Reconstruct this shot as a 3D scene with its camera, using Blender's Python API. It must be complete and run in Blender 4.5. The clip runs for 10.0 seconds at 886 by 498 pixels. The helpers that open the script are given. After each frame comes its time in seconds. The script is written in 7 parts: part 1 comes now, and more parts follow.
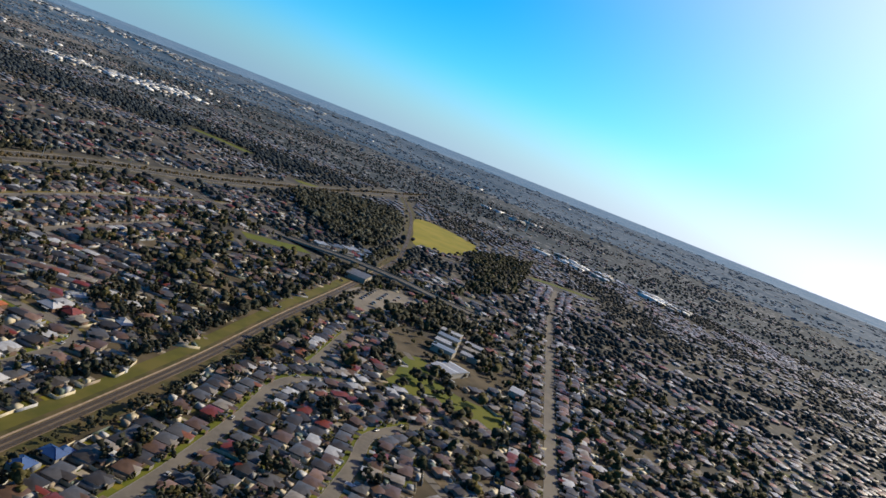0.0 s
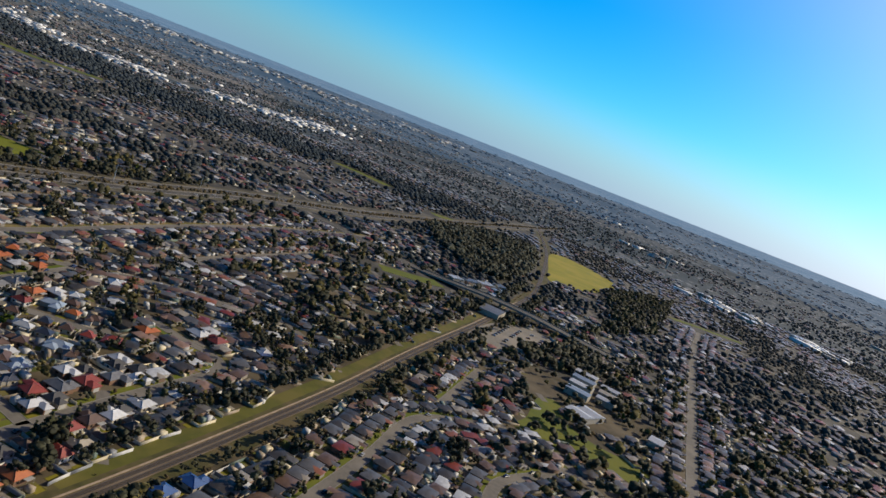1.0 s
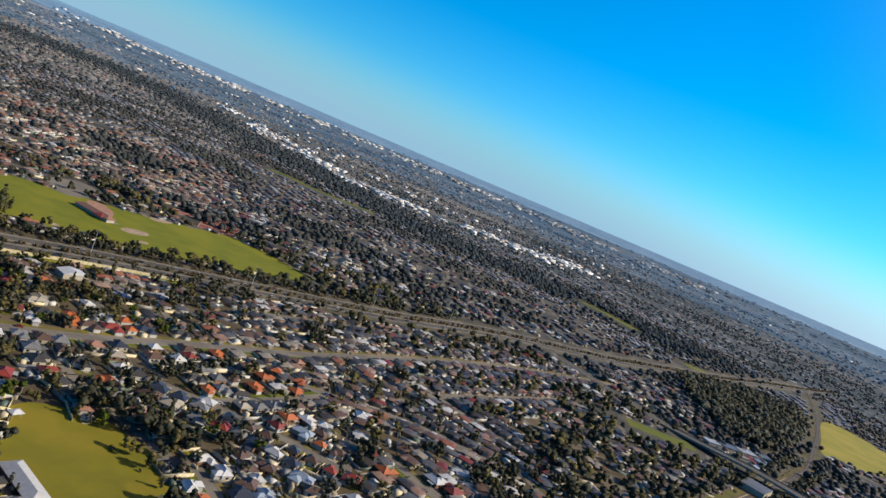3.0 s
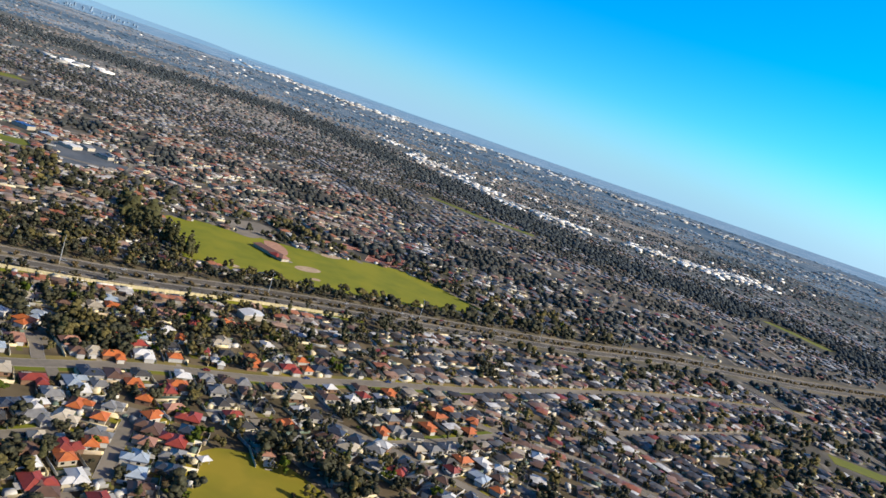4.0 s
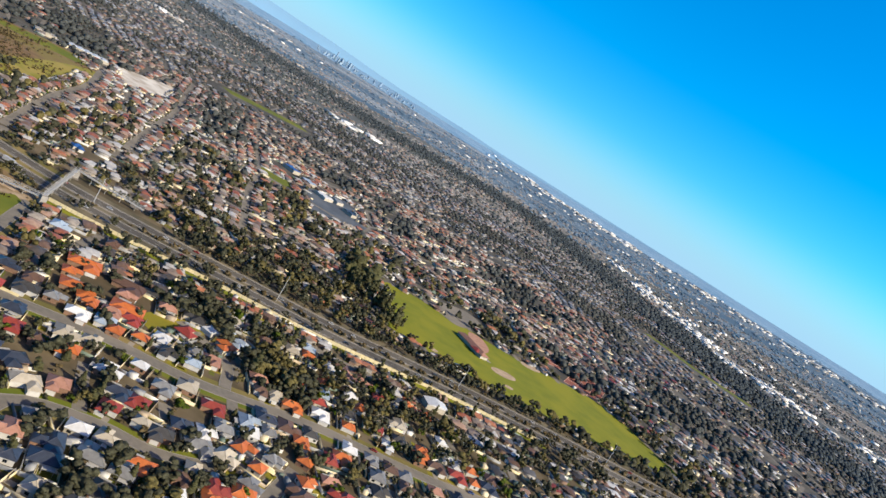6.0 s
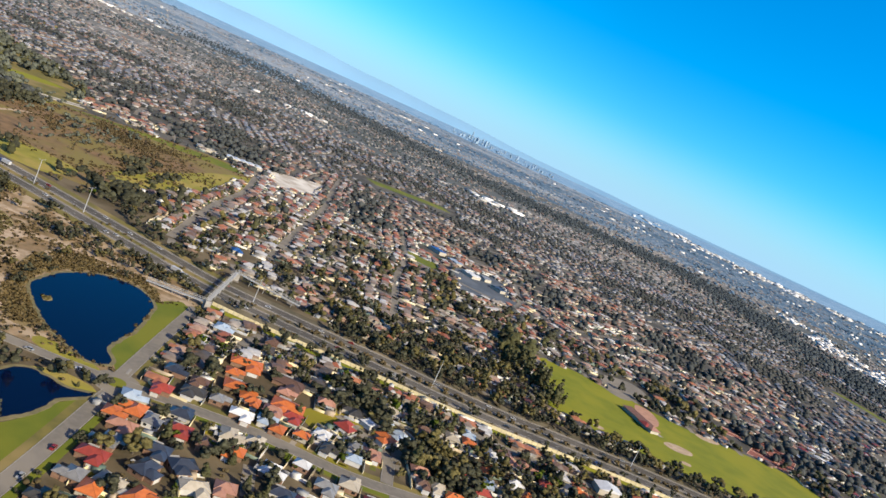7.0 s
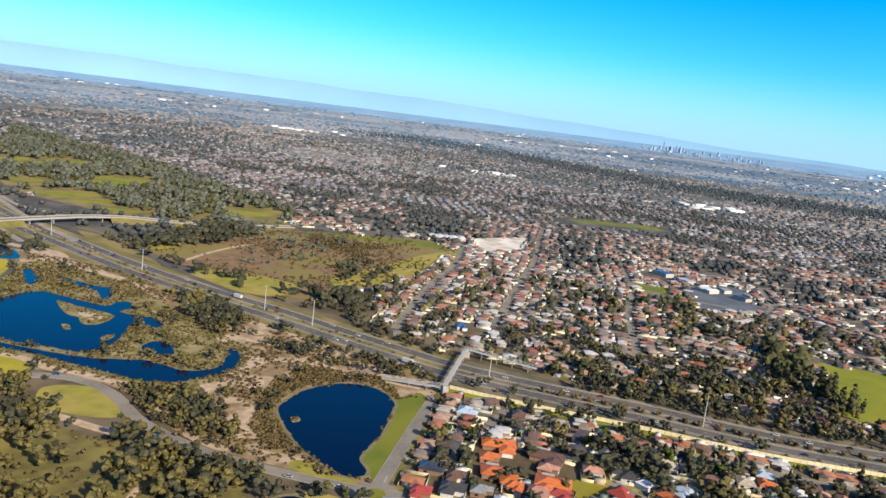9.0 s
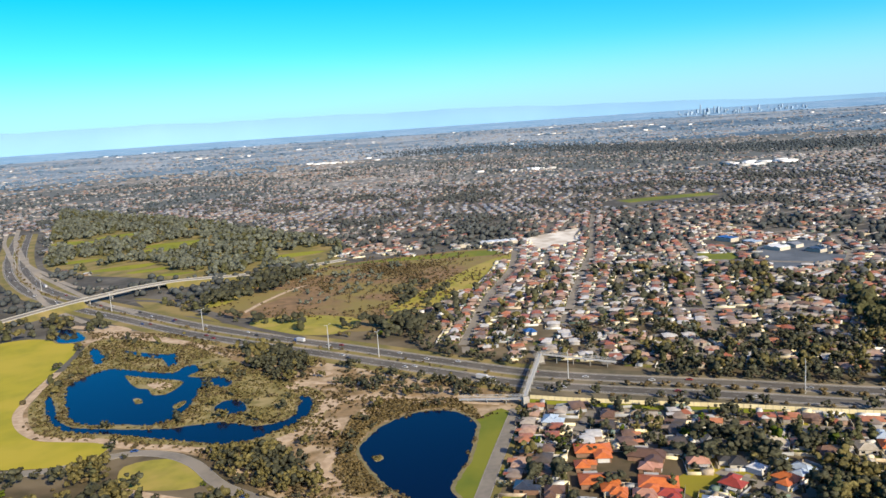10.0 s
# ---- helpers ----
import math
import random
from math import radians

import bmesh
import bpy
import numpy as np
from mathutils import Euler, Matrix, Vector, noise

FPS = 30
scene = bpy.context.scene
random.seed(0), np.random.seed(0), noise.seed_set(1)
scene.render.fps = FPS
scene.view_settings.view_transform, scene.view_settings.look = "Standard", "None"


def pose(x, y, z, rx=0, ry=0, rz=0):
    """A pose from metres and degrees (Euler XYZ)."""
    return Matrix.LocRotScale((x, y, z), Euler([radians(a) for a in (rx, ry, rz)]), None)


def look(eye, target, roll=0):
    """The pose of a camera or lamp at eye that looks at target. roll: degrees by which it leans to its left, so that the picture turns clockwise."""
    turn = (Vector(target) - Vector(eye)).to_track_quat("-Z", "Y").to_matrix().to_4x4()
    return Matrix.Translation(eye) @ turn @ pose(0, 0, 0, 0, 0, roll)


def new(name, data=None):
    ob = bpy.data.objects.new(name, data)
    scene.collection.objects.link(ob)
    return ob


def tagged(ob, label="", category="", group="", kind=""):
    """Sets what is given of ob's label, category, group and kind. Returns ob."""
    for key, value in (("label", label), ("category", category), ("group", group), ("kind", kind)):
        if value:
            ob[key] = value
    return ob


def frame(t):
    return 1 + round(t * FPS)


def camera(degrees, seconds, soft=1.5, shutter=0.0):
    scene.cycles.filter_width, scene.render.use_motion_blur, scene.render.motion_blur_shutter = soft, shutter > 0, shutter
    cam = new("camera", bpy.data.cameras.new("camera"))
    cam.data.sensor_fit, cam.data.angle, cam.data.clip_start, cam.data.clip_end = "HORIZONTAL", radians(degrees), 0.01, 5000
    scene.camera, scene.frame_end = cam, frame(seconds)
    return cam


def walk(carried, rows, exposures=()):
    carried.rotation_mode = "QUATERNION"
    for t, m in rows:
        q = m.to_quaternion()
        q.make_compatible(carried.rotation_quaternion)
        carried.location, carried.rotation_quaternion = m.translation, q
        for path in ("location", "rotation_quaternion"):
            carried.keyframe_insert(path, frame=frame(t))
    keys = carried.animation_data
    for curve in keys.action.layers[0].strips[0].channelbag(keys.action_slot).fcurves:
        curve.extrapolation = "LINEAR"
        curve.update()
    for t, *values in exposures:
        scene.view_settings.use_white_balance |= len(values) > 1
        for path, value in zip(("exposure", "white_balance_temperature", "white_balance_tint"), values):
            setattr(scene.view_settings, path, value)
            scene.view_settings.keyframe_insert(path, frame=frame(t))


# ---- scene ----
# ---- camera and its flight: seconds, place, heading (clockwise from +y), dip, bank ----
FLIGHT = [
    (0, -81.5, -135.9, 180.5, 92.92, 7.29, 21.48),
    (0.5, -75.7, -135.3, 181.7, 86.73, 9.29, 22.29),
    (1, -70.1, -133.7, 182.4, 82.63, 8.69, 21.31),
    (1.5, -64.4, -131.2, 182.9, 77.92, 6.65, 25.01),
    (2, -58.1, -127.8, 182.7, 73.46, 5.67, 26.04),
    (2.5, -51.3, -123.0, 182.4, 67.98, 6.87, 27.14),
    (2.7, -48.6, -120.2, 182.7, 65.26, 6.75, 24.31),
    (3.8, -34.6, -99.5, 186.7, 54.58, 7.23, 23.06),
    (4, -32.1, -96.4, 186.8, 50.45, 8.96, 18.88),
    (4.5, -26.3, -89.8, 186.0, 44.80, 8.39, 17.11),
    (5, -20.8, -82.8, 185.0, 42.20, 7.75, 23.19),
    (5.2, -18.8, -79.7, 184.5, 40.66, 8.11, 25.25),
    (6.3, -9.6, -61.4, 181.7, 30.33, 9.18, 31.57),
    (6.5, -8.5, -58.3, 181.6, 27.08, 9.98, 28.43),
    (7, -5.8, -50.8, 182.0, 20.29, 8.86, 24.67),
    (7.5, -3.9, -42.5, 181.2, 14.26, 9.94, 21.75),
    (8, -2.6, -34.3, 180.4, 8.89, 10.08, 14.09),
    (8.5, -1.5, -26.3, 179.8, 5.27, 10.44, 9.40),
    (9, -0.9, -18.0, 179.1, 4.00, 9.88, 7.15),
    (9.5, -0.5, -9.3, 178.6, 2.14, 9.26, 3.47),
    (10, 0.0, 0.0, 178.2, 0.00, 9.33, -3.91),
]
cam = camera(60.0, 10.0, soft=1.55)


def aim(x, y, z, heading, dip, bank):
    h, d = radians(heading), radians(dip)
    return look((x, y, z), (x + 100 * math.sin(h) * math.cos(d), y + 100 * math.cos(h) * math.cos(d), z - 100 * math.sin(d)), bank)


walk(cam, [(r[0], aim(*r[1:])) for r in FLIGHT],
     exposures=[(0, 0.12), (1, 0.02), (2, 0.06), (2.7, 0.24), (3.8, 0.64), (5.2, 0.77), (6.3, 0.8), (8, 0.9), (10, 1.0)])

# ---- world and sun ----
SUN_AZ, SUN_EL = radians(143), radians(29)
world = bpy.data.worlds.new("sky")
scene.world = world
world.use_nodes = True
wn = world.node_tree.nodes
sky = wn.new("ShaderNodeTexSky")
sky.sky_type = "NISHITA"
sky.sun_disc = False
sky.sun_elevation, sky.sun_rotation = SUN_EL, SUN_AZ
sky.altitude, sky.air_density, sky.dust_density, sky.ozone_density = 100, 1.0, 0.3, 3.0
wn["Background"].inputs["Strength"].default_value = 0.078
deep = wn.new("ShaderNodeHueSaturation")
deep.inputs["Saturation"].default_value = 1.18

clear = wn.new("ShaderNodeMix")
clear.data_type, clear.blend_type = "RGBA", "MULTIPLY"
clear.inputs[0].default_value, clear.inputs[7].default_value = 1.0, (0.52, 1.03, 1.4, 1)
world.node_tree.links.new(sky.outputs["Color"], clear.inputs[6])
world.node_tree.links.new(clear.outputs[2], deep.inputs["Color"])
# the sky is darkened towards the zenith to weaken its fill light
height = wn.new("ShaderNodeTexCoord")
level = wn.new("ShaderNodeSeparateXYZ")
aloft = wn.new("ShaderNodeMapRange")
aloft.inputs["From Min"].default_value, aloft.inputs["From Max"].default_value = 0.36, 0.8
aloft.inputs["To Min"].default_value, aloft.inputs["To Max"].default_value = 1.0, 0.34
zenith = wn.new("ShaderNodeMix")
zenith.data_type, zenith.blend_type = "RGBA", "MULTIPLY"
zenith.inputs[0].default_value = 1.0
world.node_tree.links.new(height.outputs["Generated"], level.inputs[0])
world.node_tree.links.new(level.outputs["Z"], aloft.inputs["Value"])
world.node_tree.links.new(deep.outputs["Color"], zenith.inputs[6])
world.node_tree.links.new(aloft.outputs["Result"], zenith.inputs[7])
# moist air pales the sky towards the horizon, all the way round
coord = wn.new("ShaderNodeTexCoord")
axes = wn.new("ShaderNodeSeparateXYZ")
low = wn.new("ShaderNodeMapRange")
low.interpolation_type = "SMOOTHSTEP"
low.inputs["From Min"].default_value, low.inputs["From Max"].default_value = -0.02, 0.105
low.inputs["To Min"].default_value, low.inputs["To Max"].default_value = 0.95, 0.0
pale = wn.new("ShaderNodeMix")
pale.data_type = "RGBA"
pale.inputs[7].default_value = (3.1, 5.3, 7.3, 1)
world.node_tree.links.new(coord.outputs["Generated"], axes.inputs[0])
world.node_tree.links.new(axes.outputs["Z"], low.inputs["Value"])
world.node_tree.links.new(low.outputs["Result"], pale.inputs[0])
# the sky is brighter on the sun's side
toward = wn.new("ShaderNodeVectorMath")
toward.operation = "DOT_PRODUCT"
toward.inputs[1].default_value = (math.sin(SUN_AZ) * math.cos(SUN_EL), math.cos(SUN_AZ) * math.cos(SUN_EL), math.sin(SUN_EL))
bright_side = wn.new("ShaderNodeMapRange")
bright_side.inputs["From Min"].default_value, bright_side.inputs["From Max"].default_value = -0.3, 0.45
bright_side.inputs["To Min"].default_value, bright_side.inputs["To Max"].default_value = 0.96, 1.42
sided = wn.new("ShaderNodeMix")
sided.data_type, sided.blend_type = "RGBA", "MULTIPLY"
sided.inputs[0].default_value = 1.0
world.node_tree.links.new(coord.outputs["Generated"], toward.inputs[0])
world.node_tree.links.new(toward.outputs["Value"], bright_side.inputs["Value"])
world.node_tree.links.new(zenith.outputs[2], sided.inputs[6])
world.node_tree.links.new(bright_side.outputs["Result"], sided.inputs[7])
world.node_tree.links.new(sided.outputs[2], pale.inputs[6])
# white aureole of the sun in moist air
near_sun = wn.new("ShaderNodeMapRange")
near_sun.inputs["From Min"].default_value, near_sun.inputs["From Max"].default_value = 0.46, 1.0
glow = wn.new("ShaderNodeMath")
glow.operation = "POWER"
glow.inputs[1].default_value = 3.2
white = wn.new("ShaderNodeMix")
white.data_type, white.blend_type = "RGBA", "ADD"
white.inputs[7].default_value = (16.5, 11.5, 12.5, 1)
world.node_tree.links.new(toward.outputs["Value"], near_sun.inputs["Value"])
world.node_tree.links.new(near_sun.outputs["Result"], glow.inputs[0])
world.node_tree.links.new(glow.outputs["Value"], white.inputs[0])
world.node_tree.links.new(pale.outputs[2], white.inputs[6])
# and whitish haze low in the sky below it
wide = wn.new("ShaderNodeMapRange")
wide.inputs["From Min"].default_value, wide.inputs["From Max"].default_value = 0.15, 1.0
sunward = wn.new("ShaderNodeMix")
sunward.data_type, sunward.blend_type = "RGBA", "ADD"
sunward.inputs[7].default_value = (9.5, 8.0, 8.0, 1)
world.node_tree.links.new(toward.outputs["Value"], wide.inputs["Value"])
square = wn.new("ShaderNodeMath")
square.operation = "POWER"
square.inputs[1].default_value = 2.0
haze = wn.new("ShaderNodeMath")
haze.operation = "MULTIPLY"
world.node_tree.links.new(wide.outputs["Result"], square.inputs[0])
world.node_tree.links.new(square.outputs[0], haze.inputs[0])
world.node_tree.links.new(low.outputs["Result"], haze.inputs[1])
world.node_tree.links.new(haze.outputs[0], sunward.inputs[0])
world.node_tree.links.new(white.outputs[2], sunward.inputs[6])
world.node_tree.links.new(sunward.outputs[2], wn["Background"].inputs["Color"])
lamp = bpy.data.lights.new("sun", "SUN")
lamp.energy, lamp.angle, lamp.color = 5.0, radians(0.53), (1.0, 0.87, 0.62)
sun = new("sun", lamp)
sun_way = Vector((math.sin(SUN_AZ) * math.cos(SUN_EL), math.cos(SUN_AZ) * math.cos(SUN_EL), math.sin(SUN_EL)))
sun.matrix_world = look(sun_way * 500, (0, 0, 0))


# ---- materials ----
COLOUR_SCALE = 0.54  # scales the colours given to mat and palette_mat, to suit sun and exposure


def mat(name, c1, c2=None, scale=1.0, rough=0.8, metal=0.0, c3=None, scale3=0.05, bump=0.0, rand=None, island=False, spec=0.3, leaf=0.0):
    """A surface of two colours in noise, a third in broad patches; rand: how far each object or island differs in value."""
    c1, c2, c3 = (c and tuple(v * COLOUR_SCALE for v in c) for c in (c1, c2, c3))
    m = bpy.data.materials.new(name)
    m.use_nodes = True
    nt = m.node_tree
    b = nt.nodes["Principled BSDF"]
    b.inputs["Roughness"].default_value, b.inputs["Metallic"].default_value = rough, metal
    b.inputs["Specular IOR Level"].default_value = spec
    geo = nt.nodes.new("ShaderNodeNewGeometry")

    def mix(a, bb, f):
        x = nt.nodes.new("ShaderNodeMix")
        x.data_type = "RGBA"
        for sock, v in ((x.inputs[6], a), (x.inputs[7], bb)):
            if isinstance(v, tuple):
                sock.default_value = (*v, 1)
            else:
                nt.links.new(v, sock)
        nt.links.new(f, x.inputs[0])
        return x.outputs[2]

    def cloud(sc, lo, hi, detail=4):
        n = nt.nodes.new("ShaderNodeTexNoise")
        n.inputs["Scale"].default_value, n.inputs["Detail"].default_value = sc, detail
        nt.links.new(geo.outputs["Position"], n.inputs["Vector"])
        r = nt.nodes.new("ShaderNodeMapRange")
        r.inputs["From Min"].default_value, r.inputs["From Max"].default_value = lo, hi
        nt.links.new(n.outputs["Fac"], r.inputs["Value"])
        return r.outputs["Result"], n.outputs["Fac"]

    f, raw = cloud(scale, 0.38, 0.62)
    col = mix(c1, c2 or tuple(v * 0.75 for v in c1), f)
    if c3:
        f3, _ = cloud(scale3, 0.46, 0.6)
        col = mix(col, c3, f3)
    if rand:
        src = geo.outputs["Random Per Island"] if island else nt.nodes.new("ShaderNodeObjectInfo").outputs["Random"]
        r = nt.nodes.new("ShaderNodeMapRange")
        r.inputs["To Min"].default_value, r.inputs["To Max"].default_value = 1 - rand, 1 + rand
        nt.links.new(src, r.inputs["Value"])
        h = nt.nodes.new("ShaderNodeHueSaturation")
        nt.links.new(r.outputs["Result"], h.inputs["Value"])
        nt.links.new(col, h.inputs["Color"])
        col = h.outputs["Color"]
    nt.links.new(col, b.inputs["Base Color"])
    if bump:
        bp = nt.nodes.new("ShaderNodeBump")
        bp.inputs["Strength"].default_value, bp.inputs["Distance"].default_value = 0.6, bump
        nt.links.new(raw, bp.inputs["Height"])
        nt.links.new(bp.outputs["Normal"], b.inputs["Normal"])
    if leaf:
        thin = nt.nodes.new("ShaderNodeBsdfTranslucent")
        nt.links.new(col, thin.inputs["Color"])
        both = nt.nodes.new("ShaderNodeMixShader")
        both.inputs[0].default_value = leaf
        nt.links.new(b.outputs[0], both.inputs[1])
        nt.links.new(thin.outputs[0], both.inputs[2])
        nt.links.new(both.outputs[0], nt.nodes["Material Output"].inputs["Surface"])
    return m


def palette_mat(name, stops, rough=0.75, metal=0.0):
    """One of several colours for each island, with noise over it."""
    m = mat(name, (0.5, 0.5, 0.5), rough=rough, metal=metal)
    nt = m.node_tree
    b = nt.nodes["Principled BSDF"]
    geo = nt.nodes.new("ShaderNodeNewGeometry")
    ramp = nt.nodes.new("ShaderNodeValToRGB")
    ramp.color_ramp.interpolation = "CONSTANT"
    el = ramp.color_ramp.elements
    while len(el) < len(stops):
        el.new(0.5)
    for e, (p, c) in zip(el, stops):
        e.position, e.color = p, (*(v * COLOUR_SCALE for v in c), 1)
    nt.links.new(geo.outputs["Random Per Island"], ramp.inputs["Fac"])
    n = nt.nodes.new("ShaderNodeTexNoise")
    n.inputs["Scale"].default_value = 0.35
    nt.links.new(geo.outputs["Position"], n.inputs["Vector"])
    r = nt.nodes.new("ShaderNodeMapRange")
    r.inputs["From Min"].default_value, r.inputs["From Max"].default_value = 0.3, 0.7
    r.inputs["To Min"].default_value, r.inputs["To Max"].default_value = 0.75, 1.2
    nt.links.new(n.outputs["Fac"], r.inputs["Value"])
    h = nt.nodes.new("ShaderNodeHueSaturation")
    nt.links.new(ramp.outputs["Color"], h.inputs["Color"])
    nt.links.new(r.outputs["Result"], h.inputs["Value"])
    nt.links.new(h.outputs["Color"], b.inputs["Base Color"])
    return m


def country_mat(name, wood, land, specks):
    """Distant country: woods and open land in broad patches, dotted with roofs and trees too small to pick apart."""
    m = bpy.data.materials.new(name)
    m.use_nodes = True
    nt = m.node_tree
    link = nt.links.new
    b = nt.nodes["Principled BSDF"]
    b.inputs["Roughness"].default_value, b.inputs["Specular IOR Level"].default_value = 0.9, 0.1
    geo = nt.nodes.new("ShaderNodeNewGeometry")
    xyz = nt.nodes.new("ShaderNodeSeparateXYZ")
    link(geo.outputs["Position"], xyz.inputs[0])
    left = nt.nodes.new("ShaderNodeMath")
    left.operation = "SUBTRACT"
    left.inputs[0].default_value = 180
    link(xyz.outputs["Z"], left.inputs[1])
    ratio = nt.nodes.new("ShaderNodeMath")
    ratio.operation = "DIVIDE"
    ratio.inputs[0].default_value = 180
    link(left.outputs[0], ratio.inputs[1])
    plain = nt.nodes.new("ShaderNodeVectorMath")
    plain.operation = "SCALE"
    link(geo.outputs["Position"], plain.inputs[0])
    link(ratio.outputs[0], plain.inputs["Scale"])
    patch = nt.nodes.new("ShaderNodeTexNoise")
    patch.noise_dimensions = "2D"
    patch.inputs["Scale"].default_value, patch.inputs["Detail"].default_value = 1 / 1100, 5
    link(plain.outputs[0], patch.inputs["Vector"])
    span = nt.nodes.new("ShaderNodeMapRange")
    span.inputs["From Min"].default_value, span.inputs["From Max"].default_value = 0.42, 0.56
    link(patch.outputs["Fac"], span.inputs["Value"])
    ground = nt.nodes.new("ShaderNodeMix")
    ground.data_type = "RGBA"
    ground.inputs[6].default_value, ground.inputs[7].default_value = (*wood, 1), (*land, 1)
    link(span.outputs[0], ground.inputs[0])
    cells = nt.nodes.new("ShaderNodeTexVoronoi")
    cells.voronoi_dimensions = "2D"
    cells.inputs["Scale"].default_value = 1 / 26
    link(plain.outputs[0], cells.inputs["Vector"])
    rgb = nt.nodes.new("ShaderNodeSeparateColor")
    link(cells.outputs["Color"], rgb.inputs[0])
    ramp = nt.nodes.new("ShaderNodeValToRGB")
    ramp.color_ramp.interpolation = "CONSTANT"
    el = ramp.color_ramp.elements
    while len(el) < len(specks):
        el.new(0.5)
    for e, (p, c) in zip(el, specks):
        e.position, e.color = p, (*c, 1)
    link(rgb.outputs[0], ramp.inputs["Fac"])
    small = nt.nodes.new("ShaderNodeMath")
    small.operation = "LESS_THAN"
    small.inputs[1].default_value = 0.42
    link(cells.outputs["Distance"], small.inputs[0])
    built = nt.nodes.new("ShaderNodeMath")
    built.operation = "LESS_THAN"
    link(rgb.outputs[1], built.inputs[0])
    share = nt.nodes.new("ShaderNodeMapRange")
    share.inputs["To Min"].default_value, share.inputs["To Max"].default_value = 0.1, 0.75
    link(span.outputs[0], share.inputs["Value"])
    link(share.outputs[0], built.inputs[1])
    both = nt.nodes.new("ShaderNodeMath")
    both.operation = "MULTIPLY"
    link(small.outputs[0], both.inputs[0])
    link(built.outputs[0], both.inputs[1])
    dotted = nt.nodes.new("ShaderNodeMix")
    dotted.data_type = "RGBA"
    link(both.outputs[0], dotted.inputs[0])
    link(ground.outputs[2], dotted.inputs[6])
    link(ramp.outputs["Color"], dotted.inputs[7])
    link(dotted.outputs[2], b.inputs["Base Color"])
    return m


M_GROUND = mat("suburb_ground", (0.135, 0.1, 0.055), (0.085, 0.069, 0.034), 0.09, 0.95, c3=(0.21, 0.165, 0.1), scale3=0.02, bump=0.2)
# the same ground farther off, greyed in its colour for haze
M_MIDGROUND = mat("hazed_suburb_ground", (0.105, 0.096, 0.08), (0.068, 0.064, 0.053), 0.09, 0.95, c3=(0.165, 0.15, 0.125), scale3=0.02, bump=0.2)
M_GRASS = mat("mown_grass", (0.175, 0.205, 0.012), (0.14, 0.18, 0.01), 0.06, 0.95, c3=(0.22, 0.23, 0.016), scale3=0.02, bump=0.1)
M_SPORT = mat("sports_turf", (0.255, 0.275, 0.008), (0.21, 0.24, 0.006), 0.06, 0.95, c3=(0.305, 0.305, 0.01), scale3=0.02, bump=0.1)
M_OVAL = mat("oval_turf", (0.3, 0.265, 0.014), (0.23, 0.215, 0.012), 0.06, 0.95, c3=(0.36, 0.29, 0.02), scale3=0.03, bump=0.1)
M_FIELD = mat("dry_field_grass", (0.44, 0.385, 0.02), (0.36, 0.33, 0.016), 0.05, 0.95, c3=(0.5, 0.41, 0.035), scale3=0.015, bump=0.1)
M_VERGE = mat("verge_grass", (0.24, 0.2, 0.05), (0.17, 0.155, 0.04), 0.12, 0.95, c3=(0.33, 0.25, 0.09), scale3=0.03, bump=0.1)
M_WOODFLOOR = mat("woodland_floor", (0.23, 0.195, 0.055), (0.13, 0.115, 0.036), 0.12, 0.95, c3=(0.3, 0.25, 0.07), scale3=0.03, bump=0.3)
M_HEATH = mat("heath_soil", (0.31, 0.19, 0.092), (0.21, 0.135, 0.062), 0.09, 0.95, c3=(0.27, 0.215, 0.06), scale3=0.016, bump=0.3)
M_HEATHGRASS = mat("heath_grass_edge", (0.38, 0.34, 0.045), (0.28, 0.26, 0.036), 0.1, 0.95, c3=(0.44, 0.35, 0.08), scale3=0.03, bump=0.1)
M_SCRUB = mat("scrub_soil", (0.36, 0.24, 0.125), (0.24, 0.17, 0.085), 0.16, 0.95, c3=(0.56, 0.43, 0.29), scale3=0.05, bump=0.3)
M_SAND = mat("pale_sand", (0.66, 0.51, 0.36), (0.48, 0.35, 0.23), 0.2, 0.95, bump=0.05)
M_ASPHALT = mat("worn_asphalt", (0.13, 0.117, 0.1), (0.102, 0.093, 0.08), 0.3, 0.9, c3=(0.165, 0.147, 0.122), scale3=0.03)
M_ROAD = mat("local_asphalt", (0.27, 0.243, 0.205), (0.22, 0.2, 0.17), 0.3, 0.9, c3=(0.32, 0.285, 0.235), scale3=0.03)
M_SHOULDER = mat("pale_chip_seal", (0.38, 0.34, 0.28), (0.3, 0.27, 0.22), 0.3, 0.9, c3=(0.44, 0.38, 0.3), scale3=0.03)
M_BLUEYARD = mat("blue_grey_asphalt", (0.12, 0.145, 0.18), (0.095, 0.115, 0.145), 0.3, 0.9, c3=(0.16, 0.185, 0.22), scale3=0.03)
M_CONCRETE = mat("concrete", (0.42, 0.4, 0.36), (0.34, 0.32, 0.29), 0.4, 0.85)
M_LINE = mat("road_paint", (0.75, 0.75, 0.72), rough=0.7)
M_CREAM = mat("cream_wall_panel", (0.95, 0.82, 0.5), (0.86, 0.74, 0.44), 0.5, 0.85, rand=0.08)
M_STEEL = mat("galvanised_steel", (0.75, 0.75, 0.74), (0.62, 0.62, 0.61), 1.0, 0.45, 0.3)
M_CAGE = mat("painted_steel", (0.72, 0.7, 0.65), (0.62, 0.6, 0.56), 1.0, 0.55, 0.2)
M_WATER = mat("pond_water", (0.002, 0.007, 0.036), (0.0015, 0.0055, 0.03), 0.4, 0.14, spec=0.14, bump=0.02)
M_BALLAST = mat("rail_ballast", (0.24, 0.18, 0.125), (0.175, 0.135, 0.095), 0.4, 0.95, c3=(0.29, 0.22, 0.155), scale3=0.05, bump=0.05)
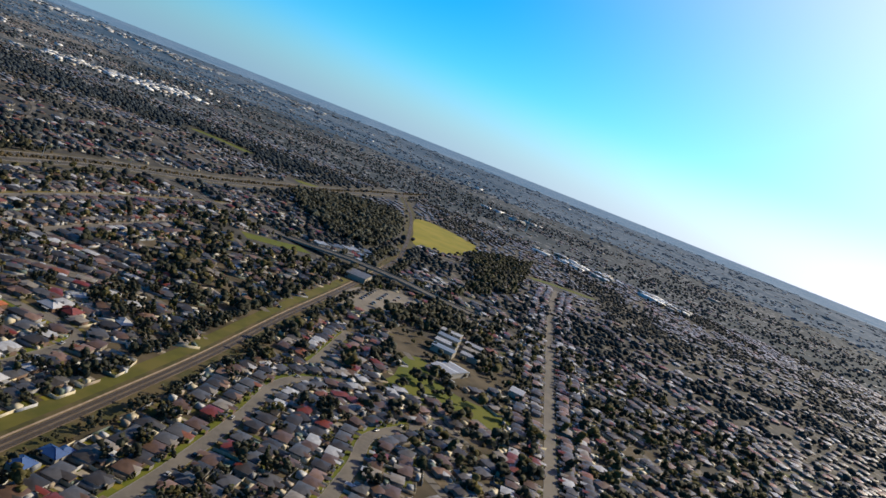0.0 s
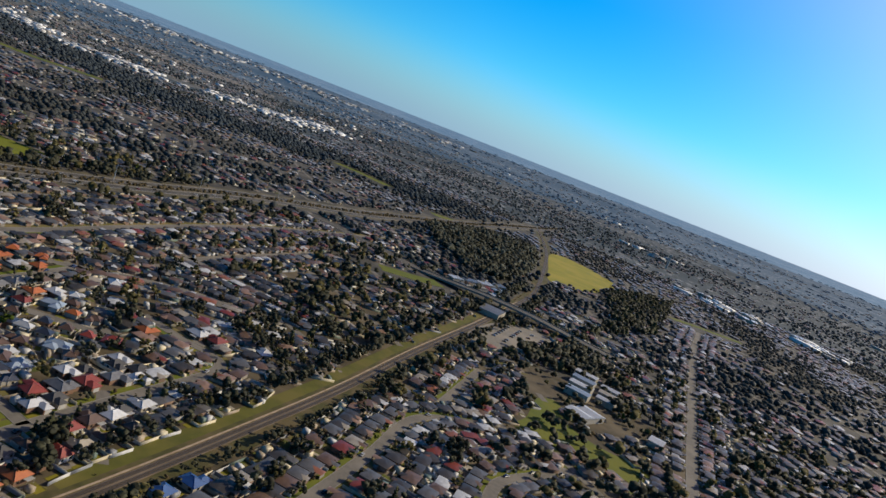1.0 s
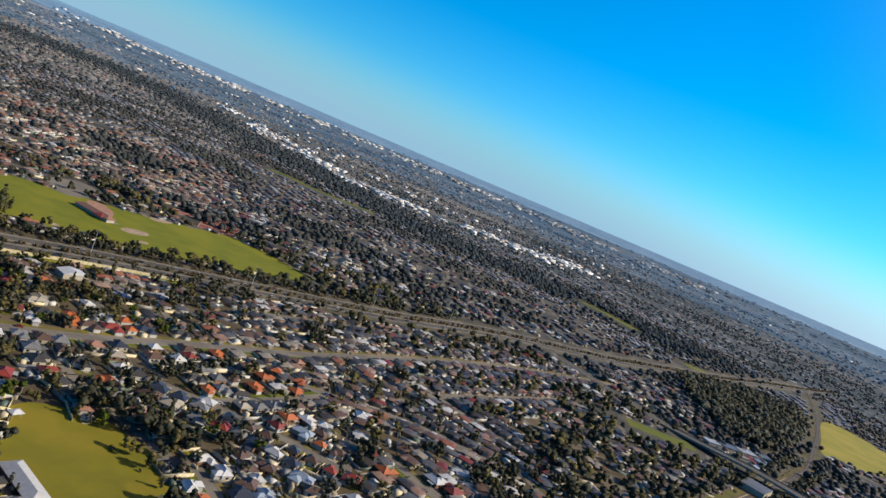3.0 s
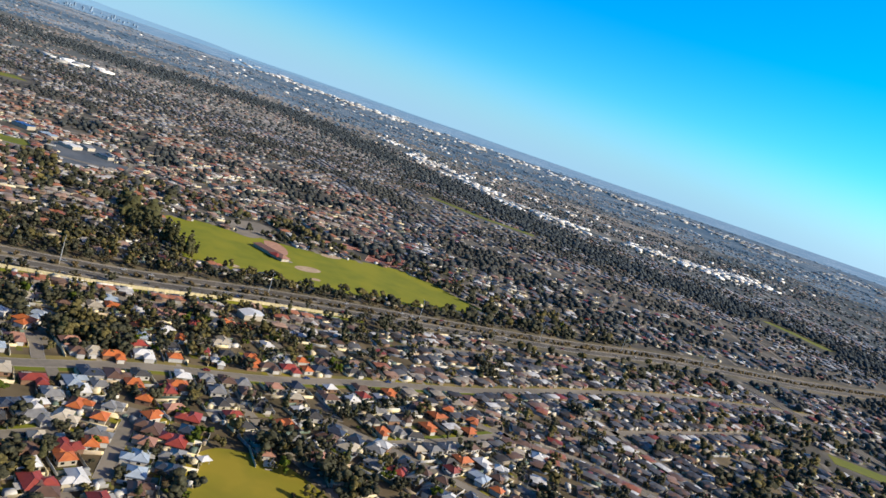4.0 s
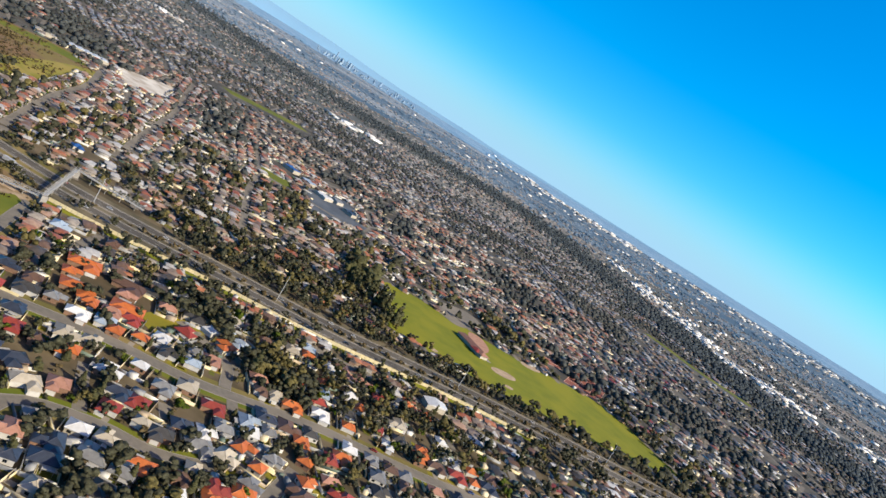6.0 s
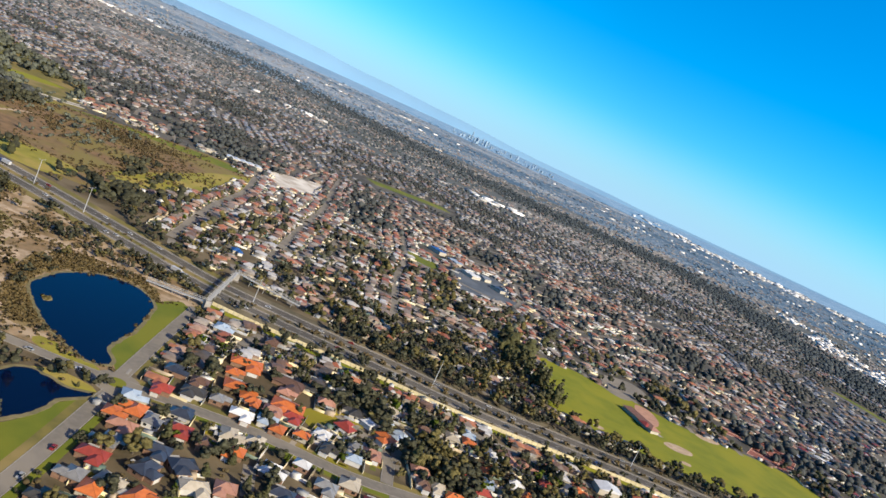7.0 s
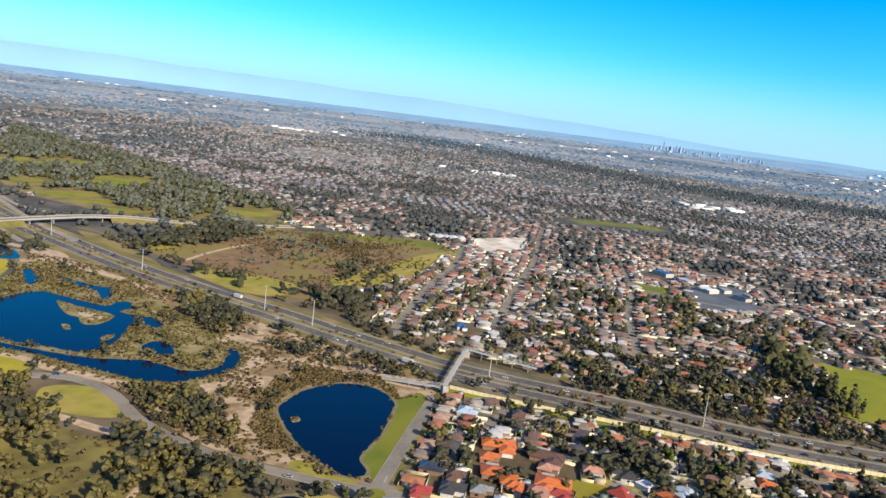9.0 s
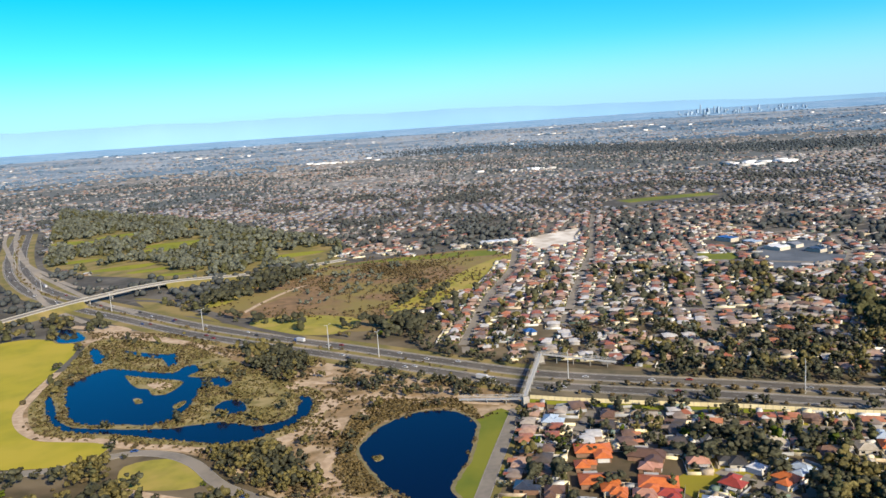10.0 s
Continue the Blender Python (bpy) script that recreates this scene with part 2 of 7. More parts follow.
M_RAILGRASS = mat("railway_grass", (0.125, 0.115, 0.028), (0.085, 0.08, 0.02), 0.15, 0.95, c3=(0.19, 0.14, 0.06), scale3=0.04, bump=0.1)
M_RAILLAWN = mat("olive_mown_grass", (0.17, 0.165, 0.02), (0.12, 0.125, 0.016), 0.08, 0.95, c3=(0.21, 0.18, 0.035), scale3=0.03, bump=0.1)
M_SLEEPER = mat("sleeper_bed", (0.13, 0.097, 0.07), (0.09, 0.068, 0.05), 0.8, 0.95)
M_ROADSIDE = mat("roadside_soil", (0.165, 0.14, 0.085), (0.11, 0.098, 0.058), 0.15, 0.95, c3=(0.24, 0.2, 0.125), scale3=0.03, bump=0.2)
M_LIME = mat("crushed_limestone", (1.0, 0.95, 0.86), (0.8, 0.74, 0.65), 0.05, 0.95, c3=(0.6, 0.53, 0.44), scale3=0.03)
M_RAIL = mat("rail_steel", (0.3, 0.27, 0.25), rough=0.4, metal=0.8)
M_MARSH = mat("marsh_plants", (0.3, 0.25, 0.09), (0.2, 0.175, 0.058), 0.2, 0.95, c3=(0.4, 0.32, 0.15), scale3=0.06, bump=0.3)
M_BANK = mat("bank_soil", (0.27, 0.21, 0.085), (0.18, 0.145, 0.058), 0.16, 0.95, c3=(0.34, 0.25, 0.12), scale3=0.05, bump=0.3)
M_BANKLEAF = mat("bank_foliage", (0.29, 0.215, 0.095), (0.2, 0.152, 0.066), 0.5, 0.85, rand=0.3, island=True, spec=0.1, leaf=0.35)
M_REED = mat("reed_bank", (0.28, 0.235, 0.12), (0.19, 0.17, 0.08), 0.25, 0.95, bump=0.2)
# greyer and paler than the near gums, standing in for haze over the golf course
M_GROVELEAF = mat("hazed_gum_foliage", (0.195, 0.21, 0.155), (0.145, 0.156, 0.115), 0.5, 0.75, rand=0.35, island=True, spec=0.2, leaf=0.3)
M_LEAF = mat("gum_foliage", (0.1, 0.1, 0.056), (0.06, 0.061, 0.035), 0.5, 0.75, rand=0.35, island=True, spec=0.2, leaf=0.22)
M_LEAF_DARK = mat("pine_foliage", (0.115, 0.115, 0.045), (0.08, 0.08, 0.033), 0.5, 0.8, rand=0.35, island=True, spec=0.2, leaf=0.2)
M_LEAF_OLIVE = mat("olive_foliage", (0.29, 0.245, 0.088), (0.18, 0.155, 0.056), 0.5, 0.8, rand=0.3, island=True, spec=0.2, leaf=0.4)
M_LEAF_LIME = mat("lime_foliage", (0.12, 0.16, 0.012), (0.09, 0.13, 0.01), 0.5, 0.8, rand=0.3, island=True, spec=0.2, leaf=0.35)
M_SCRUBLEAF = mat("heath_foliage", (0.235, 0.178, 0.092), (0.16, 0.124, 0.062), 0.5, 0.85, rand=0.3, island=True, spec=0.1, leaf=0.35)
M_REEDLEAF = mat("reed_leaves", (0.3, 0.25, 0.105), (0.21, 0.18, 0.07), 0.3, 0.9, rand=0.3, island=True, spec=0.1, leaf=0.35)
# bluish grey in these leaf colours stands for haze over distant trees
M_CREEKLEAF = mat("hazed_creek_foliage", (0.088, 0.107, 0.122), (0.066, 0.083, 0.097), 0.1, 0.95, rand=0.3, island=True, spec=0.0)
M_FARLEAF = mat("hazed_far_foliage", (0.092, 0.1, 0.096), (0.066, 0.073, 0.071), 0.3, 0.85, rand=0.3, island=True, spec=0.1)
M_BARK = mat("grey_bark", (0.2, 0.17, 0.14), (0.13, 0.11, 0.09), 2.0, 0.9)
M_PINKLINE = mat("court_paint", (0.75, 0.45, 0.36), rough=0.8)
M_PINKSAND = mat("pink_clay_sand", (0.6, 0.34, 0.24), (0.48, 0.27, 0.19), 0.2, 0.95)
M_COURT = mat("court_surface", (0.36, 0.13, 0.09), (0.3, 0.1, 0.075), 0.2, 0.85)
M_GLASS = mat("window_glass", (0.02, 0.025, 0.03), rough=0.08, spec=0.6)
M_TYRE = mat("tyre_rubber", (0.02, 0.02, 0.02), rough=0.85)
# far trees with haze painted in, the second bluer for greater distance
M_FARWOOD = mat("hazed_wood_foliage", (0.11, 0.13, 0.138), (0.086, 0.104, 0.112), 0.05, 1.0, rand=0.3, island=True, spec=0.0)
M_HAZEWOOD = mat("haze_blue_woods", (0.145, 0.23, 0.33), (0.12, 0.195, 0.285), 0.02, 1.0, rand=0.2, island=True, spec=0.0)
# far ground: haze is put into these colours, bluer with distance
M_FARSUBURB = country_mat("hazed_far_suburbs", (0.085, 0.094, 0.095), (0.13, 0.128, 0.12), [(0.0, (0.4, 0.38, 0.37)), (0.2, (0.22, 0.21, 0.205)), (0.5, (0.26, 0.21, 0.18)), (0.7, (0.1, 0.108, 0.108))])
M_FARCOUNTRY = country_mat("hazed_far_country", (0.105, 0.15, 0.2), (0.165, 0.2, 0.24), [(0.0, (0.42, 0.44, 0.46)), (0.16, (0.25, 0.275, 0.3)), (0.5, (0.2, 0.225, 0.25)), (0.75, (0.14, 0.182, 0.23))])
# darker versions for the east, where the haze looks deeper
M_HAZECOUNTRY = country_mat("blue_hazed_country", (0.055, 0.098, 0.15), (0.085, 0.13, 0.18), [(0.0, (0.34, 0.38, 0.42)), (0.14, (0.17, 0.205, 0.25)), (0.45, (0.11, 0.15, 0.195)), (0.7, (0.06, 0.105, 0.16))])
M_EASTLAND = country_mat("dark_hazed_suburbs", (0.048, 0.062, 0.07), (0.072, 0.084, 0.092), [(0.0, (0.36, 0.37, 0.38)), (0.08, (0.19, 0.195, 0.2)), (0.4, (0.1, 0.11, 0.115)), (0.65, (0.05, 0.062, 0.066))])
# dark ground, so that the trees above it read as one mass
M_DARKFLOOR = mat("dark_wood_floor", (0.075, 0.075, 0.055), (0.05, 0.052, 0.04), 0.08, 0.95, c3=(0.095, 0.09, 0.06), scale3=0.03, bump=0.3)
M_FARPLAIN = country_mat("hazed_far_plain", (0.105, 0.205, 0.325), (0.15, 0.255, 0.37), [(0.0, (0.42, 0.5, 0.6)), (0.18, (0.22, 0.33, 0.46)), (0.5, (0.16, 0.265, 0.38)), (0.75, (0.11, 0.21, 0.33))])
# towers and hills on the skyline take the pale blue of haze as paint
M_TOWER = mat("hazed_towers", (0.34, 0.47, 0.6), (0.28, 0.4, 0.52), 0.03, 0.7, rand=0.2)
M_FARHILL = mat("haze_blue_hills", (0.27, 0.5, 0.74), (0.25, 0.47, 0.71), 0.002, 1.0, spec=0.0)

ROOF_COLOURS = {
    "terracotta": ((0.68, 0.19, 0.045), (0.54, 0.14, 0.035)),
    "red": ((0.40, 0.06, 0.04), (0.32, 0.05, 0.035)),
    "salmon": ((0.52, 0.27, 0.19), (0.44, 0.22, 0.15)),
    "white": ((0.88, 0.88, 0.88), (0.76, 0.76, 0.76)),
    "grey": ((0.3, 0.3, 0.3), (0.23, 0.23, 0.235)),
    "slate": ((0.06, 0.075, 0.11), (0.045, 0.055, 0.085)),
    "charcoal": ((0.075, 0.072, 0.07), (0.055, 0.052, 0.05)),
    "brown": ((0.17, 0.095, 0.065), (0.13, 0.072, 0.05)),
    "cream": ((0.6, 0.53, 0.42), (0.5, 0.44, 0.34)),
    "pale_blue": ((0.46, 0.55, 0.66), (0.4, 0.48, 0.58)),
    "blue": ((0.03, 0.14, 0.42), (0.025, 0.11, 0.35)),
}
M_ROOF = {k: mat("roof_" + k, a, b, 0.5, 0.55 if k not in ("white", "pale_blue", "grey", "slate") else 0.38, rand=0.15, spec=0.5) for k, (a, b) in ROOF_COLOURS.items()}
M_WALL = {
    "brick": mat("brick_wall", (0.34, 0.2, 0.13), (0.27, 0.155, 0.1), 1.0, 0.9, rand=0.15),
    "render": mat("rendered_wall", (0.62, 0.56, 0.46), (0.55, 0.5, 0.4), 0.5, 0.85, rand=0.12),
    "white": mat("white_wall", (0.72, 0.7, 0.66), (0.64, 0.62, 0.58), 0.5, 0.8, rand=0.08),
}
M_FAR_ROOF = palette_mat("far_roofs", [(0.0, (0.165, 0.16, 0.16)), (0.22, (0.08, 0.07, 0.062)), (0.5, (0.8, 0.8, 0.8)), (0.6, (0.4, 0.15, 0.08)),
                                       (0.63, (0.42, 0.26, 0.18)), (0.72, (0.2, 0.12, 0.08)), (0.88, (0.46, 0.4, 0.32)), (0.96, (0.30, 0.06, 0.04))], rough=0.46)
M_WARM_ROOF = palette_mat("warm_roofs", [(0.0, (0.33, 0.26, 0.21)), (0.17, (0.12, 0.1, 0.085)), (0.27, (0.7, 0.68, 0.66)), (0.4, (0.56, 0.23, 0.12)),
                                        (0.55, (0.56, 0.37, 0.27)), (0.7, (0.24, 0.15, 0.105)), (0.83, (0.52, 0.45, 0.37)), (0.92, (0.42, 0.15, 0.09))], rough=0.5)
# roof colours greyed to imitate haze at a distance
M_DISTANT_ROOF = palette_mat("hazed_distant_roofs", [(0.0, (0.31, 0.31, 0.32)), (0.25, (0.15, 0.155, 0.165)), (0.45, (0.58, 0.58, 0.59)), (0.56, (0.38, 0.29, 0.25)),
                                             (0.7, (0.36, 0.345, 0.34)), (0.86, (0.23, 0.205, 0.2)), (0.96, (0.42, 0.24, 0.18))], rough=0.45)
# roofs farther still, with more of the haze's blue-grey mixed in
M_PALE_ROOF = palette_mat("hazed_pale_roofs", [(0.0, (0.32, 0.34, 0.37)), (0.3, (0.24, 0.26, 0.29)), (0.62, (0.5, 0.52, 0.54)), (0.8, (0.36, 0.35, 0.35))], rough=0.5)
M_FAR_WALL = palette_mat("far_walls", [(0.0, (0.3, 0.2, 0.15)), (0.45, (0.4, 0.36, 0.31)), (0.75, (0.5, 0.48, 0.46))], rough=0.9)
M_SHED = palette_mat("shed_metal", [(0.0, (0.75, 0.74, 0.7)), (0.25, (0.34, 0.35, 0.36)), (0.45, (0.85, 0.74, 0.5)), (0.75, (0.5, 0.4, 0.28)), (0.88, (0.14, 0.2, 0.16))], rough=0.55)
M_INDUSTRY = palette_mat("factory_roofs", [(0.0, (1.2, 1.18, 1.15)), (0.42, (0.85, 0.83, 0.8)), (0.62, (0.5, 0.49, 0.47)), (0.78, (0.6, 0.52, 0.43)), (0.9, (0.2, 0.19, 0.18))], rough=0.5)
M_YARD = palette_mat("yard_ground", [(0.0, (0.15, 0.165, 0.02)), (0.26, (0.22, 0.19, 0.05)), (0.42, (0.27, 0.205, 0.13)), (0.56, (0.36, 0.31, 0.25)), (0.74, (0.56, 0.49, 0.39)), (0.88, (0.11, 0.125, 0.02))], rough=0.95)
M_CAR = {k: mat("car_paint_" + k, c, rough=0.3, spec=0.5) for k, c in (("white", (0.75, 0.75, 0.75)), ("silver", (0.45, 0.46, 0.47)), ("dark", (0.03, 0.03, 0.035)), ("blue", (0.03, 0.1, 0.35)), ("red", (0.35, 0.03, 0.025)))}

# ---- plan ----
FREEWAY = [(-901, 1650), (-755, 1350), (-636, 1131), (-531, 979), (-436, 878), (-339, 794), (-248, 716), (-160, 652), (-90, 606), (-5.4, 547), (51, 510),
           (108, 486), (177, 462), (259, 431), (373, 405), (471, 375), (582, 338), (718, 297), (906, 252), (1123, 171), (1314, 117), (1562, 50), (1904, -20), (2430, -148)]
COLLECTOR = [(10.8, 319), (49, 312), (78, 306), (111, 293), (136, 286), (202, 277), (270, 256), (352, 242), (448, 221), (554, 208), (730, 177), (938, 108), (1026, 61)]
STREETS = [
    (7.0, [(6.8, 328), (22, 389), (39, 454)]), (7.0, [(4.1, 309), (-15, 239), (-31, 186), (-51, 108), (-68, 27)]),
    (7.0, [(0.0, 321), (-30, 328), (-62, 338), (-91, 351), (-123, 375), (-147, 405), (-170, 421), (-195, 424), (-224, 410), (-259, 408), (-352, 421)]),
    (7.0, [(-54, 176), (-1.4, 177), (15, 177), (30, 189), (36, 221), (49, 231), (78, 227), (101, 217), (128, 216)]),
    (7.0, [(144, 50), (211, 42), (269, 32), (350, 20), (366, 59), (375, 89)]), (6.5, [(212, 43), (231, 93), (239, 116)]), (7.0, [(290, 170), (344, 163), (408, 159)]),
    (7.0, [(81, -38), (198, -63), (250, -74), (327, -86), (405, -97), (448, -140)]), (7.5, [(189, -132), (277, -147), (319, -154), (362, -158), (392, -176), (429, -202)]),
    (6.5, [(450, -105), (568, -119)]), (9.0, [(1350, -439), (1087, -387), (621, -315), (387, -281), (202, -251)]),
    (7.0, [(10.8, 599), (43, 764), (78, 896), (97, 1026), (107, 1120)]), (7.0, [(101, 648), (151, 837), (196, 999), (236, 1196), (270, 1350)]),
    (7.0, [(216, 594), (256, 756), (296, 882), (324, 1026)]), (7.0, [(27, 702), (148, 682), (256, 648), (338, 594)]), (7.0, [(54, 810), (162, 864), (290, 878), (405, 824)]),
    (7.0, [(358, 756), (424, 805), (466, 864), (502, 972)]), (7.0, [(173, 230), (151, 202), (130, 173)]), (7.0, [(277, 202), (308, 135), (324, 81)]),
    (7.0, [(392, 176), (446, 108), (466, 40)]), (7.0, [(533, 162), (520, 81), (513, 14)]), (6.5, [(162, 405), (243, 381), (324, 354), (405, 319)]),
    (6.5, [(446, 304), (567, 277), (702, 238)]), (7.0, [(486, 148), (621, 122), (756, 94)]), (6.5, [(128, 354), (151, 321), (146, 290)]),
    (8.0, [(640, 815), (689, 730), (767, 643), (840, 590)]), (7.5, [(470, 960), (478, 880), (500, 790), (560, 700)]),
]
HIGHWAY = [(945, 176), (907, 81), (871, -14), (850, -115), (838, -197), (834, -262)]
RAILWAY = [(-81, 49), (81, 18), (201, -8.1), (298, -27), (400, -45), (548, -66), (749, -99), (972, -130), (1137, -140), (1635, -131), (2160, -81)]
OVERPASS = [(-552, 634), (-499, 716), (-463, 787), (-427, 844), (-381, 898), (-331, 944), (-231, 975), (-138, 1046)]
POND = [(-54, 404), (-51, 423), (-42, 443), (-22, 459), (0.0, 456), (12, 437), (10.8, 416), (5.4, 385), (-4.1, 356), (0.0, 339), (-6.8, 333), (-16, 338), (-36, 362)]
SMALL_POND = [(-47, 277), (-47, 289), (-42, 302), (-34, 309), (-24, 306), (-14, 300), (-2.7, 301), (-5.4, 297), (-16, 288), (-23, 273), (-35, 261), (-45, 265)]
LAKE = [(-280, 532), (-291, 560), (-288, 582), (-275, 599), (-260, 594), (-232, 582), (-216, 578), (-212, 591), (-204, 594), (-196, 579), (-202, 567), (-191, 561), (-175, 560), (-162, 545),
        (-165, 535), (-178, 541), (-184, 536), (-181, 521), (-179, 504), (-180, 487), (-184, 474), (-196, 468), (-214, 473), (-233, 475), (-247, 480), (-261, 496)]
CHANNEL = [(-290, 525), (-296, 541), (-286, 528), (-262, 487), (-243, 472), (-211, 464), (-184, 460), (-163, 463), (-151, 466), (-139, 462), (-126, 455), (-114, 456), (-105, 464), (-102, 476),
           (-103, 491), (-104, 507), (-97, 500), (-91, 484), (-93, 466), (-103, 450), (-116, 437), (-133, 429), (-157, 436), (-179, 444), (-208, 455), (-228, 460), (-248, 467), (-269, 487)]
POOL = [(-160, 491), (-158, 502), (-150, 506), (-141, 496), (-137, 482), (-146, 478), (-155, 483)]
UPPER_PONDS = [[(-387, 730), (-380, 748), (-348, 714), (-343, 696), (-363, 696)], [(-322, 669), (-309, 660), (-294, 634), (-291, 616), (-302, 626)],
               [(-286, 653), (-264, 641), (-241, 631), (-232, 632), (-222, 604), (-226, 595), (-239, 617), (-263, 630)]]
ISLANDS = [[(-254, 578), (-241, 572), (-223, 564), (-209, 559), (-201, 552), (-201, 538), (-206, 527), (-215, 528), (-223, 541), (-232, 545), (-243, 559)],
           [(-191, 500), (-189, 508), (-185, 510), (-184, 502), (-187, 495)], [(-226, 521), (-221, 521), (-216, 512), (-220, 511)], [(-46, 397), (-42, 399), (-40, 394), (-44, 391)]]
MARSH = [(-294, 508), (-305, 545), (-317, 620), (-329, 690), (-295, 690), (-218, 645), (-129, 548), (-88, 505), (-84, 450), (-104, 431), (-129, 423), (-171, 434), (-211, 447), (-261, 462)]
PARK_OVAL = [(147, 96), (154, 88), (189, 81), (217, 97), (224, 125), (223, 150), (218, 168), (200, 184), (188, 186), (172, 178), (160, 156), (150, 125)]
SPORTS = [(393, 629), (446, 618), (473, 602), (526, 562), (583, 543), (648, 518), (667, 459), (664, 383), (599, 386), (528, 406), (414, 448), (342, 490), (354, 540)]
CLUB_PARK = [(460, 638), (524, 656), (530, 622), (478, 584), (458, 604)]
CORNER_LAWN = [(150, 82), (200, 74), (212, 60), (206, 50), (160, 60)]
POND_LAWN = [(13, 441), (34, 450), (10.1, 335), (1.4, 338), (-2.7, 354), (6.8, 386), (12, 416)]
POND_LAWN_S = [(-1.4, 305), (-16, 247), (-35, 178), (-59, 189), (-49, 256), (-35, 256), (-22, 271), (-15, 286), (-4.1, 296)]
SMALL_LAWN = [(105, 348), (135, 364), (143, 348), (113, 325)]
WEST_FIELD = [(-420, 711), (-354, 694), (-331, 659), (-319, 583), (-313, 540), (-295, 495), (-263, 456), (-213, 446), (-208, 432), (-217, 416), (-259, 414), (-365, 432), (-487, 600)]
HEATH = [(-260, 807), (-116, 684), (-53, 675), (30, 805), (92, 1004), (54, 1061), (-58, 1042), (-139, 1015), (-227, 945)]
WETLAND = [(-287, 446), (-315, 648), (-382, 736), (-237, 695), (-107, 589), (0.0, 520), (40, 473), (38, 455), (5.4, 329), (-27, 333), (-89, 356), (-144, 412), (-194, 432)]
WOODS_S = [(-365, 330), (-235, 362), (-180, 366), (-136, 350), (-115, 350), (-89, 335), (-59, 325), (-46, 251), (-62, 189), (-62, 81), (-270, 81), (-432, 243)]
PATH_LAWN = [(-187, 407), (-165, 414), (-146, 398), (-134, 378), (-152, 374), (-178, 382)]
GOLF = [(-1077, 2184), (-583, 1728), (-329, 1416), (-162, 1211), (-145, 1066), (-270, 996), (-338, 983), (-428, 1026), (-601, 1148), (-791, 1552)]
COURT_AREA = [(600, 625), (680, 622), (722, 545), (640, 520), (600, 560)]
EAST_FIELD = [(1239, -157), (1287, -224), (1420, -265), (1555, -289), (1660, -228), (1690, -165), (1621, -140), (1404, -146)]
EAST_PARK = [(470, -158), (500, -166), (558, -172), (569, -190), (528, -196), (503, -222), (494, -262), (456, -256), (467, -212), (460, -180)]
CAR_PARK = [(664, -92), (762, -110), (800, -150), (790, -182), (768, -190), (660, -132)]
SCHOOL_YARD = [(346, 790), (372, 900), (384, 935), (470, 965), (462, 900), (440, 824)]
BARE_LOT = [(118, 1022), (122, 1122), (170, 1168), (218, 1200), (206, 1130), (190, 1066)]
SCHOOL_LAWN = [(297, 852), (313, 926), (352, 902), (340, 862)]
WOODS_E = [(1303, 88), (1534, 14), (1606, -97), (1462, -119), (1226, -119), (1022, -89), (1022, -35), (1135, 34)]
LINEAR_GREENS = [(17, [(1390, 1170), (1410, 1110), (1418, 1030), (1460, 970), (1500, 915)]), (20, [(1740, 420), (1725, 345), (1690, 268)]),
                 (14, [(799, 40), (826, -6.8), (844, -27)]), (18, [(1505, 118), (1535, 70)]), (26, [(362, 1512), (450, 1535), (555, 1550)]), (11, [(1396, -392), (1420, -440), (1446, -538)])]
CREEK = [(-180, 3403), (73, 3450), (534, 3203), (896, 2861), (1205, 2640), (1500, 2520), (1786, 2420), (1840, 2131), (1811, 1680), (1737, 1189), (1620, 900), (1650, 704), (1740, 560), (1732, 440), (1700, 275), (1850, 100)]


# the nearer houses by the colour of their roofs
ROOFED = {
    "pale_blue": [(56, 428), (151, 259), (330, 122), (286, 84)],
    "brown": [(90, 429), (50, 279), (110, 201), (241, 367)],
    "grey": [(38, 390), (55, 328), (10, 262), (1, 232), (7, 224), (109, 269), (228, 257), (249, 55), (280, 46)],
    "slate": [(31, 348), (30, 264), (26, 248), (41, 257), (113, 240), (287, 119), (297, 116), (239, 83)],
    "red": [(27, 322), (5, 249), (38, 286), (134, 264), (123, 199), (265, 336), (195, 213), (236, 59), (265, 51), (318, 73), (380, 38)],
    "salmon": [(44, 326), (13, 277), (60, 247), (363, 204), (420, 207)],
    "white": [(68, 318), (81, 271), (127, 240), (239, 326), (184, 218), (301, 58), (378, 52), (393, 10), (291, 166), (347, 134), (400, 128), (265, 64)],
    "terracotta": [(17, 293), (87, 312), (64, 279), (79, 309), (69, 247), (120, 267), (182, 255), (193, 252), (206, 250), (180, 237), (189, 234), (93, 203), (186, 290), (269, 273), (352, 225), (353, 209), (383, 196), (390, 179), (349, 72), (363, 190), (386, 207), (344, 179), (372, 167)],
    "charcoal": [(-5, 214), (297, 44)],
    "blue": [(209, -26), (224, -31)],
}


# ---- plane geometry ----
def smooth_line(pts, step=8.0):
    """Catmull-Rom through the points, sampled about every step metres."""
    p = [np.array(q, float) for q in pts]
    p = [2 * p[0] - p[1]] + p + [2 * p[-1] - p[-2]]
    out = []
    for a, b, c, d in zip(p, p[1:], p[2:], p[3:]):
        n = max(2, int(np.linalg.norm(c - b) / step))
        for i in range(n):
            t = i / n
            out.append(0.5 * (2 * b + (c - a) * t + (2 * a - 5 * b + 4 * c - d) * t * t + (3 * b - a - 3 * c + d) * t ** 3))
    out.append(p[-2])
    return np.array(out)


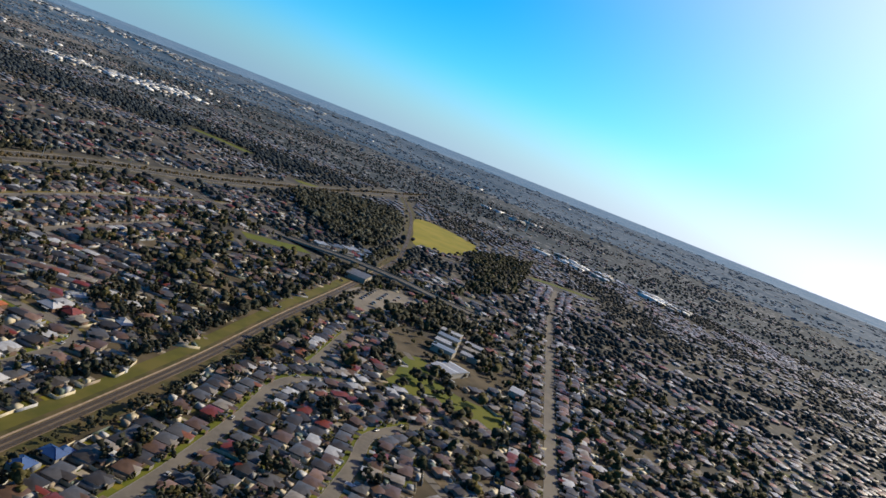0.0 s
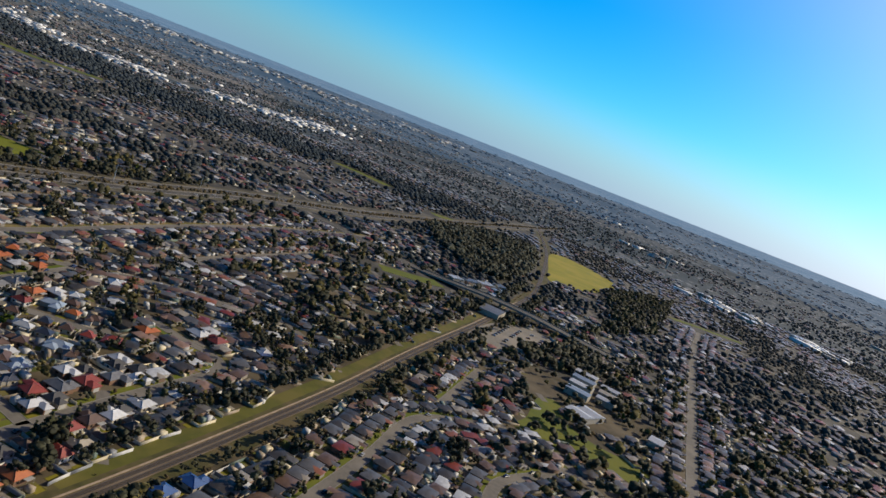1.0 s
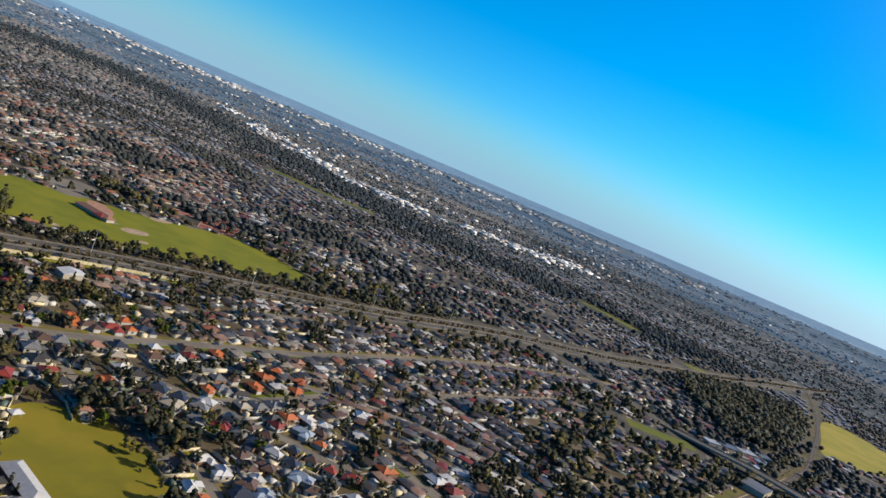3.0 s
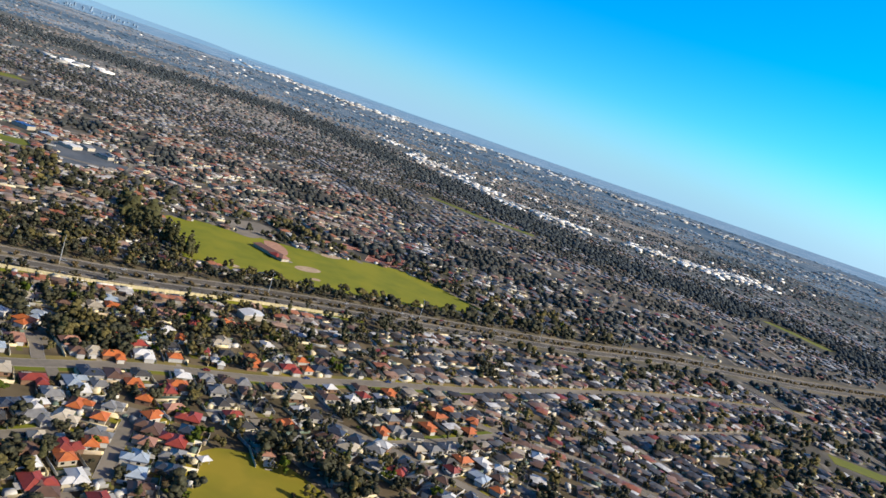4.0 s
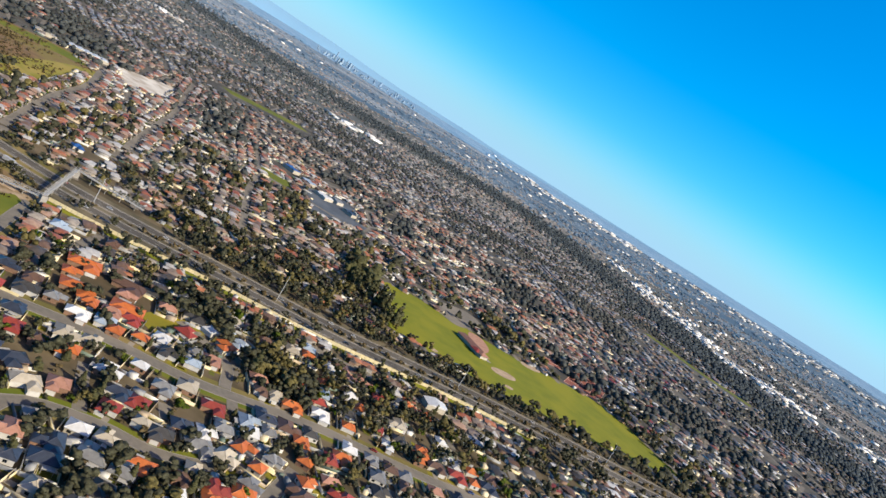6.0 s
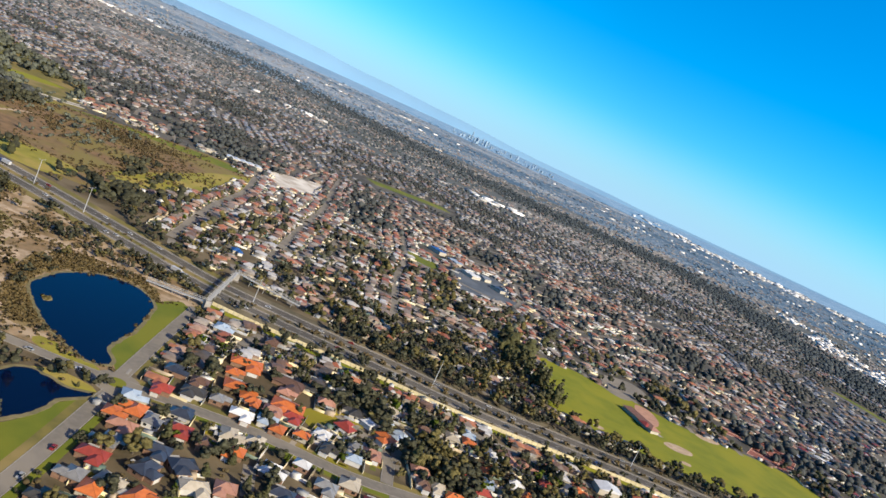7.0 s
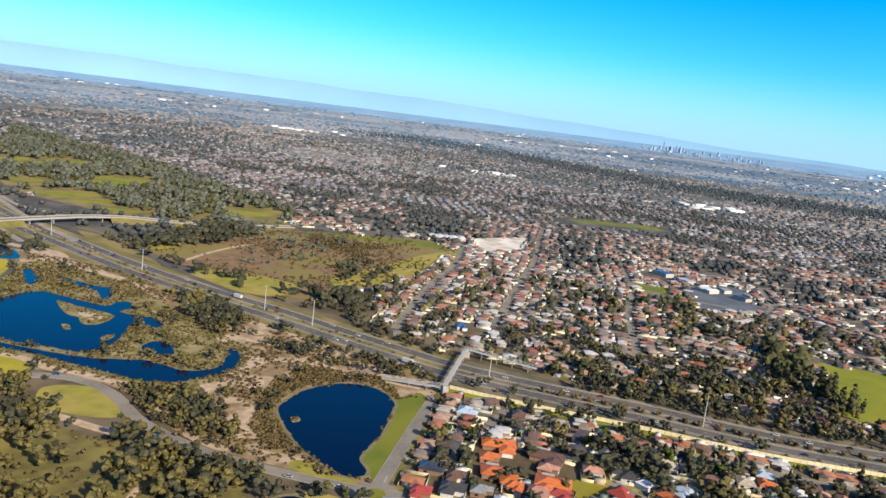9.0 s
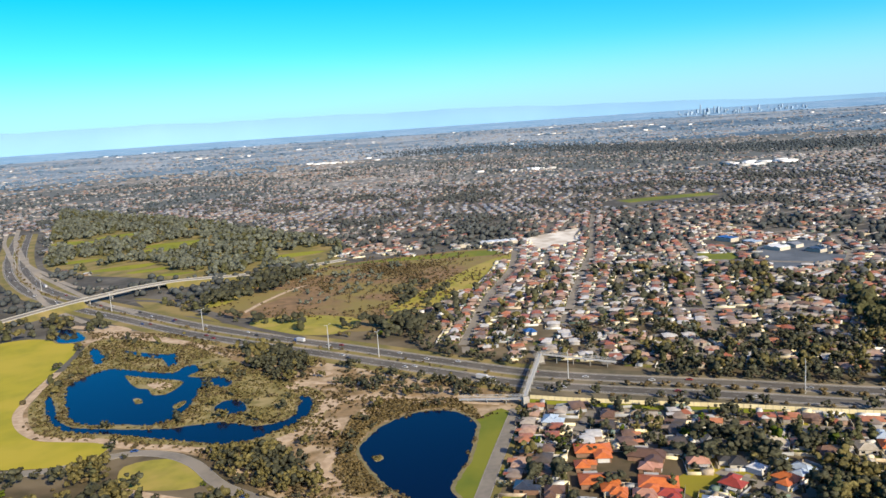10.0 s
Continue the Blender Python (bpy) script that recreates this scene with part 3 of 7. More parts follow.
def smooth_ring(pts, step=3.0):
    p = [np.array(q, float) for q in pts]
    n = len(p)
    out = []
    for i in range(n):
        a, b, c, d = p[i - 1], p[i], p[(i + 1) % n], p[(i + 2) % n]
        k = max(2, int(np.linalg.norm(c - b) / step))
        for j in range(k):
            t = j / k
            out.append(0.5 * (2 * b + (c - a) * t + (2 * a - 5 * b + 4 * c - d) * t * t + (3 * b - a - 3 * c + d) * t ** 3))
    return np.array(out)


def offset_line(line, off):
    t = np.gradient(line, axis=0)
    t /= np.maximum(np.linalg.norm(t, axis=1, keepdims=True), 1e-9)
    return line + np.stack([-t[:, 1], t[:, 0]], 1) * off


def line_distance(p, line):
    """The distance of each of the points p from a polyline, and the way of its nearest stretch."""
    a, b = line[:-1], line[1:]
    best, way = np.full(len(p), 1e9), np.zeros(len(p))
    for s, e in zip(a, b):
        d = e - s
        u = np.clip(((p - s) @ d) / max(d @ d, 1e-9), 0, 1)
        q = np.hypot(*(p - s - u[:, None] * d).T)
        near = q < best
        best[near], way[near] = q[near], math.atan2(d[1], d[0])
    return best, way


def inside(p, poly):
    x, y = p[:, 0], p[:, 1]
    q = np.array(poly, float)
    odd = np.zeros(len(p), bool)
    for (x1, y1), (x2, y2) in zip(q, np.roll(q, -1, 0)):
        cross = ((y1 > y) != (y2 > y)) & (x < (x2 - x1) * (y - y1) / ((y2 - y1) or 1e-9) + x1)
        odd ^= cross
    return odd


RIM = 4780.0


def rise(x, y):
    """Height of the ground: level near by, raised far out to meet the camera's horizon."""
    u = np.clip((np.hypot(x, y) - 2200) / (RIM - 2200), 0, 1)
    return 160 * u ** 1.5


FOLD_R = np.linspace(0, RIM, 1200)
FOLD_D = FOLD_R * 180 / (180 - rise(FOLD_R, 0))


def fold(v):
    """Lays far country, given on a level plain, on the raised ground nearer in, small and close together, to fit the
    camera's view.
    """
    v = np.asarray(v, float).copy()
    d = np.maximum(np.hypot(v[..., 0], v[..., 1]), 1e-6)
    k = np.interp(d, FOLD_D, FOLD_R) / d
    v[..., :2] *= k[..., None]
    if v.shape[-1] == 3:
        v[..., 2] = v[..., 2] * k + rise(v[..., 0], v[..., 1])
    return v


# ---- mesh helpers ----
def mesh_object(name, verts, faces, mats, parent=None, index=None, smooth=False):
    me = bpy.data.meshes.new(name)
    me.from_pydata([tuple(v) for v in verts], [], [tuple(f) for f in faces])
    for m in (mats if isinstance(mats, (list, tuple)) else [mats]):
        me.materials.append(m)
    if index is not None:
        me.polygons.foreach_set("material_index", np.asarray(index, dtype=np.int32))
    if smooth:
        me.polygons.foreach_set("use_smooth", np.ones(len(me.polygons), dtype=bool))
    me.update()
    ob = new(name, me)
    ob.parent = parent
    return ob


def big_mesh(name, verts, tris=None, quads=None, mats=(), tri_index=None, quad_index=None, normals=None):
    """A mesh from arrays of triangles and quads."""
    verts = np.asarray(verts, dtype=np.float32)
    tris = np.zeros((0, 3), int) if tris is None else np.asarray(tris)
    quads = np.zeros((0, 4), int) if quads is None else np.asarray(quads)
    me = bpy.data.meshes.new(name)
    me.vertices.add(len(verts))
    me.vertices.foreach_set("co", verts.ravel())
    loops = np.concatenate([tris.ravel(), quads.ravel()]).astype(np.int32)
    me.loops.add(len(loops))
    me.loops.foreach_set("vertex_index", loops)
    nt, nq = len(tris), len(quads)
    me.polygons.add(nt + nq)
    start = np.concatenate([np.arange(nt) * 3, nt * 3 + np.arange(nq) * 4]).astype(np.int32)
    me.polygons.foreach_set("loop_start", start)
    me.polygons.foreach_set("loop_total", np.concatenate([np.full(nt, 3), np.full(nq, 4)]).astype(np.int32))
    for m in mats:
        me.materials.append(m)
    idx = np.concatenate([np.zeros(nt) if tri_index is None else tri_index, np.zeros(nq) if quad_index is None else quad_index]).astype(np.int32)
    me.polygons.foreach_set("material_index", idx)
    me.update(calc_edges=True)
    me.validate()
    if normals is not None:
        me.normals_split_custom_set_from_vertices(normals.astype(np.float32))
    return new(name, me)


def part(name, bm, material, parent, label=""):
    me = bpy.data.meshes.new(name)
    bm.to_mesh(me)
    bm.free()
    me.materials.append(material)
    ob = new(name, me)
    ob.parent = parent
    return tagged(ob, label) if label else ob


def shared(name, me, parent, m=None):
    ob = new(name, me)
    ob.parent = parent
    if m is not None:
        ob.matrix_basis = m
    return ob


def add_box(bm, x, y, z, sx, sy, sz, rot=0.0, bevel=0.0):
    """A box on its base centre, turned about z."""
    r = bmesh.ops.create_cube(bm, size=1.0, matrix=Matrix.Translation((x, y, z + sz / 2)) @ Matrix.Rotation(rot, 4, "Z") @ Matrix.Diagonal((sx, sy, sz, 1)))
    if bevel:
        edges = {e for v in r["verts"] for e in v.link_edges}
        bmesh.ops.bevel(bm, geom=list(edges), offset=bevel, segments=1, affect="EDGES")
    return r


def add_rod(bm, a, b, r1, r2, seg=6):
    a, b = Vector(a), Vector(b)
    d = b - a
    m = Matrix.Translation((a + b) / 2) @ d.to_track_quat("Z", "Y").to_matrix().to_4x4()
    bmesh.ops.create_cone(bm, cap_ends=True, segments=seg, radius1=r1, radius2=r2, depth=d.length, matrix=m)


def ribbon(name, line, width, z, material, label, category="road", thick=0.12):
    """A strip of paving along a line, with real edges."""
    l, r = offset_line(line, width / 2), offset_line(line, -width / 2)
    n = len(line)
    zz = rise(line[:, 0], line[:, 1]) + z
    rows = [np.column_stack([l, zz - thick - 0.1]), np.column_stack([l, zz]), np.column_stack([r, zz]), np.column_stack([r, zz - thick - 0.1])]
    verts = np.concatenate(rows)
    faces = [(k * n + i + 1, k * n + i, (k + 1) * n + i, (k + 1) * n + i + 1) for k in range(3) for i in range(n - 1)]
    return tagged(mesh_object(name, verts, faces, material), label, category, kind="structure")


def sheet(name, ring, z, material, label, category, thick=0.3):
    """A level piece of ground with an edge, in the outline of a ring."""
    n = len(ring)
    bm = bmesh.new()
    top = [bm.verts.new((x, y, z)) for x, y in ring]
    low = [bm.verts.new((x, y, z - thick)) for x, y in ring]
    bm.faces.new(top)
    for i in range(n):
        bm.faces.new((top[i], low[i], low[(i + 1) % n], top[(i + 1) % n]))
    bmesh.ops.recalc_face_normals(bm, faces=bm.faces[:])
    if bm.faces[:][0].normal.z < 0:
        bmesh.ops.reverse_faces(bm, faces=bm.faces[:])
    bmesh.ops.triangulate(bm, faces=[f for f in bm.faces if len(f.verts) > 4])
    return tagged(part(name, bm, material, None), label, category, kind="structure")


# ---- ground ----
rng = np.random.default_rng(11)
radii = np.concatenate([np.linspace(0, 2200, 14), np.linspace(2300, RIM, 18)])
seg = 120
gv, gf = [(0, 0, 0)], []
for r in radii[1:]:
    for k in range(seg):
        a = 2 * math.pi * k / seg
        gv.append((r * math.sin(a), r * math.cos(a), float(rise(r * math.sin(a), r * math.cos(a)))))
for k in range(seg):
    gf.append((0, 1 + (k + 1) % seg, 1 + k))
for i in range(len(radii) - 2):
    for k in range(seg):
        a, b = 1 + i * seg + k, 1 + i * seg + (k + 1) % seg
        gf.append((a, b, b + seg, a + seg))
def land_tone(x, y):
    """Which ground colour: brown near by, then haze-tinted by distance, darker to the east."""
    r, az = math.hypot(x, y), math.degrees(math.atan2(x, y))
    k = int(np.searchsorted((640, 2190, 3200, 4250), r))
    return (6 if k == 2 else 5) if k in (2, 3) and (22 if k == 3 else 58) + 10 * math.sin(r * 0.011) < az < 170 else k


ground = tagged(mesh_object("ground", gv, gf, [M_GROUND, M_MIDGROUND, M_FARSUBURB, M_FARCOUNTRY, M_FARPLAIN, M_HAZECOUNTRY, M_EASTLAND], smooth=True, index=[land_tone(*gv[f[0]][:2]) for f in gf]), "dry brown-green suburban earth, tinted for haze towards the horizon", "ground", kind="structure")
up = [p.normal.z for p in ground.data.polygons][:3]
if up[0] < 0:
    ground.data.flip_normals()

sheet("scrub_ground", smooth_ring(WETLAND, 8), 0.05, M_SCRUB, "sandy scrubland with patchy dry grass round the ponds", "ground")
sheet("heath_ground", smooth_ring(HEATH, 8), 0.06, M_HEATH, "brown heathland with yellow-green grass edges", "ground")
sheet("woodland_ground", smooth_ring(WOODS_S, 8), 0.04, M_WOODFLOOR, "olive grass under open woodland", "ground")
sheet("east_woodland_ground", smooth_ring(WOODS_E, 12), 0.05, M_DARKFLOOR, "dark ground under dense eastern woods", "ground")
sheet("golf_ground", smooth_ring(GOLF, 12), 0.05, M_VERGE, "dull green ground of a wooded golf course", "ground")
for nm, ring, m, lab in (
        ("sports_ground", SPORTS, M_SPORT, "bright green mown grass of a sports ground"), ("pond_lawn", POND_LAWN, M_GRASS, "bright green lawn strip beside the pond"),
        ("roadside_lawn", POND_LAWN_S, M_GRASS, "green lawn between small pond and road"), ("park_oval", PARK_OVAL, M_OVAL, "golden green oval of a small park"),
        ("corner_lawn", CORNER_LAWN, M_OVAL, "golden green lawn on the corner below the oval"), ("path_lawn", PATH_LAWN, M_HEATHGRASS, "olive green lawn between two paths"), ("small_lawn", SMALL_LAWN, M_OVAL, "yellow-green lawn behind dark trees"), ("west_field", WEST_FIELD, M_FIELD, "broad yellow-green mown field by the lake"),
        ("east_field", EAST_FIELD, M_FIELD, "bright yellow-green open field beside the railway"), ("east_park", EAST_PARK, M_GRASS, "green park lawn among houses"),
        ("school_lawn", SCHOOL_LAWN, M_GRASS, "green lawn beside the school"), ("car_park", CAR_PARK, M_SHOULDER, "pale grey asphalt car park"),
        ("school_yard", SCHOOL_YARD, M_BLUEYARD, "blue-grey asphalt school yard"), ("bare_lot", BARE_LOT, M_LIME, "bare white limestone building lot")):
    sheet(nm, smooth_ring(ring, 6), 0.10, m, lab, "car park" if "asphalt" in lab else "grass")
for ring, m, lab in (([(-191, 718), (-151, 677), (-102, 661), (-82, 705), (-128, 736), (-173, 738)], M_HEATHGRASS, "yellow-green grass along the heath"),
                     ([(90, 1006), (93, 943), (40, 824), (-14, 747), (-46, 706), (-60, 747), (-8, 845), (42, 945)], M_HEATHGRASS, "yellow-green grass slope beside the heath"),
                     ([(-262, 812), (-250, 919), (-209, 970), (-172, 1012), (-150, 1010), (-190, 950), (-225, 890), (-240, 815)], M_HEATHGRASS, "olive green grass edge of the heath"),
                     ([(-150, 1005), (-60, 1035), (50, 1050), (80, 1015), (40, 1005), (-60, 1010)], M_GRASS, "green grass edge behind the heath")):
    sheet("heath_grass", smooth_ring(ring, 6), 0.1, m, lab, "grass")
for ring in ([(-36, 346), (-22, 341), (-4, 328), (-6, 320), (-23, 328), (-38, 338)], [(-34, 311), (-20, 315), (-4, 308), (-3, 302), (-14, 302), (-26, 308)]):
    sheet("roadside_grass", smooth_ring(ring, 3), 0.135, M_HEATHGRASS, "olive grass verge between road and pond", "grass")
for w, pts in LINEAR_GREENS:
    ribbon("grass_strip", smooth_line(pts, 15), w * 2, 0.12, M_GRASS, "bright green grass strip along a tree belt", "grass")
FAIRWAYS = ((-638, 1515, 50, 26, 0.35), (-667, 1440, 34, 22, 0.4), (-714, 1452, 30, 20, 0.3), (-461, 1335, 56, 34, 0.35), (-470, 1110, 52, 20, 0.3), (-568, 1205, 34, 18, 0.3),
            (-473, 1278, 34, 22, 0.4), (-214, 1128, 44, 20, 0.3), (-366, 1028, 26, 12, 0.2), (-360, 1950, 60, 30, 0.3), (-950, 1940, 34, 30, 0.3), (-417, 1075, 30, 14, 0.6))
for cx, cy, rx, ry, a in FAIRWAYS:
    th = np.linspace(0, 2 * math.pi, 9)[:-1]
    rr = rng.uniform(0.75, 1.2, 8)
    ring = np.stack([cx + math.cos(a) * rx * rr * np.cos(th) - math.sin(a) * ry * rr * np.sin(th), cy + math.sin(a) * rx * rr * np.cos(th) + math.cos(a) * ry * rr * np.sin(th)], 1)
    sheet("fairway", smooth_ring(ring, 8), 0.12, M_SPORT, "bright green fairway among dark trees", "grass")

sheet("embankment_grass", smooth_ring([(-362, 880), (-306, 846), (-244, 765), (-222, 732), (-262, 768), (-304, 790), (-340, 838)], 6), 0.11, M_VERGE, "golden grass slope beside the slip road", "grass")

# ---- water ----
sheet("marsh_ground", smooth_ring(MARSH, 6), 0.12, M_MARSH, "olive and straw reed marsh between the waters", "ground")
BANK_SCRUB = [(-50, 352), (-66, 381), (-68, 423), (-64, 460), (-46, 486), (3, 478), (14, 456), (16, 440), (10, 446), (0, 462), (-23, 465), (-45, 447), (-55, 424), (-57, 403), (-39, 360)]
sheet("bank_scrub_ground", smooth_ring(BANK_SCRUB, 5), 0.09, M_BANK, "olive-brown scrub bank round the pond", "ground")
waters = [("pond", POND, "deep blue pond with reedy banks"), ("small_pond", SMALL_POND, "small dark blue pond beside the road"), ("lake", LAKE, "deep blue winding lake with reed islands"),
          ("channel", CHANNEL, "dark blue channel curving round the marsh"), ("pool", POOL, "small round blue pool in the marsh")]
waters += [("upper_pond", r, "narrow blue pond in scrub") for r in UPPER_PONDS]
for nm, ring, lab in waters:
    sm = smooth_ring(ring, 2.5)
    sm = sm + rng.normal(0, 0.3, sm.shape)
    ribbon("reed_bank", np.concatenate([sm, sm[:1]]), 4.6, 0.2, M_REED, "pale straw-coloured reed bank round water", "bank")
    sheet(nm, sm, 0.27, M_WATER, lab, "water")
for ring in ISLANDS:
    sheet("reed_island", smooth_ring(ring, 2), 0.36, M_MARSH, "straw and olive reed island in blue water", "island")
sheet("sand_patch", smooth_ring([(-228, 554), (-217, 556), (-206, 546), (-213, 538), (-222, 545)], 2), 0.42, M_SAND, "bare pale sand on the island", "sand")

# ---- sand tracks ----
track_z = 0.13
for w, pts in ((6.5, [(-318, 600), (-309, 545), (-297, 500), (-264, 461), (-218, 448), (-196, 436), (-171, 431), (-141, 421), (-108, 423)]), (9.0, [(-117, 530), (-102, 510), (-86, 486), (-66, 494), (-49, 492), (-24, 481), (0, 476), (30, 467)]),
               (10.0, [(-86, 488), (-91, 450), (-96, 436), (-108, 425)]), (6.0, [(-190, 385), (-177, 377), (-143, 362), (-128, 357)]), (3.5, [(-110, 245), (-106, 262), (-101, 286), (-100, 306)]),
               (5.0, [(-209, 763), (-198, 810), (-179, 864), (-161, 891)]), (9.0, [(-379, 757), (-344, 738), (-308, 706), (-234, 665)]), (5.0, [(-99, 530), (-54, 519), (-14, 500), (19, 481)])):
    track_z += 0.006
    ribbon("sand_track", smooth_line(pts, 4), w, track_z, M_SAND, "bare pale sandy track through scrub", "path")
for ring in ([(-73, 368), (-75, 385), (-72, 402), (-67, 412), (-63, 404), (-69, 388), (-65, 366)], [(-88, 492), (-80, 496), (-76, 482), (-82, 474)], [(-360, 756), (-325, 745), (-307, 724), (-338, 731)],
             [(-84, 450), (-72, 452), (-70, 440), (-80, 436)], [(-113, 536), (-103, 532), (-105, 522), (-115, 526)], [(-308, 712), (-290, 706), (-293, 694), (-309, 700)], [(-103, 556), (-88, 552), (-92, 544), (-105, 548)],
             [(-68, 384), (-60, 380), (-60, 366), (-67, 370)], [(-24, 482), (-10, 482), (-8, 473), (-22, 474)], [(-60, 470), (-48, 474), (-44, 464), (-56, 460)]):
    track_z += 0.006
    sheet("bare_sand", smooth_ring(ring, 3), track_z, M_SAND, "bare patch of pale sand in scrub", "sand")

# ---- roads ----
free_line = smooth_line(FREEWAY, 10)
for off, nm in ((11.0, "far"), (-11.0, "near")):
    ribbon("freeway_carriageway", offset_line(free_line, off), 12.5, 0.2, M_ASPHALT, "worn dark grey freeway carriageway", "freeway")
ribbon("freeway_verge", free_line[free_line[:, 0] < 62], 56.0, 0.08, M_VERGE, "golden dry grass verges and median of the freeway", "verge")
ribbon("freeway_verge", free_line[free_line[:, 0] > 50], 56.0, 0.085, M_ROADSIDE, "dry grass verge and planted median of the freeway", "verge")
for off, wid in ((-4.0, 1.7), (4.0, 1.5), (18.3, 1.8), (-18.1, 1.2)):
    ribbon("sealed_shoulder", offset_line(free_line, off)[40:], wid, 0.19, M_SHOULDER, "pale sealed shoulder of the freeway", "road")
for k, pts in enumerate(([(-392, 930), (-421, 950), (-481, 983), (-573, 1095), (-676, 1229), (-829, 1483), (-1100, 2010)], [(-330, 800), (-414, 885), (-524, 1019), (-618, 1141), (-753, 1359), (-900, 1620), (-1155, 2140)],
                         [(-372, 770), (-459, 868), (-541, 992), (-646, 1151), (-782, 1371), (-905, 1583), (-1154, 2085)])):
    ribbon("ramp", smooth_line(pts, 12), 7.5, 0.21 + 0.006 * k, M_SHOULDER, "pale grey freeway ramp at the interchange", "road")
ramp = smooth_line([(-446, 902), (-377, 864), (-328, 840), (-269, 780), (-199, 702), (-134, 645)], 8)
ribbon("slip_road", offset_line(ramp, 11), 7.5, 0.2, M_ASPHALT, "grey slip road beside the freeway", "road")
coll_line = smooth_line(COLLECTOR, 8)
ribbon("collector_road", coll_line, 8.8, 0.16, M_ROAD, "pale grey asphalt collector road", "road")
ribbon("collector_verge", coll_line, 20.0, 0.07, M_VERGE, "dry grass verge of the collector road", "verge")
for sd in (-1, 1):
    ribbon("kerb", offset_line(coll_line, sd * 4.55), 0.3, 0.25, M_CONCRETE, "pale concrete kerb", "kerb")
    ribbon("verge_lawn", offset_line(coll_line, sd * 6.9)[2:90], 3.6, 0.11, M_GRASS if sd < 0 else M_VERGE, "green grass verge beside the road", "grass")
street_lines = [(w, smooth_line(p, 6)) for w, p in STREETS]
for (w, ln), sides in zip(street_lines[:10], ((-1,), (1, -1), (), (1, -1), (1, -1), (1, -1), (1,), (1, -1), (1, -1), (1, -1))):
    for sd in sides:
        ribbon("verge_lawn", offset_line(ln, sd * (w / 2 + 2.4))[1:-1], 3.8, 0.105, M_GRASS if sd > 0 else M_VERGE, "green grass verge beside the street", "grass")
for w, ln in street_lines:
    ribbon("street", ln, w, 0.15, M_ROAD, "pale grey asphalt suburban street", "road")
    for sd in (-1, 1):
        ribbon("kerb", offset_line(ln, sd * (w / 2 + 0.15)), 0.3, 0.24, M_CONCRETE, "pale concrete kerb", "kerb")
hwy_line = smooth_line(HIGHWAY, 10)
rail_line = smooth_line(RAILWAY, 10)
ribbon("railway_verge", rail_line, 25.0, 0.07, M_RAILGRASS, "green and straw grass beside the railway", "verge")
ribbon("railway_lawn", offset_line(rail_line, 12.5)[26:84], 9.0, 0.11, M_RAILLAWN, "olive green mown strip beside the railway", "grass")
ribbon("ballast", rail_line, 6.8, 0.3, M_BALLAST, "brown stone ballast bed of a double railway", "railway")
ribbon("service_track", offset_line(rail_line, 4.6)[:100], 1.1, 0.2, M_SAND, "pale service track along the railway", "path")
for off in (-1.75, 1.75):
    ribbon("sleeper_bed", offset_line(rail_line, off), 2.2, 0.36, M_SLEEPER, "dark sleepers of a railway track", "railway")
for off in (-2.42, -1.08, 1.08, 2.42):
    ribbon("rail", offset_line(rail_line, off), 0.14, 0.5, M_RAIL, "dull steel running rail", "rail")
ring = [(5.4 + 12 * math.cos(a), 318.6 + 12 * math.sin(a)) for a in np.linspace(0, 2 * math.pi, 33)[:-1]]
sheet("roundabout", np.array(ring), 0.18, M_ROAD, "pale asphalt roundabout at the ponds", "road")
ring = [(5.4 + 4.8 * math.cos(a), 318.6 + 4.8 * math.sin(a)) for a in np.linspace(0, 2 * math.pi, 25)[:-1]]
sheet("roundabout_island", np.array(ring), 0.4, M_GRASS, "raised grass island of the roundabout", "traffic island")

for x, y, a in ((23, 316.5, -0.12), (1.0, 303, 1.3), (-13, 323.5, -0.3), (9.5, 334, 1.4)):
    bm = bmesh.new()
    add_box(bm, x, y, 0.1, 7.0, 1.5, 0.22, a, 0.08)
    tagged(part("splitter_island", bm, M_CONCRETE, None), "pale concrete splitter island at the roundabout", "traffic island", kind="structure")

# lane dashes of the freeway, and its edge lines
mv, mq = [], []
for off in (11.0, -11.0):
    ln = offset_line(free_line, off)
    for de in (-5.2, 5.2):
        e1, e2 = offset_line(ln, de - 0.2), offset_line(ln, de + 0.2)
        for i in range(len(ln) - 1):
            if abs(ln[i, 0]) < 1200:
                b = len(mv)
                mv += [(*e1[i], 0.215), (*e1[i + 1], 0.215), (*e2[i + 1], 0.215), (*e2[i], 0.215)]
                mq.append((b, b + 1, b + 2, b + 3))
    for p, q in zip(ln[:-1:1], ln[1::1]):
        if abs(p[0]) < 1200:
            d = (q - p) / np.linalg.norm(q - p)
            s = np.array([-d[1], d[0]]) * 0.1
            b = len(mv)
            mv += [(*(p - s), 0.215), (*(p + 3 * d - s), 0.215), (*(p + 3 * d + s), 0.215), (*(p + s), 0.215)]
            mq.append((b, b + 1, b + 2, b + 3))
tagged(big_mesh("lane_markings", mv, quads=mq, mats=[M_LINE]), "white painted lane dashes and edge lines", "marking", kind="stuff")

# ---- overpass ----
over_line = smooth_line(OVERPASS, 8)
ov_root = tagged(new("overpass"), "grey concrete road bridge over the freeway", "bridge", kind="structure")
cz = np.interp(np.arange(len(over_line)), [0, len(over_line) * 0.3, len(over_line) * 0.52, len(over_line) * 0.72, len(over_line) - 1], [0.3, 4.5, 7.5, 4.0, 0.3])


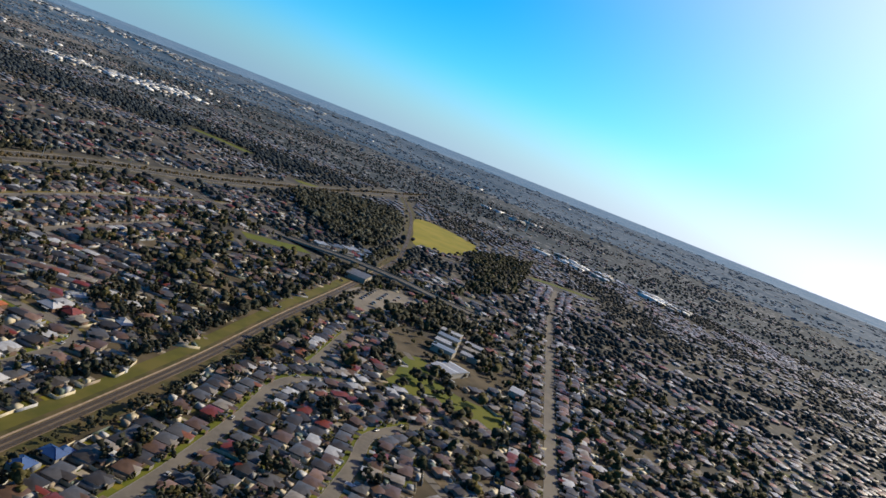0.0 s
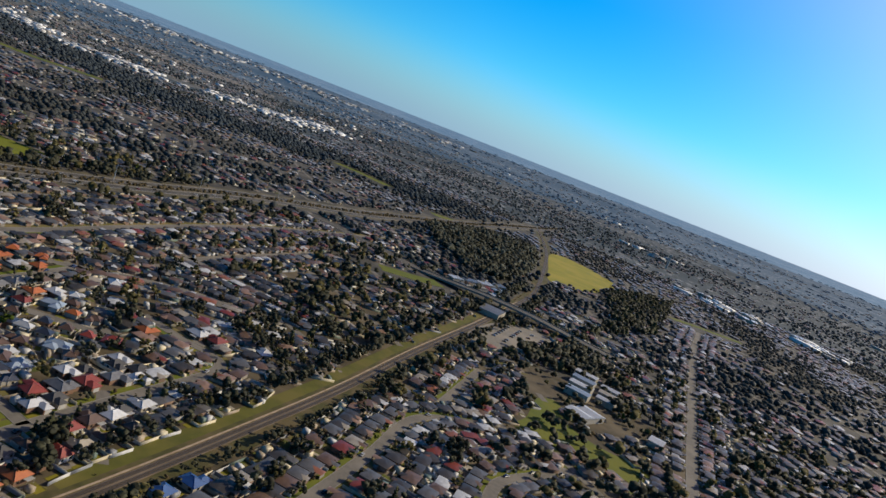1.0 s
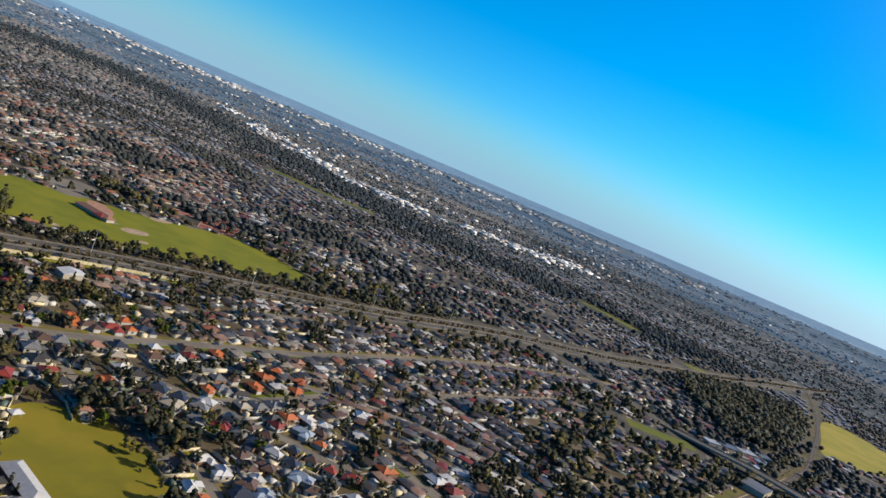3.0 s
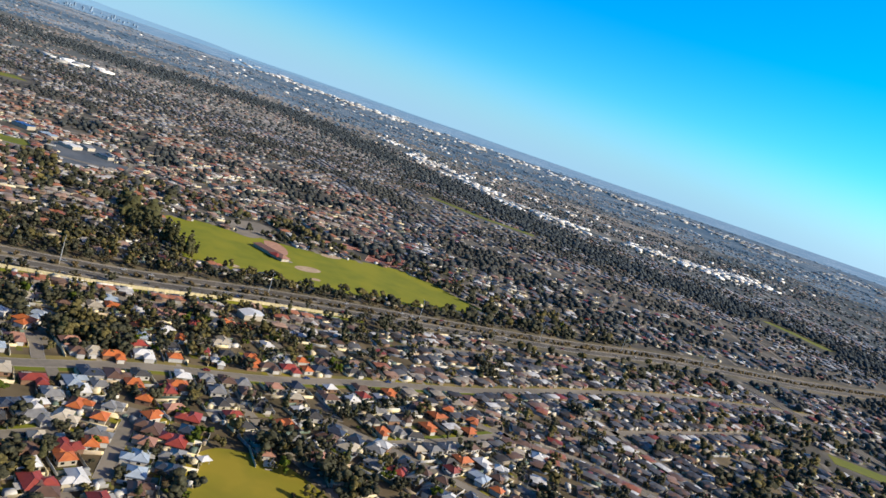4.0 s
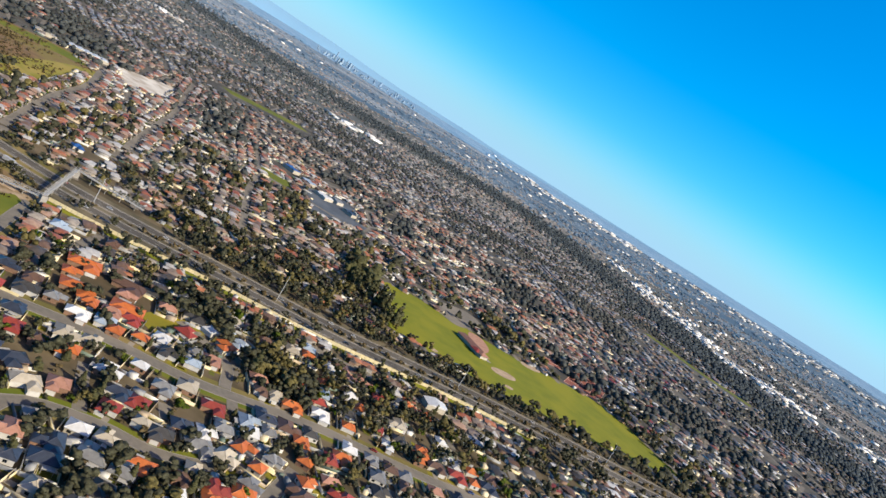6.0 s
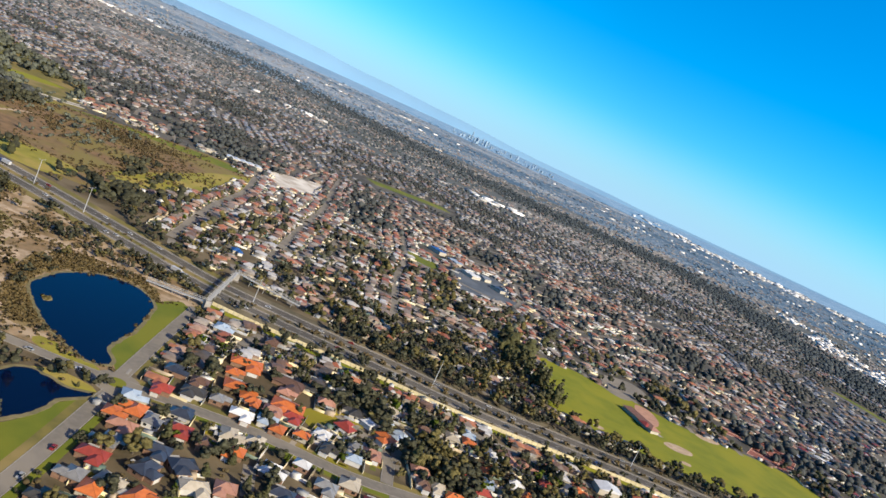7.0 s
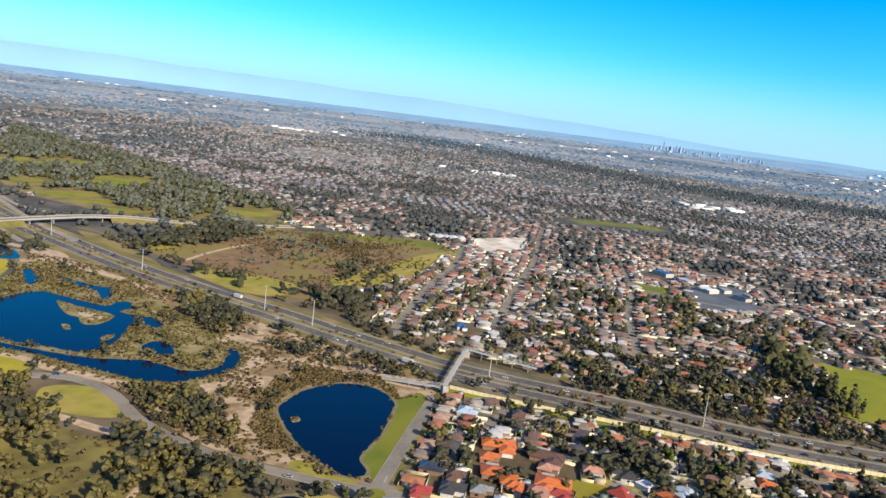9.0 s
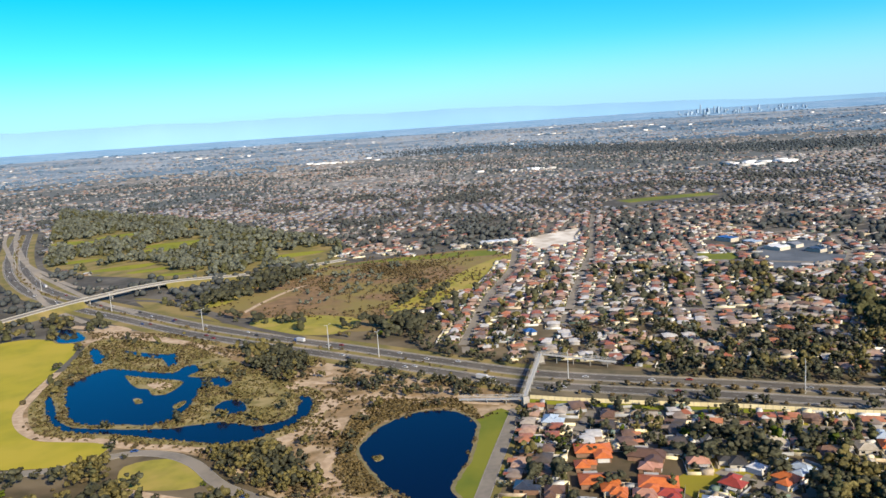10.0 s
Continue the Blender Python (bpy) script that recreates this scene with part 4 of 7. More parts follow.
def along(line, half_l, half_r, zlow, ztop, name, material, parent):
    l, r, n = offset_line(line, half_l), offset_line(line, half_r), len(line)
    v = np.concatenate([np.column_stack([l, zlow]), np.column_stack([l, ztop]), np.column_stack([r, ztop]), np.column_stack([r, zlow])])
    f = [(((k + 1) % 4) * n + i + 1, ((k + 1) % 4) * n + i, k * n + i, k * n + i + 1) for k in range(4) for i in range(n - 1)]
    f += [(0, n, 2 * n, 3 * n), (4 * n - 1, 3 * n - 1, 2 * n - 1, n - 1)]
    return mesh_object(name, v, f, material, parent)


along(over_line, 6.5, -6.5, cz - 1.1, cz, "deck", M_CONCRETE, ov_root)
along(over_line, 5.6, -5.6, cz + 0.01, cz + 0.06, "roadway", M_ROAD, ov_root)
along(over_line, 6.5, 6.2, cz, cz + 1.0, "parapet", M_CONCRETE, ov_root)
along(over_line, -6.2, -6.5, cz, cz + 1.0, "parapet", M_CONCRETE, ov_root)
k0 = int(len(over_line) * 0.52)
for dk in (-5, -2, 2, 5):
    p, q = over_line[k0 + dk], over_line[k0 + dk + 1]
    bm = bmesh.new()
    add_box(bm, p[0], p[1], 0, 1.0, 8.0, cz[k0 + dk] - 1.05, math.atan2(q[1] - p[1], q[0] - p[0]), 0.1)
    part("pier", bm, M_CONCRETE, ov_root)
for sl, sgn in ((slice(0, k0 - 5), 1), (slice(k0 + 6, len(over_line)), 1)):
    ln, zz = over_line[sl], cz[sl]
    l1, r1, l2, r2, n = offset_line(ln, 6.4), offset_line(ln, -6.4), offset_line(ln, 18), offset_line(ln, -18), len(ln)
    v = np.concatenate([np.column_stack([l2, zz * 0]), np.column_stack([l1, zz - 0.15]), np.column_stack([r1, zz - 0.15]), np.column_stack([r2, zz * 0])])
    f = [(k * n + i + 1, k * n + i, (k + 1) * n + i, (k + 1) * n + i + 1) for k in range(3) for i in range(n - 1)]
    mesh_object("embankment", v, f, M_VERGE, ov_root)

# ---- highway, carried over the railway on a long bridge ----
hw_root = tagged(new("highway"), "grey main highway on a long concrete railway bridge", "bridge", kind="structure")
hs = np.concatenate([[0], np.cumsum(np.hypot(*np.diff(hwy_line, axis=0).T))])
k1 = int(np.argmin(np.hypot(*(hwy_line - np.array((853, -112))).T)))
hz = np.interp(np.abs(hs - hs[k1]), [0, 35, 130, 5000], [7.6, 7.2, 0.45, 0.45])
along(hwy_line, 10.5, -10.5, np.maximum(hz - 1.2, -0.2), hz, "deck", M_CONCRETE, hw_root)
along(hwy_line, 9.6, 0.7, hz + 0.01, hz + 0.07, "carriageway", M_ASPHALT, hw_root)
along(hwy_line, -0.7, -9.6, hz + 0.01, hz + 0.07, "carriageway", M_ASPHALT, hw_root)
near_k = slice(max(k1 - 13, 0), k1 + 14)
along(hwy_line[near_k], 10.5, 10.2, hz[near_k], hz[near_k] + 1.0, "parapet", M_CONCRETE, hw_root)
along(hwy_line[near_k], -10.2, -10.5, hz[near_k], hz[near_k] + 1.0, "parapet", M_CONCRETE, hw_root)
for dk in (-3, -1, 2, 4):
    p, q = hwy_line[k1 + dk], hwy_line[k1 + dk + 1]
    bm = bmesh.new()
    add_box(bm, p[0], p[1], 0, 1.1, 15.0, hz[k1 + dk] - 1.15, math.atan2(q[1] - p[1], q[0] - p[0]), 0.1)
    part("pier", bm, M_CONCRETE, hw_root)

# ---- where nothing may stand ----
X0, Y0, CELL = -1350.0, -950.0, 3.0
NX, NY = 1220, 1080
road_cells, house_cells, keep_clear, tree_clear, low_trees = (np.zeros((NX, NY), bool) for _ in range(5))


def cell(x, y):
    return int((x - X0) / CELL), int((y - Y0) / CELL)


def stamp(grid, x, y, r):
    i, j = cell(x, y)
    k = int(math.ceil(r / CELL))
    if 0 <= i < NX and 0 <= j < NY:
        a, b = np.ogrid[max(i - k, 0):min(i + k + 1, NX), max(j - k, 0):min(j + k + 1, NY)]
        grid[max(i - k, 0):min(i + k + 1, NX), max(j - k, 0):min(j + k + 1, NY)] |= (a - i) ** 2 + (b - j) ** 2 <= (r / CELL) ** 2


def stamp_line(grid, line, r):
    for p, q in zip(line[:-1], line[1:]):
        n = max(1, int(np.linalg.norm(q - p) / 3))
        for i in range(n):
            s = p + (q - p) * i / n
            stamp(grid, s[0], s[1], r)


def free(grid, x, y):
    i, j = cell(x, y)
    return not (0 <= i < NX and 0 <= j < NY) or not grid[i, j]


all_roads = [(12, coll_line), (25, hwy_line), (7.5, ramp), (8, over_line)] + [(w, ln) for w, ln in street_lines]
for w, ln in all_roads:
    stamp_line(road_cells, ln, w / 2 + 1.5)
stamp_line(tree_clear, coll_line, 10)
wall_side = offset_line(free_line, -32)
stamp_line(tree_clear, wall_side[(wall_side[:, 0] > 40) & (wall_side[:, 0] < 420)], 7)
for p, q in (((45, 459), (66, 543)), ((66, 543), (138, 502)), ((45, 459), (-8, 462)), ((60, 530), (128, 494)), ((0, 452), (40, 450))):
    stamp_line(tree_clear, np.array([p, q], float), 8)
stamp_line(low_trees, offset_line(coll_line, -12), 20)
for w, ln in street_lines:
    stamp_line(low_trees, ln, 11)
stamp_line(low_trees, rail_line, 12)
stamp_line(low_trees, free_line, 17)
for off in (11.0, -11.0):
    stamp_line(road_cells, offset_line(free_line, off), 7.6)
stamp_line(road_cells, rail_line, 7.0)
stamp_line(keep_clear, free_line, 36)
stamp_line(keep_clear, rail_line, 18)
stamp_line(tree_clear, offset_line(rail_line, 12.5)[24:86], 5)
stamp_line(keep_clear, hwy_line, 16)
cells_xy = np.stack(np.meshgrid(X0 + (np.arange(NX) + 0.5) * CELL, Y0 + (np.arange(NY) + 0.5) * CELL, indexing="ij"), -1).reshape(-1, 2)
for ring in [POND, SMALL_POND, LAKE, CHANNEL, POOL] + UPPER_PONDS:
    road_cells |= inside(cells_xy, ring).reshape(NX, NY)
for ring in (PARK_OVAL, CORNER_LAWN, CLUB_PARK, SPORTS, POND_LAWN, POND_LAWN_S, SMALL_LAWN, WEST_FIELD, HEATH, WETLAND, WOODS_S, GOLF, COURT_AREA, EAST_FIELD, EAST_PARK, CAR_PARK, SCHOOL_YARD, SCHOOL_LAWN, WOODS_E, PATH_LAWN, BARE_LOT):
    keep_clear |= inside(cells_xy, ring).reshape(NX, NY)
for w, pts in LINEAR_GREENS:
    for back in (1.0, 0.975):
        stamp_line(keep_clear, smooth_line(pts, 15) * back, w * 1.2 + 4)
for ring in (SCHOOL_YARD, SCHOOL_LAWN, BARE_LOT):
    tree_clear |= inside(cells_xy, ring).reshape(NX, NY) | inside(cells_xy + np.array((0, 22)), ring).reshape(NX, NY)
creek_line = smooth_line(CREEK, 40)
EXTRA_CLEAR = [(70, 366, 22), (98, 358, 20), (324, 355, 19), (466, 554, 40), (614, -223, 68), (367, 983, 30), (413, 864, 40)]
stamp(tree_clear, 66, 608, 20)
for x, y, r in EXTRA_CLEAR[:2]:
    stamp(tree_clear, x, y, 17)
for x, y, r in EXTRA_CLEAR:
    stamp(house_cells, x, y, r)

# ---- houses ----
SHAPES = [(11.5, 8, 6, 5, 2.4), (10, 8.5, 5, 4.5, -2.2), (13, 7.5, 5.5, 5, 3), (9.5, 8, 0, 0, 0), (12.5, 8.5, 6.5, 4.5, -2), (9, 7.5, 5, 4, 1.6)]  # width, depth, wing width, wing depth, wing offset


def hip(cx, cy, w, d, z, over=0.55, pitch=0.44):
    """Vertices and faces of a hipped roof with its eaves and boarded underside."""
    a, b = w / 2 + over, d / 2 + over
    h = pitch * min(a, b)
    if a >= b:
        ridge = [(cx - a + b, cy, z + h), (cx + a - b, cy, z + h)]
    else:
        ridge = [(cx, cy - b + a, z + h), (cx, cy + b - a, z + h)]
    v = [(cx - a, cy - b, z), (cx + a, cy - b, z), (cx + a, cy + b, z), (cx - a, cy + b, z)]
    v = [(x, y, q - 0.2) for x, y, q in v] + v + ridge
    f = [(3, 2, 1, 0)] + [(i, (i + 1) % 4, 4 + (i + 1) % 4, 4 + i) for i in range(4)]
    if a >= b:
        f += [(4, 5, 9, 8), (6, 7, 8, 9), (5, 6, 9), (7, 4, 8)]
    else:
        f += [(5, 6, 9, 8), (7, 4, 8, 9), (4, 5, 8), (6, 7, 9)]
    return v, f


def quick_mesh(name, v, f, material):
    me = bpy.data.meshes.new(name)
    me.from_pydata(v, [], f)
    me.materials.append(material)
    me.update()
    return me


house_meshes = []
for w, d, ww, wd, wo in SHAPES:
    bm = bmesh.new()
    add_box(bm, 0, 0, 0, w, d, 2.75)
    if ww:
        add_box(bm, wo, -d / 2 - wd / 2 + 0.02, 0, ww, wd, 2.74)
    wall = bpy.data.meshes.new("wall")
    bm.to_mesh(wall)
    bm.free()
    wall.materials.append(M_WALL["brick"])
    rv, rf = hip(0, 0, w, d, 2.95)
    if ww:
        wv, wf = hip(wo, -d / 2 - wd / 2 + 1.4, ww, wd + 2.8, 2.93)
        rf = rf + [tuple(i + len(rv) for i in f) for f in wf]
        rv = rv + wv
    roof = quick_mesh("roof", rv, rf, M_ROOF["grey"])
    bm = bmesh.new()
    a, b = w / 2 + 0.55, d / 2 + 0.55
    h = 0.44 * b
    add_rod(bm, (-a + b, 0, 2.95 + h), (a - b, 0, 2.95 + h), 0.14, 0.14, 5)
    for sx in (-1, 1):
        for sy in (-1, 1):
            add_rod(bm, (sx * (a - b), 0, 2.95 + h), (sx * a, sy * b, 2.96), 0.11, 0.11, 5)
    cap = bpy.data.meshes.new("ridge_cap")
    bm.to_mesh(cap)
    bm.free()
    cap.materials.append(M_ROOF["grey"])
    house_meshes.append((wall, roof, cap))
bm = bmesh.new()
add_box(bm, 0, 0, 0, 1.8, 0.08, 1.2, 0, 0.02)
window_mesh = bpy.data.meshes.new("window")
bm.to_mesh(window_mesh)
bm.free()
window_mesh.materials.append(M_GLASS)
bm = bmesh.new()
add_box(bm, 0, 0, 0, 4.2, 0.1, 2.2, 0, 0.03)
garage_mesh = bpy.data.meshes.new("garage_door")
bm.to_mesh(garage_mesh)
bm.free()
garage_mesh.materials.append(M_WALL["white"])
bm = bmesh.new()
add_box(bm, 0, 0, 2.3, 5, 3, 0.12, 0, 0.03)
for px in (-2.3, 2.3):
    add_box(bm, px, 1.3, 0, 0.12, 0.12, 2.3)
patio_mesh = bpy.data.meshes.new("patio_roof")
bm.to_mesh(patio_mesh)
bm.free()
patio_mesh.materials.append(M_CAGE)


def paint(ob, m):
    ob.material_slots[0].link = "OBJECT"
    ob.material_slots[0].material = m


def house(x, y, rot, shape, colour, wall="brick", size=1.0):
    w, d, ww, wd, wo = SHAPES[shape]
    wall_me, roof_me, cap_me = house_meshes[shape]
    root = new("house")
    root.matrix_basis = Matrix.Translation((x, y, 0.02)) @ Matrix.Rotation(rot, 4, "Z") @ Matrix.Diagonal((size, size, 1, 1))
    tagged(root, "single-storey %s house with hipped %s roof" % ({"brick": "red-brown brick", "render": "rendered", "white": "white-walled"}[wall], colour.replace("_", " ")), "house", "suburban houses")
    paint(shared("wall", wall_me, root), M_WALL[wall])
    r = shared("roof", roof_me, root)
    paint(r, M_ROOF[colour])
    paint(shared("ridge_cap", cap_me, r), M_ROOF[colour])
    if ww:
        shared("garage_door", garage_mesh, root, Matrix.Translation((wo, -d / 2 - wd, 0.05)))
    for px in (-w * 0.3, w * 0.28):
        shared("window", window_mesh, root, Matrix.Translation((px, d / 2, 0.9)))
    shared("window", window_mesh, root, Matrix.Translation((w / 2, 0, 0.9)) @ Matrix.Rotation(math.pi / 2, 4, "Z"))
    shared("window", window_mesh, root, Matrix.Translation((-w / 2, 0.5, 0.9)) @ Matrix.Rotation(math.pi / 2, 4, "Z"))
    if shape % 2 == 0:
        shared("patio_roof", patio_mesh, root, Matrix.Translation((-w * 0.18, d / 2 + 1.55, 0)))
    return root


NORTH_MIX = (["terracotta"] * 5 + ["red"] * 2 + ["salmon"] * 2 + ["white"] * 3 + ["grey"] * 4 + ["slate"] * 3 + ["charcoal"] * 3 + ["brown"] * 3 + ["cream"] * 2 + ["pale_blue"])
EAST_MIX = (["terracotta"] * 2 + ["red"] * 2 + ["salmon"] * 2 + ["white"] * 7 + ["grey"] * 2 + ["slate"] * 3 + ["charcoal"] * 8 + ["brown"] * 8 + ["cream"] + ["pale_blue"])
sites = []  # x, y, rot
EXACT = [(72, 384, -0.08, 2, "terracotta"), (68, 349, -0.08, 2, "terracotta"), (63, 366, 1.5, 5, "terracotta"), (98, 374, -0.35, 2, "brown"), (95, 342, -0.25, 4, "terracotta"),
         (94, 359, 1.2, 5, "salmon"), (67, 620, 0.3, 5, "blue")]
lanes = [ln for _, ln in street_lines] + [coll_line]
for colr, spots in ROOFED.items():
    for k, (x, y) in enumerate(spots):
        if any(math.hypot(x - e[0], y - e[1]) < 12.5 for e in EXACT):
            continue
        best = min((line_distance(np.array([(x, y)], float), ln) for ln in lanes), key=lambda q: q[0][0])
        EXACT.append((x, y, float(best[1][0]) + (math.pi / 2 if k % 3 == 1 else 0), (x * 7 + y) % 6, colr))
for x, y, rot, sh, colr in EXACT:
    stamp(house_cells, x, y, 10)
for w, ln in [(10.5, coll_line)] + street_lines:
    length = np.concatenate([[0], np.cumsum(np.hypot(*np.diff(ln, axis=0).T))])
    for side in (1, -1):
        for row, back in ((0, w / 2 + 8.5), (1, w / 2 + 23)):
            s = 7.0 + row * 4
            while s < length[-1] - 5:
                i = min(int(np.searchsorted(length, s)), len(ln) - 1)
                t = ln[min(i + 1, len(ln) - 1)] - ln[max(i - 1, 0)]
                t = t / np.linalg.norm(t)
                nrm = np.array([-t[1], t[0]]) * side
                p = ln[i] + nrm * (back + rng.uniform(-1.5, 1.5))
                if free(road_cells, *p) and free(road_cells, *(p + t * 5)) and free(road_cells, *(p - t * 5)) and free(road_cells, *(p - nrm * 4)) and not (p[0] < -1 and 80 < p[1] < 650) and free(keep_clear, *p) and free(house_cells, *p):
                    sites.append((p[0], p[1], math.atan2(t[1], t[0]) + (0 if side > 0 else math.pi) + rng.normal(0, 0.05)))
                    stamp(house_cells, p[0], p[1], 10.5 if p[1] > 0.55 * p[0] else 8.5)
                s += rng.uniform(12, 15) if p[1] > 0.55 * p[0] else rng.uniform(10.3, 12.5)

# the rest of the suburb: patches, each with its own run of parallel streets
ZN = 100
az_z, r_z = np.radians(rng.uniform(-60, 155, ZN)), np.sqrt(rng.uniform(0.005, 1, ZN)) * 4400
zone_xy = np.stack([r_z * np.sin(az_z), r_z * np.cos(az_z)], 1)
zone_rot = rng.uniform(0, math.pi / 2, ZN)
STRIP_A = smooth_line([(2201, 2237), (2090, 1700), (2020, 1318), (2150, 1130), (2300, 960), (2420, 830), (2600, 740)], 60)
STRIP_B = smooth_line([(2446, 3744), (2695, 3287), (2935, 3061), (3323, 2551), (3500, 2270), (3640, 1900), (3800, 1420), (3900, 950), (3980, 520)], 80)


def zone_of(p):
    return np.argmin(((p[:, None, :] - zone_xy[None]) ** 2).sum(-1), 1)


def in_view_side(p):
    az = np.degrees(np.arctan2(p[:, 0], p[:, 1]))
    r = np.hypot(p[:, 0], p[:, 1])
    return ((az > -50) & (az < 150)) | (r < 560)


def warp(p):
    """Bends straight rows into gentle curves."""
    x, y = p[:, 0], p[:, 1]
    return p + np.stack([16 * np.sin(y / 71 + x / 190) + 9 * np.sin(x / 43), 16 * np.sin(x / 83 - y / 160) + 9 * np.sin(y / 47)], 1)


def grove_noise(p, size):
    return np.array([noise.noise((x / size, y / size, 3.0)) + 0.6 * noise.noise((x / size * 3.7, y / size * 3.7, 6.0)) for x, y in p[:, :2]])


far_sites, street_quads = [], []
for k in range(ZN):
    c, s = math.cos(zone_rot[k]), math.sin(zone_rot[k])
    R2 = np.array([[c, -s], [s, c]])
    reach = 900
    vs = np.arange(-reach, reach, 46.0)
    us = np.arange(-reach, reach, 13.5)
    uu, vv = np.meshgrid(us, vs, indexing="ij")
    for off, flip in ((12, 0), (34, 1)):
        q = np.stack([uu.ravel(), vv.ravel() + off], 1) + rng.normal(0, 1.2, (uu.size, 2)) * np.array([2.4, 2.2])
        q = q[rng.random(len(q)) < 0.9]
        q = q[np.abs((q[:, 0] + 3000) % 190 - 95) > 7]
        p = warp(q @ R2.T + zone_xy[k])
        r = np.hypot(p[:, 0], p[:, 1])
        p = p[(zone_of(p) == k) & in_view_side(p) & (r < 2200) & (r > 60)]
        far_sites.append(np.column_stack([p, zone_rot[k] + math.pi * flip + rng.normal(0, 0.14, len(p)) + rng.choice([0, math.pi / 2], len(p), p=[0.7, 0.3])]))
    for v in vs:
        u = np.arange(-reach, reach, 12.0)
        p = warp(np.stack([u, np.full(len(u), v)], 1) @ R2.T + zone_xy[k])
        r = np.hypot(p[:, 0], p[:, 1])
        ok = (zone_of(p) == k) & in_view_side(p) & (r < 1900)
        for i in range(len(u) - 1):
            if ok[i] and ok[i + 1]:
                street_quads.append((p[i], p[i + 1]))
far_sites = np.concatenate(far_sites)
hwy_d, _ = line_distance(far_sites[:, :2], hwy_line)
fr_d, _ = line_distance(far_sites[:, :2], free_line)
ck_d, _ = line_distance(far_sites[:, :2], creek_line)
far_sites_r = np.hypot(far_sites[:, 0], far_sites[:, 1])
patch = np.array([noise.noise((x / 230.0, y / 230.0, 1.5)) for x, y in far_sites[:, :2]])
keep = (fr_d > 42) & (ck_d > 90) & (hwy_d > 24) & ((far_sites_r < 1000) | ((rng.random(len(far_sites)) < 0.86 + 0.6 * patch) & (grove_noise(far_sites, 170.0) < 0.3)))
for poly in (WOODS_E, GOLF, HEATH):
    keep &= ~inside(far_sites[:, :2], poly)
for x, y, rot in far_sites[keep]:
    if free(road_cells, x, y) and free(keep_clear, x, y) and free(house_cells, x, y) and not (x < -1 and 80 < y < 700) and not (x < -62 and 80 < y < 1060):
        sites.append((x, y, rot))
        stamp(house_cells, x, y, 8.5)
sv, sq = [], []
for p, q in street_quads:
    m = (p + q) / 2
    if free(road_cells, *m) and free(keep_clear, *m) and free(house_cells, *m) and not (m[0] < 8 and 60 < m[1] < 1060):
        d = (q - p) / np.linalg.norm(q - p)
        s = np.array([-d[1], d[0]]) * 3.2
        b = len(sv)
        e = d * 0.5
        sv += [(*(p - s - e), 0.12), (*(q - s + e), 0.12), (*(q + s + e), 0.12), (*(p + s - e), 0.12)]
        sq.append((b, b + 1, b + 2, b + 3))
tagged(big_mesh("side_streets", sv, quads=sq, mats=[M_ROAD]), "pale grey asphalt side streets between house rows", "road", kind="structure")

sites = np.array(sites)
stretch = np.hypot(sites[:, 0] - 165, (sites[:, 1] - 190) * 1.0)
order = np.argsort(stretch)
near_n = 290
for x, y, rot, sh, colr in EXACT:
    house(x, y, rot, sh, colr, "render" if colr in ("pale_blue", "blue") else "brick", 1.4 if sh in (2, 4) and 320 < y < 410 and colr in ("terracotta", "brown") else 0.92)
for i in order[:near_n]:
    x, y, rot = sites[i]
    mix = NORTH_MIX if (y > 130 and x < 310) else EAST_MIX
    house(x, y, rot, int(rng.integers(len(SHAPES))), mix[int(rng.integers(len(mix)))], ["brick", "render", "render", "white", "white"][int(rng.integers(5))], float(rng.uniform(0.8, 0.98)) * (1.0 if y > 0.55 * x else 0.84))
rest = sites[order[near_n:]]


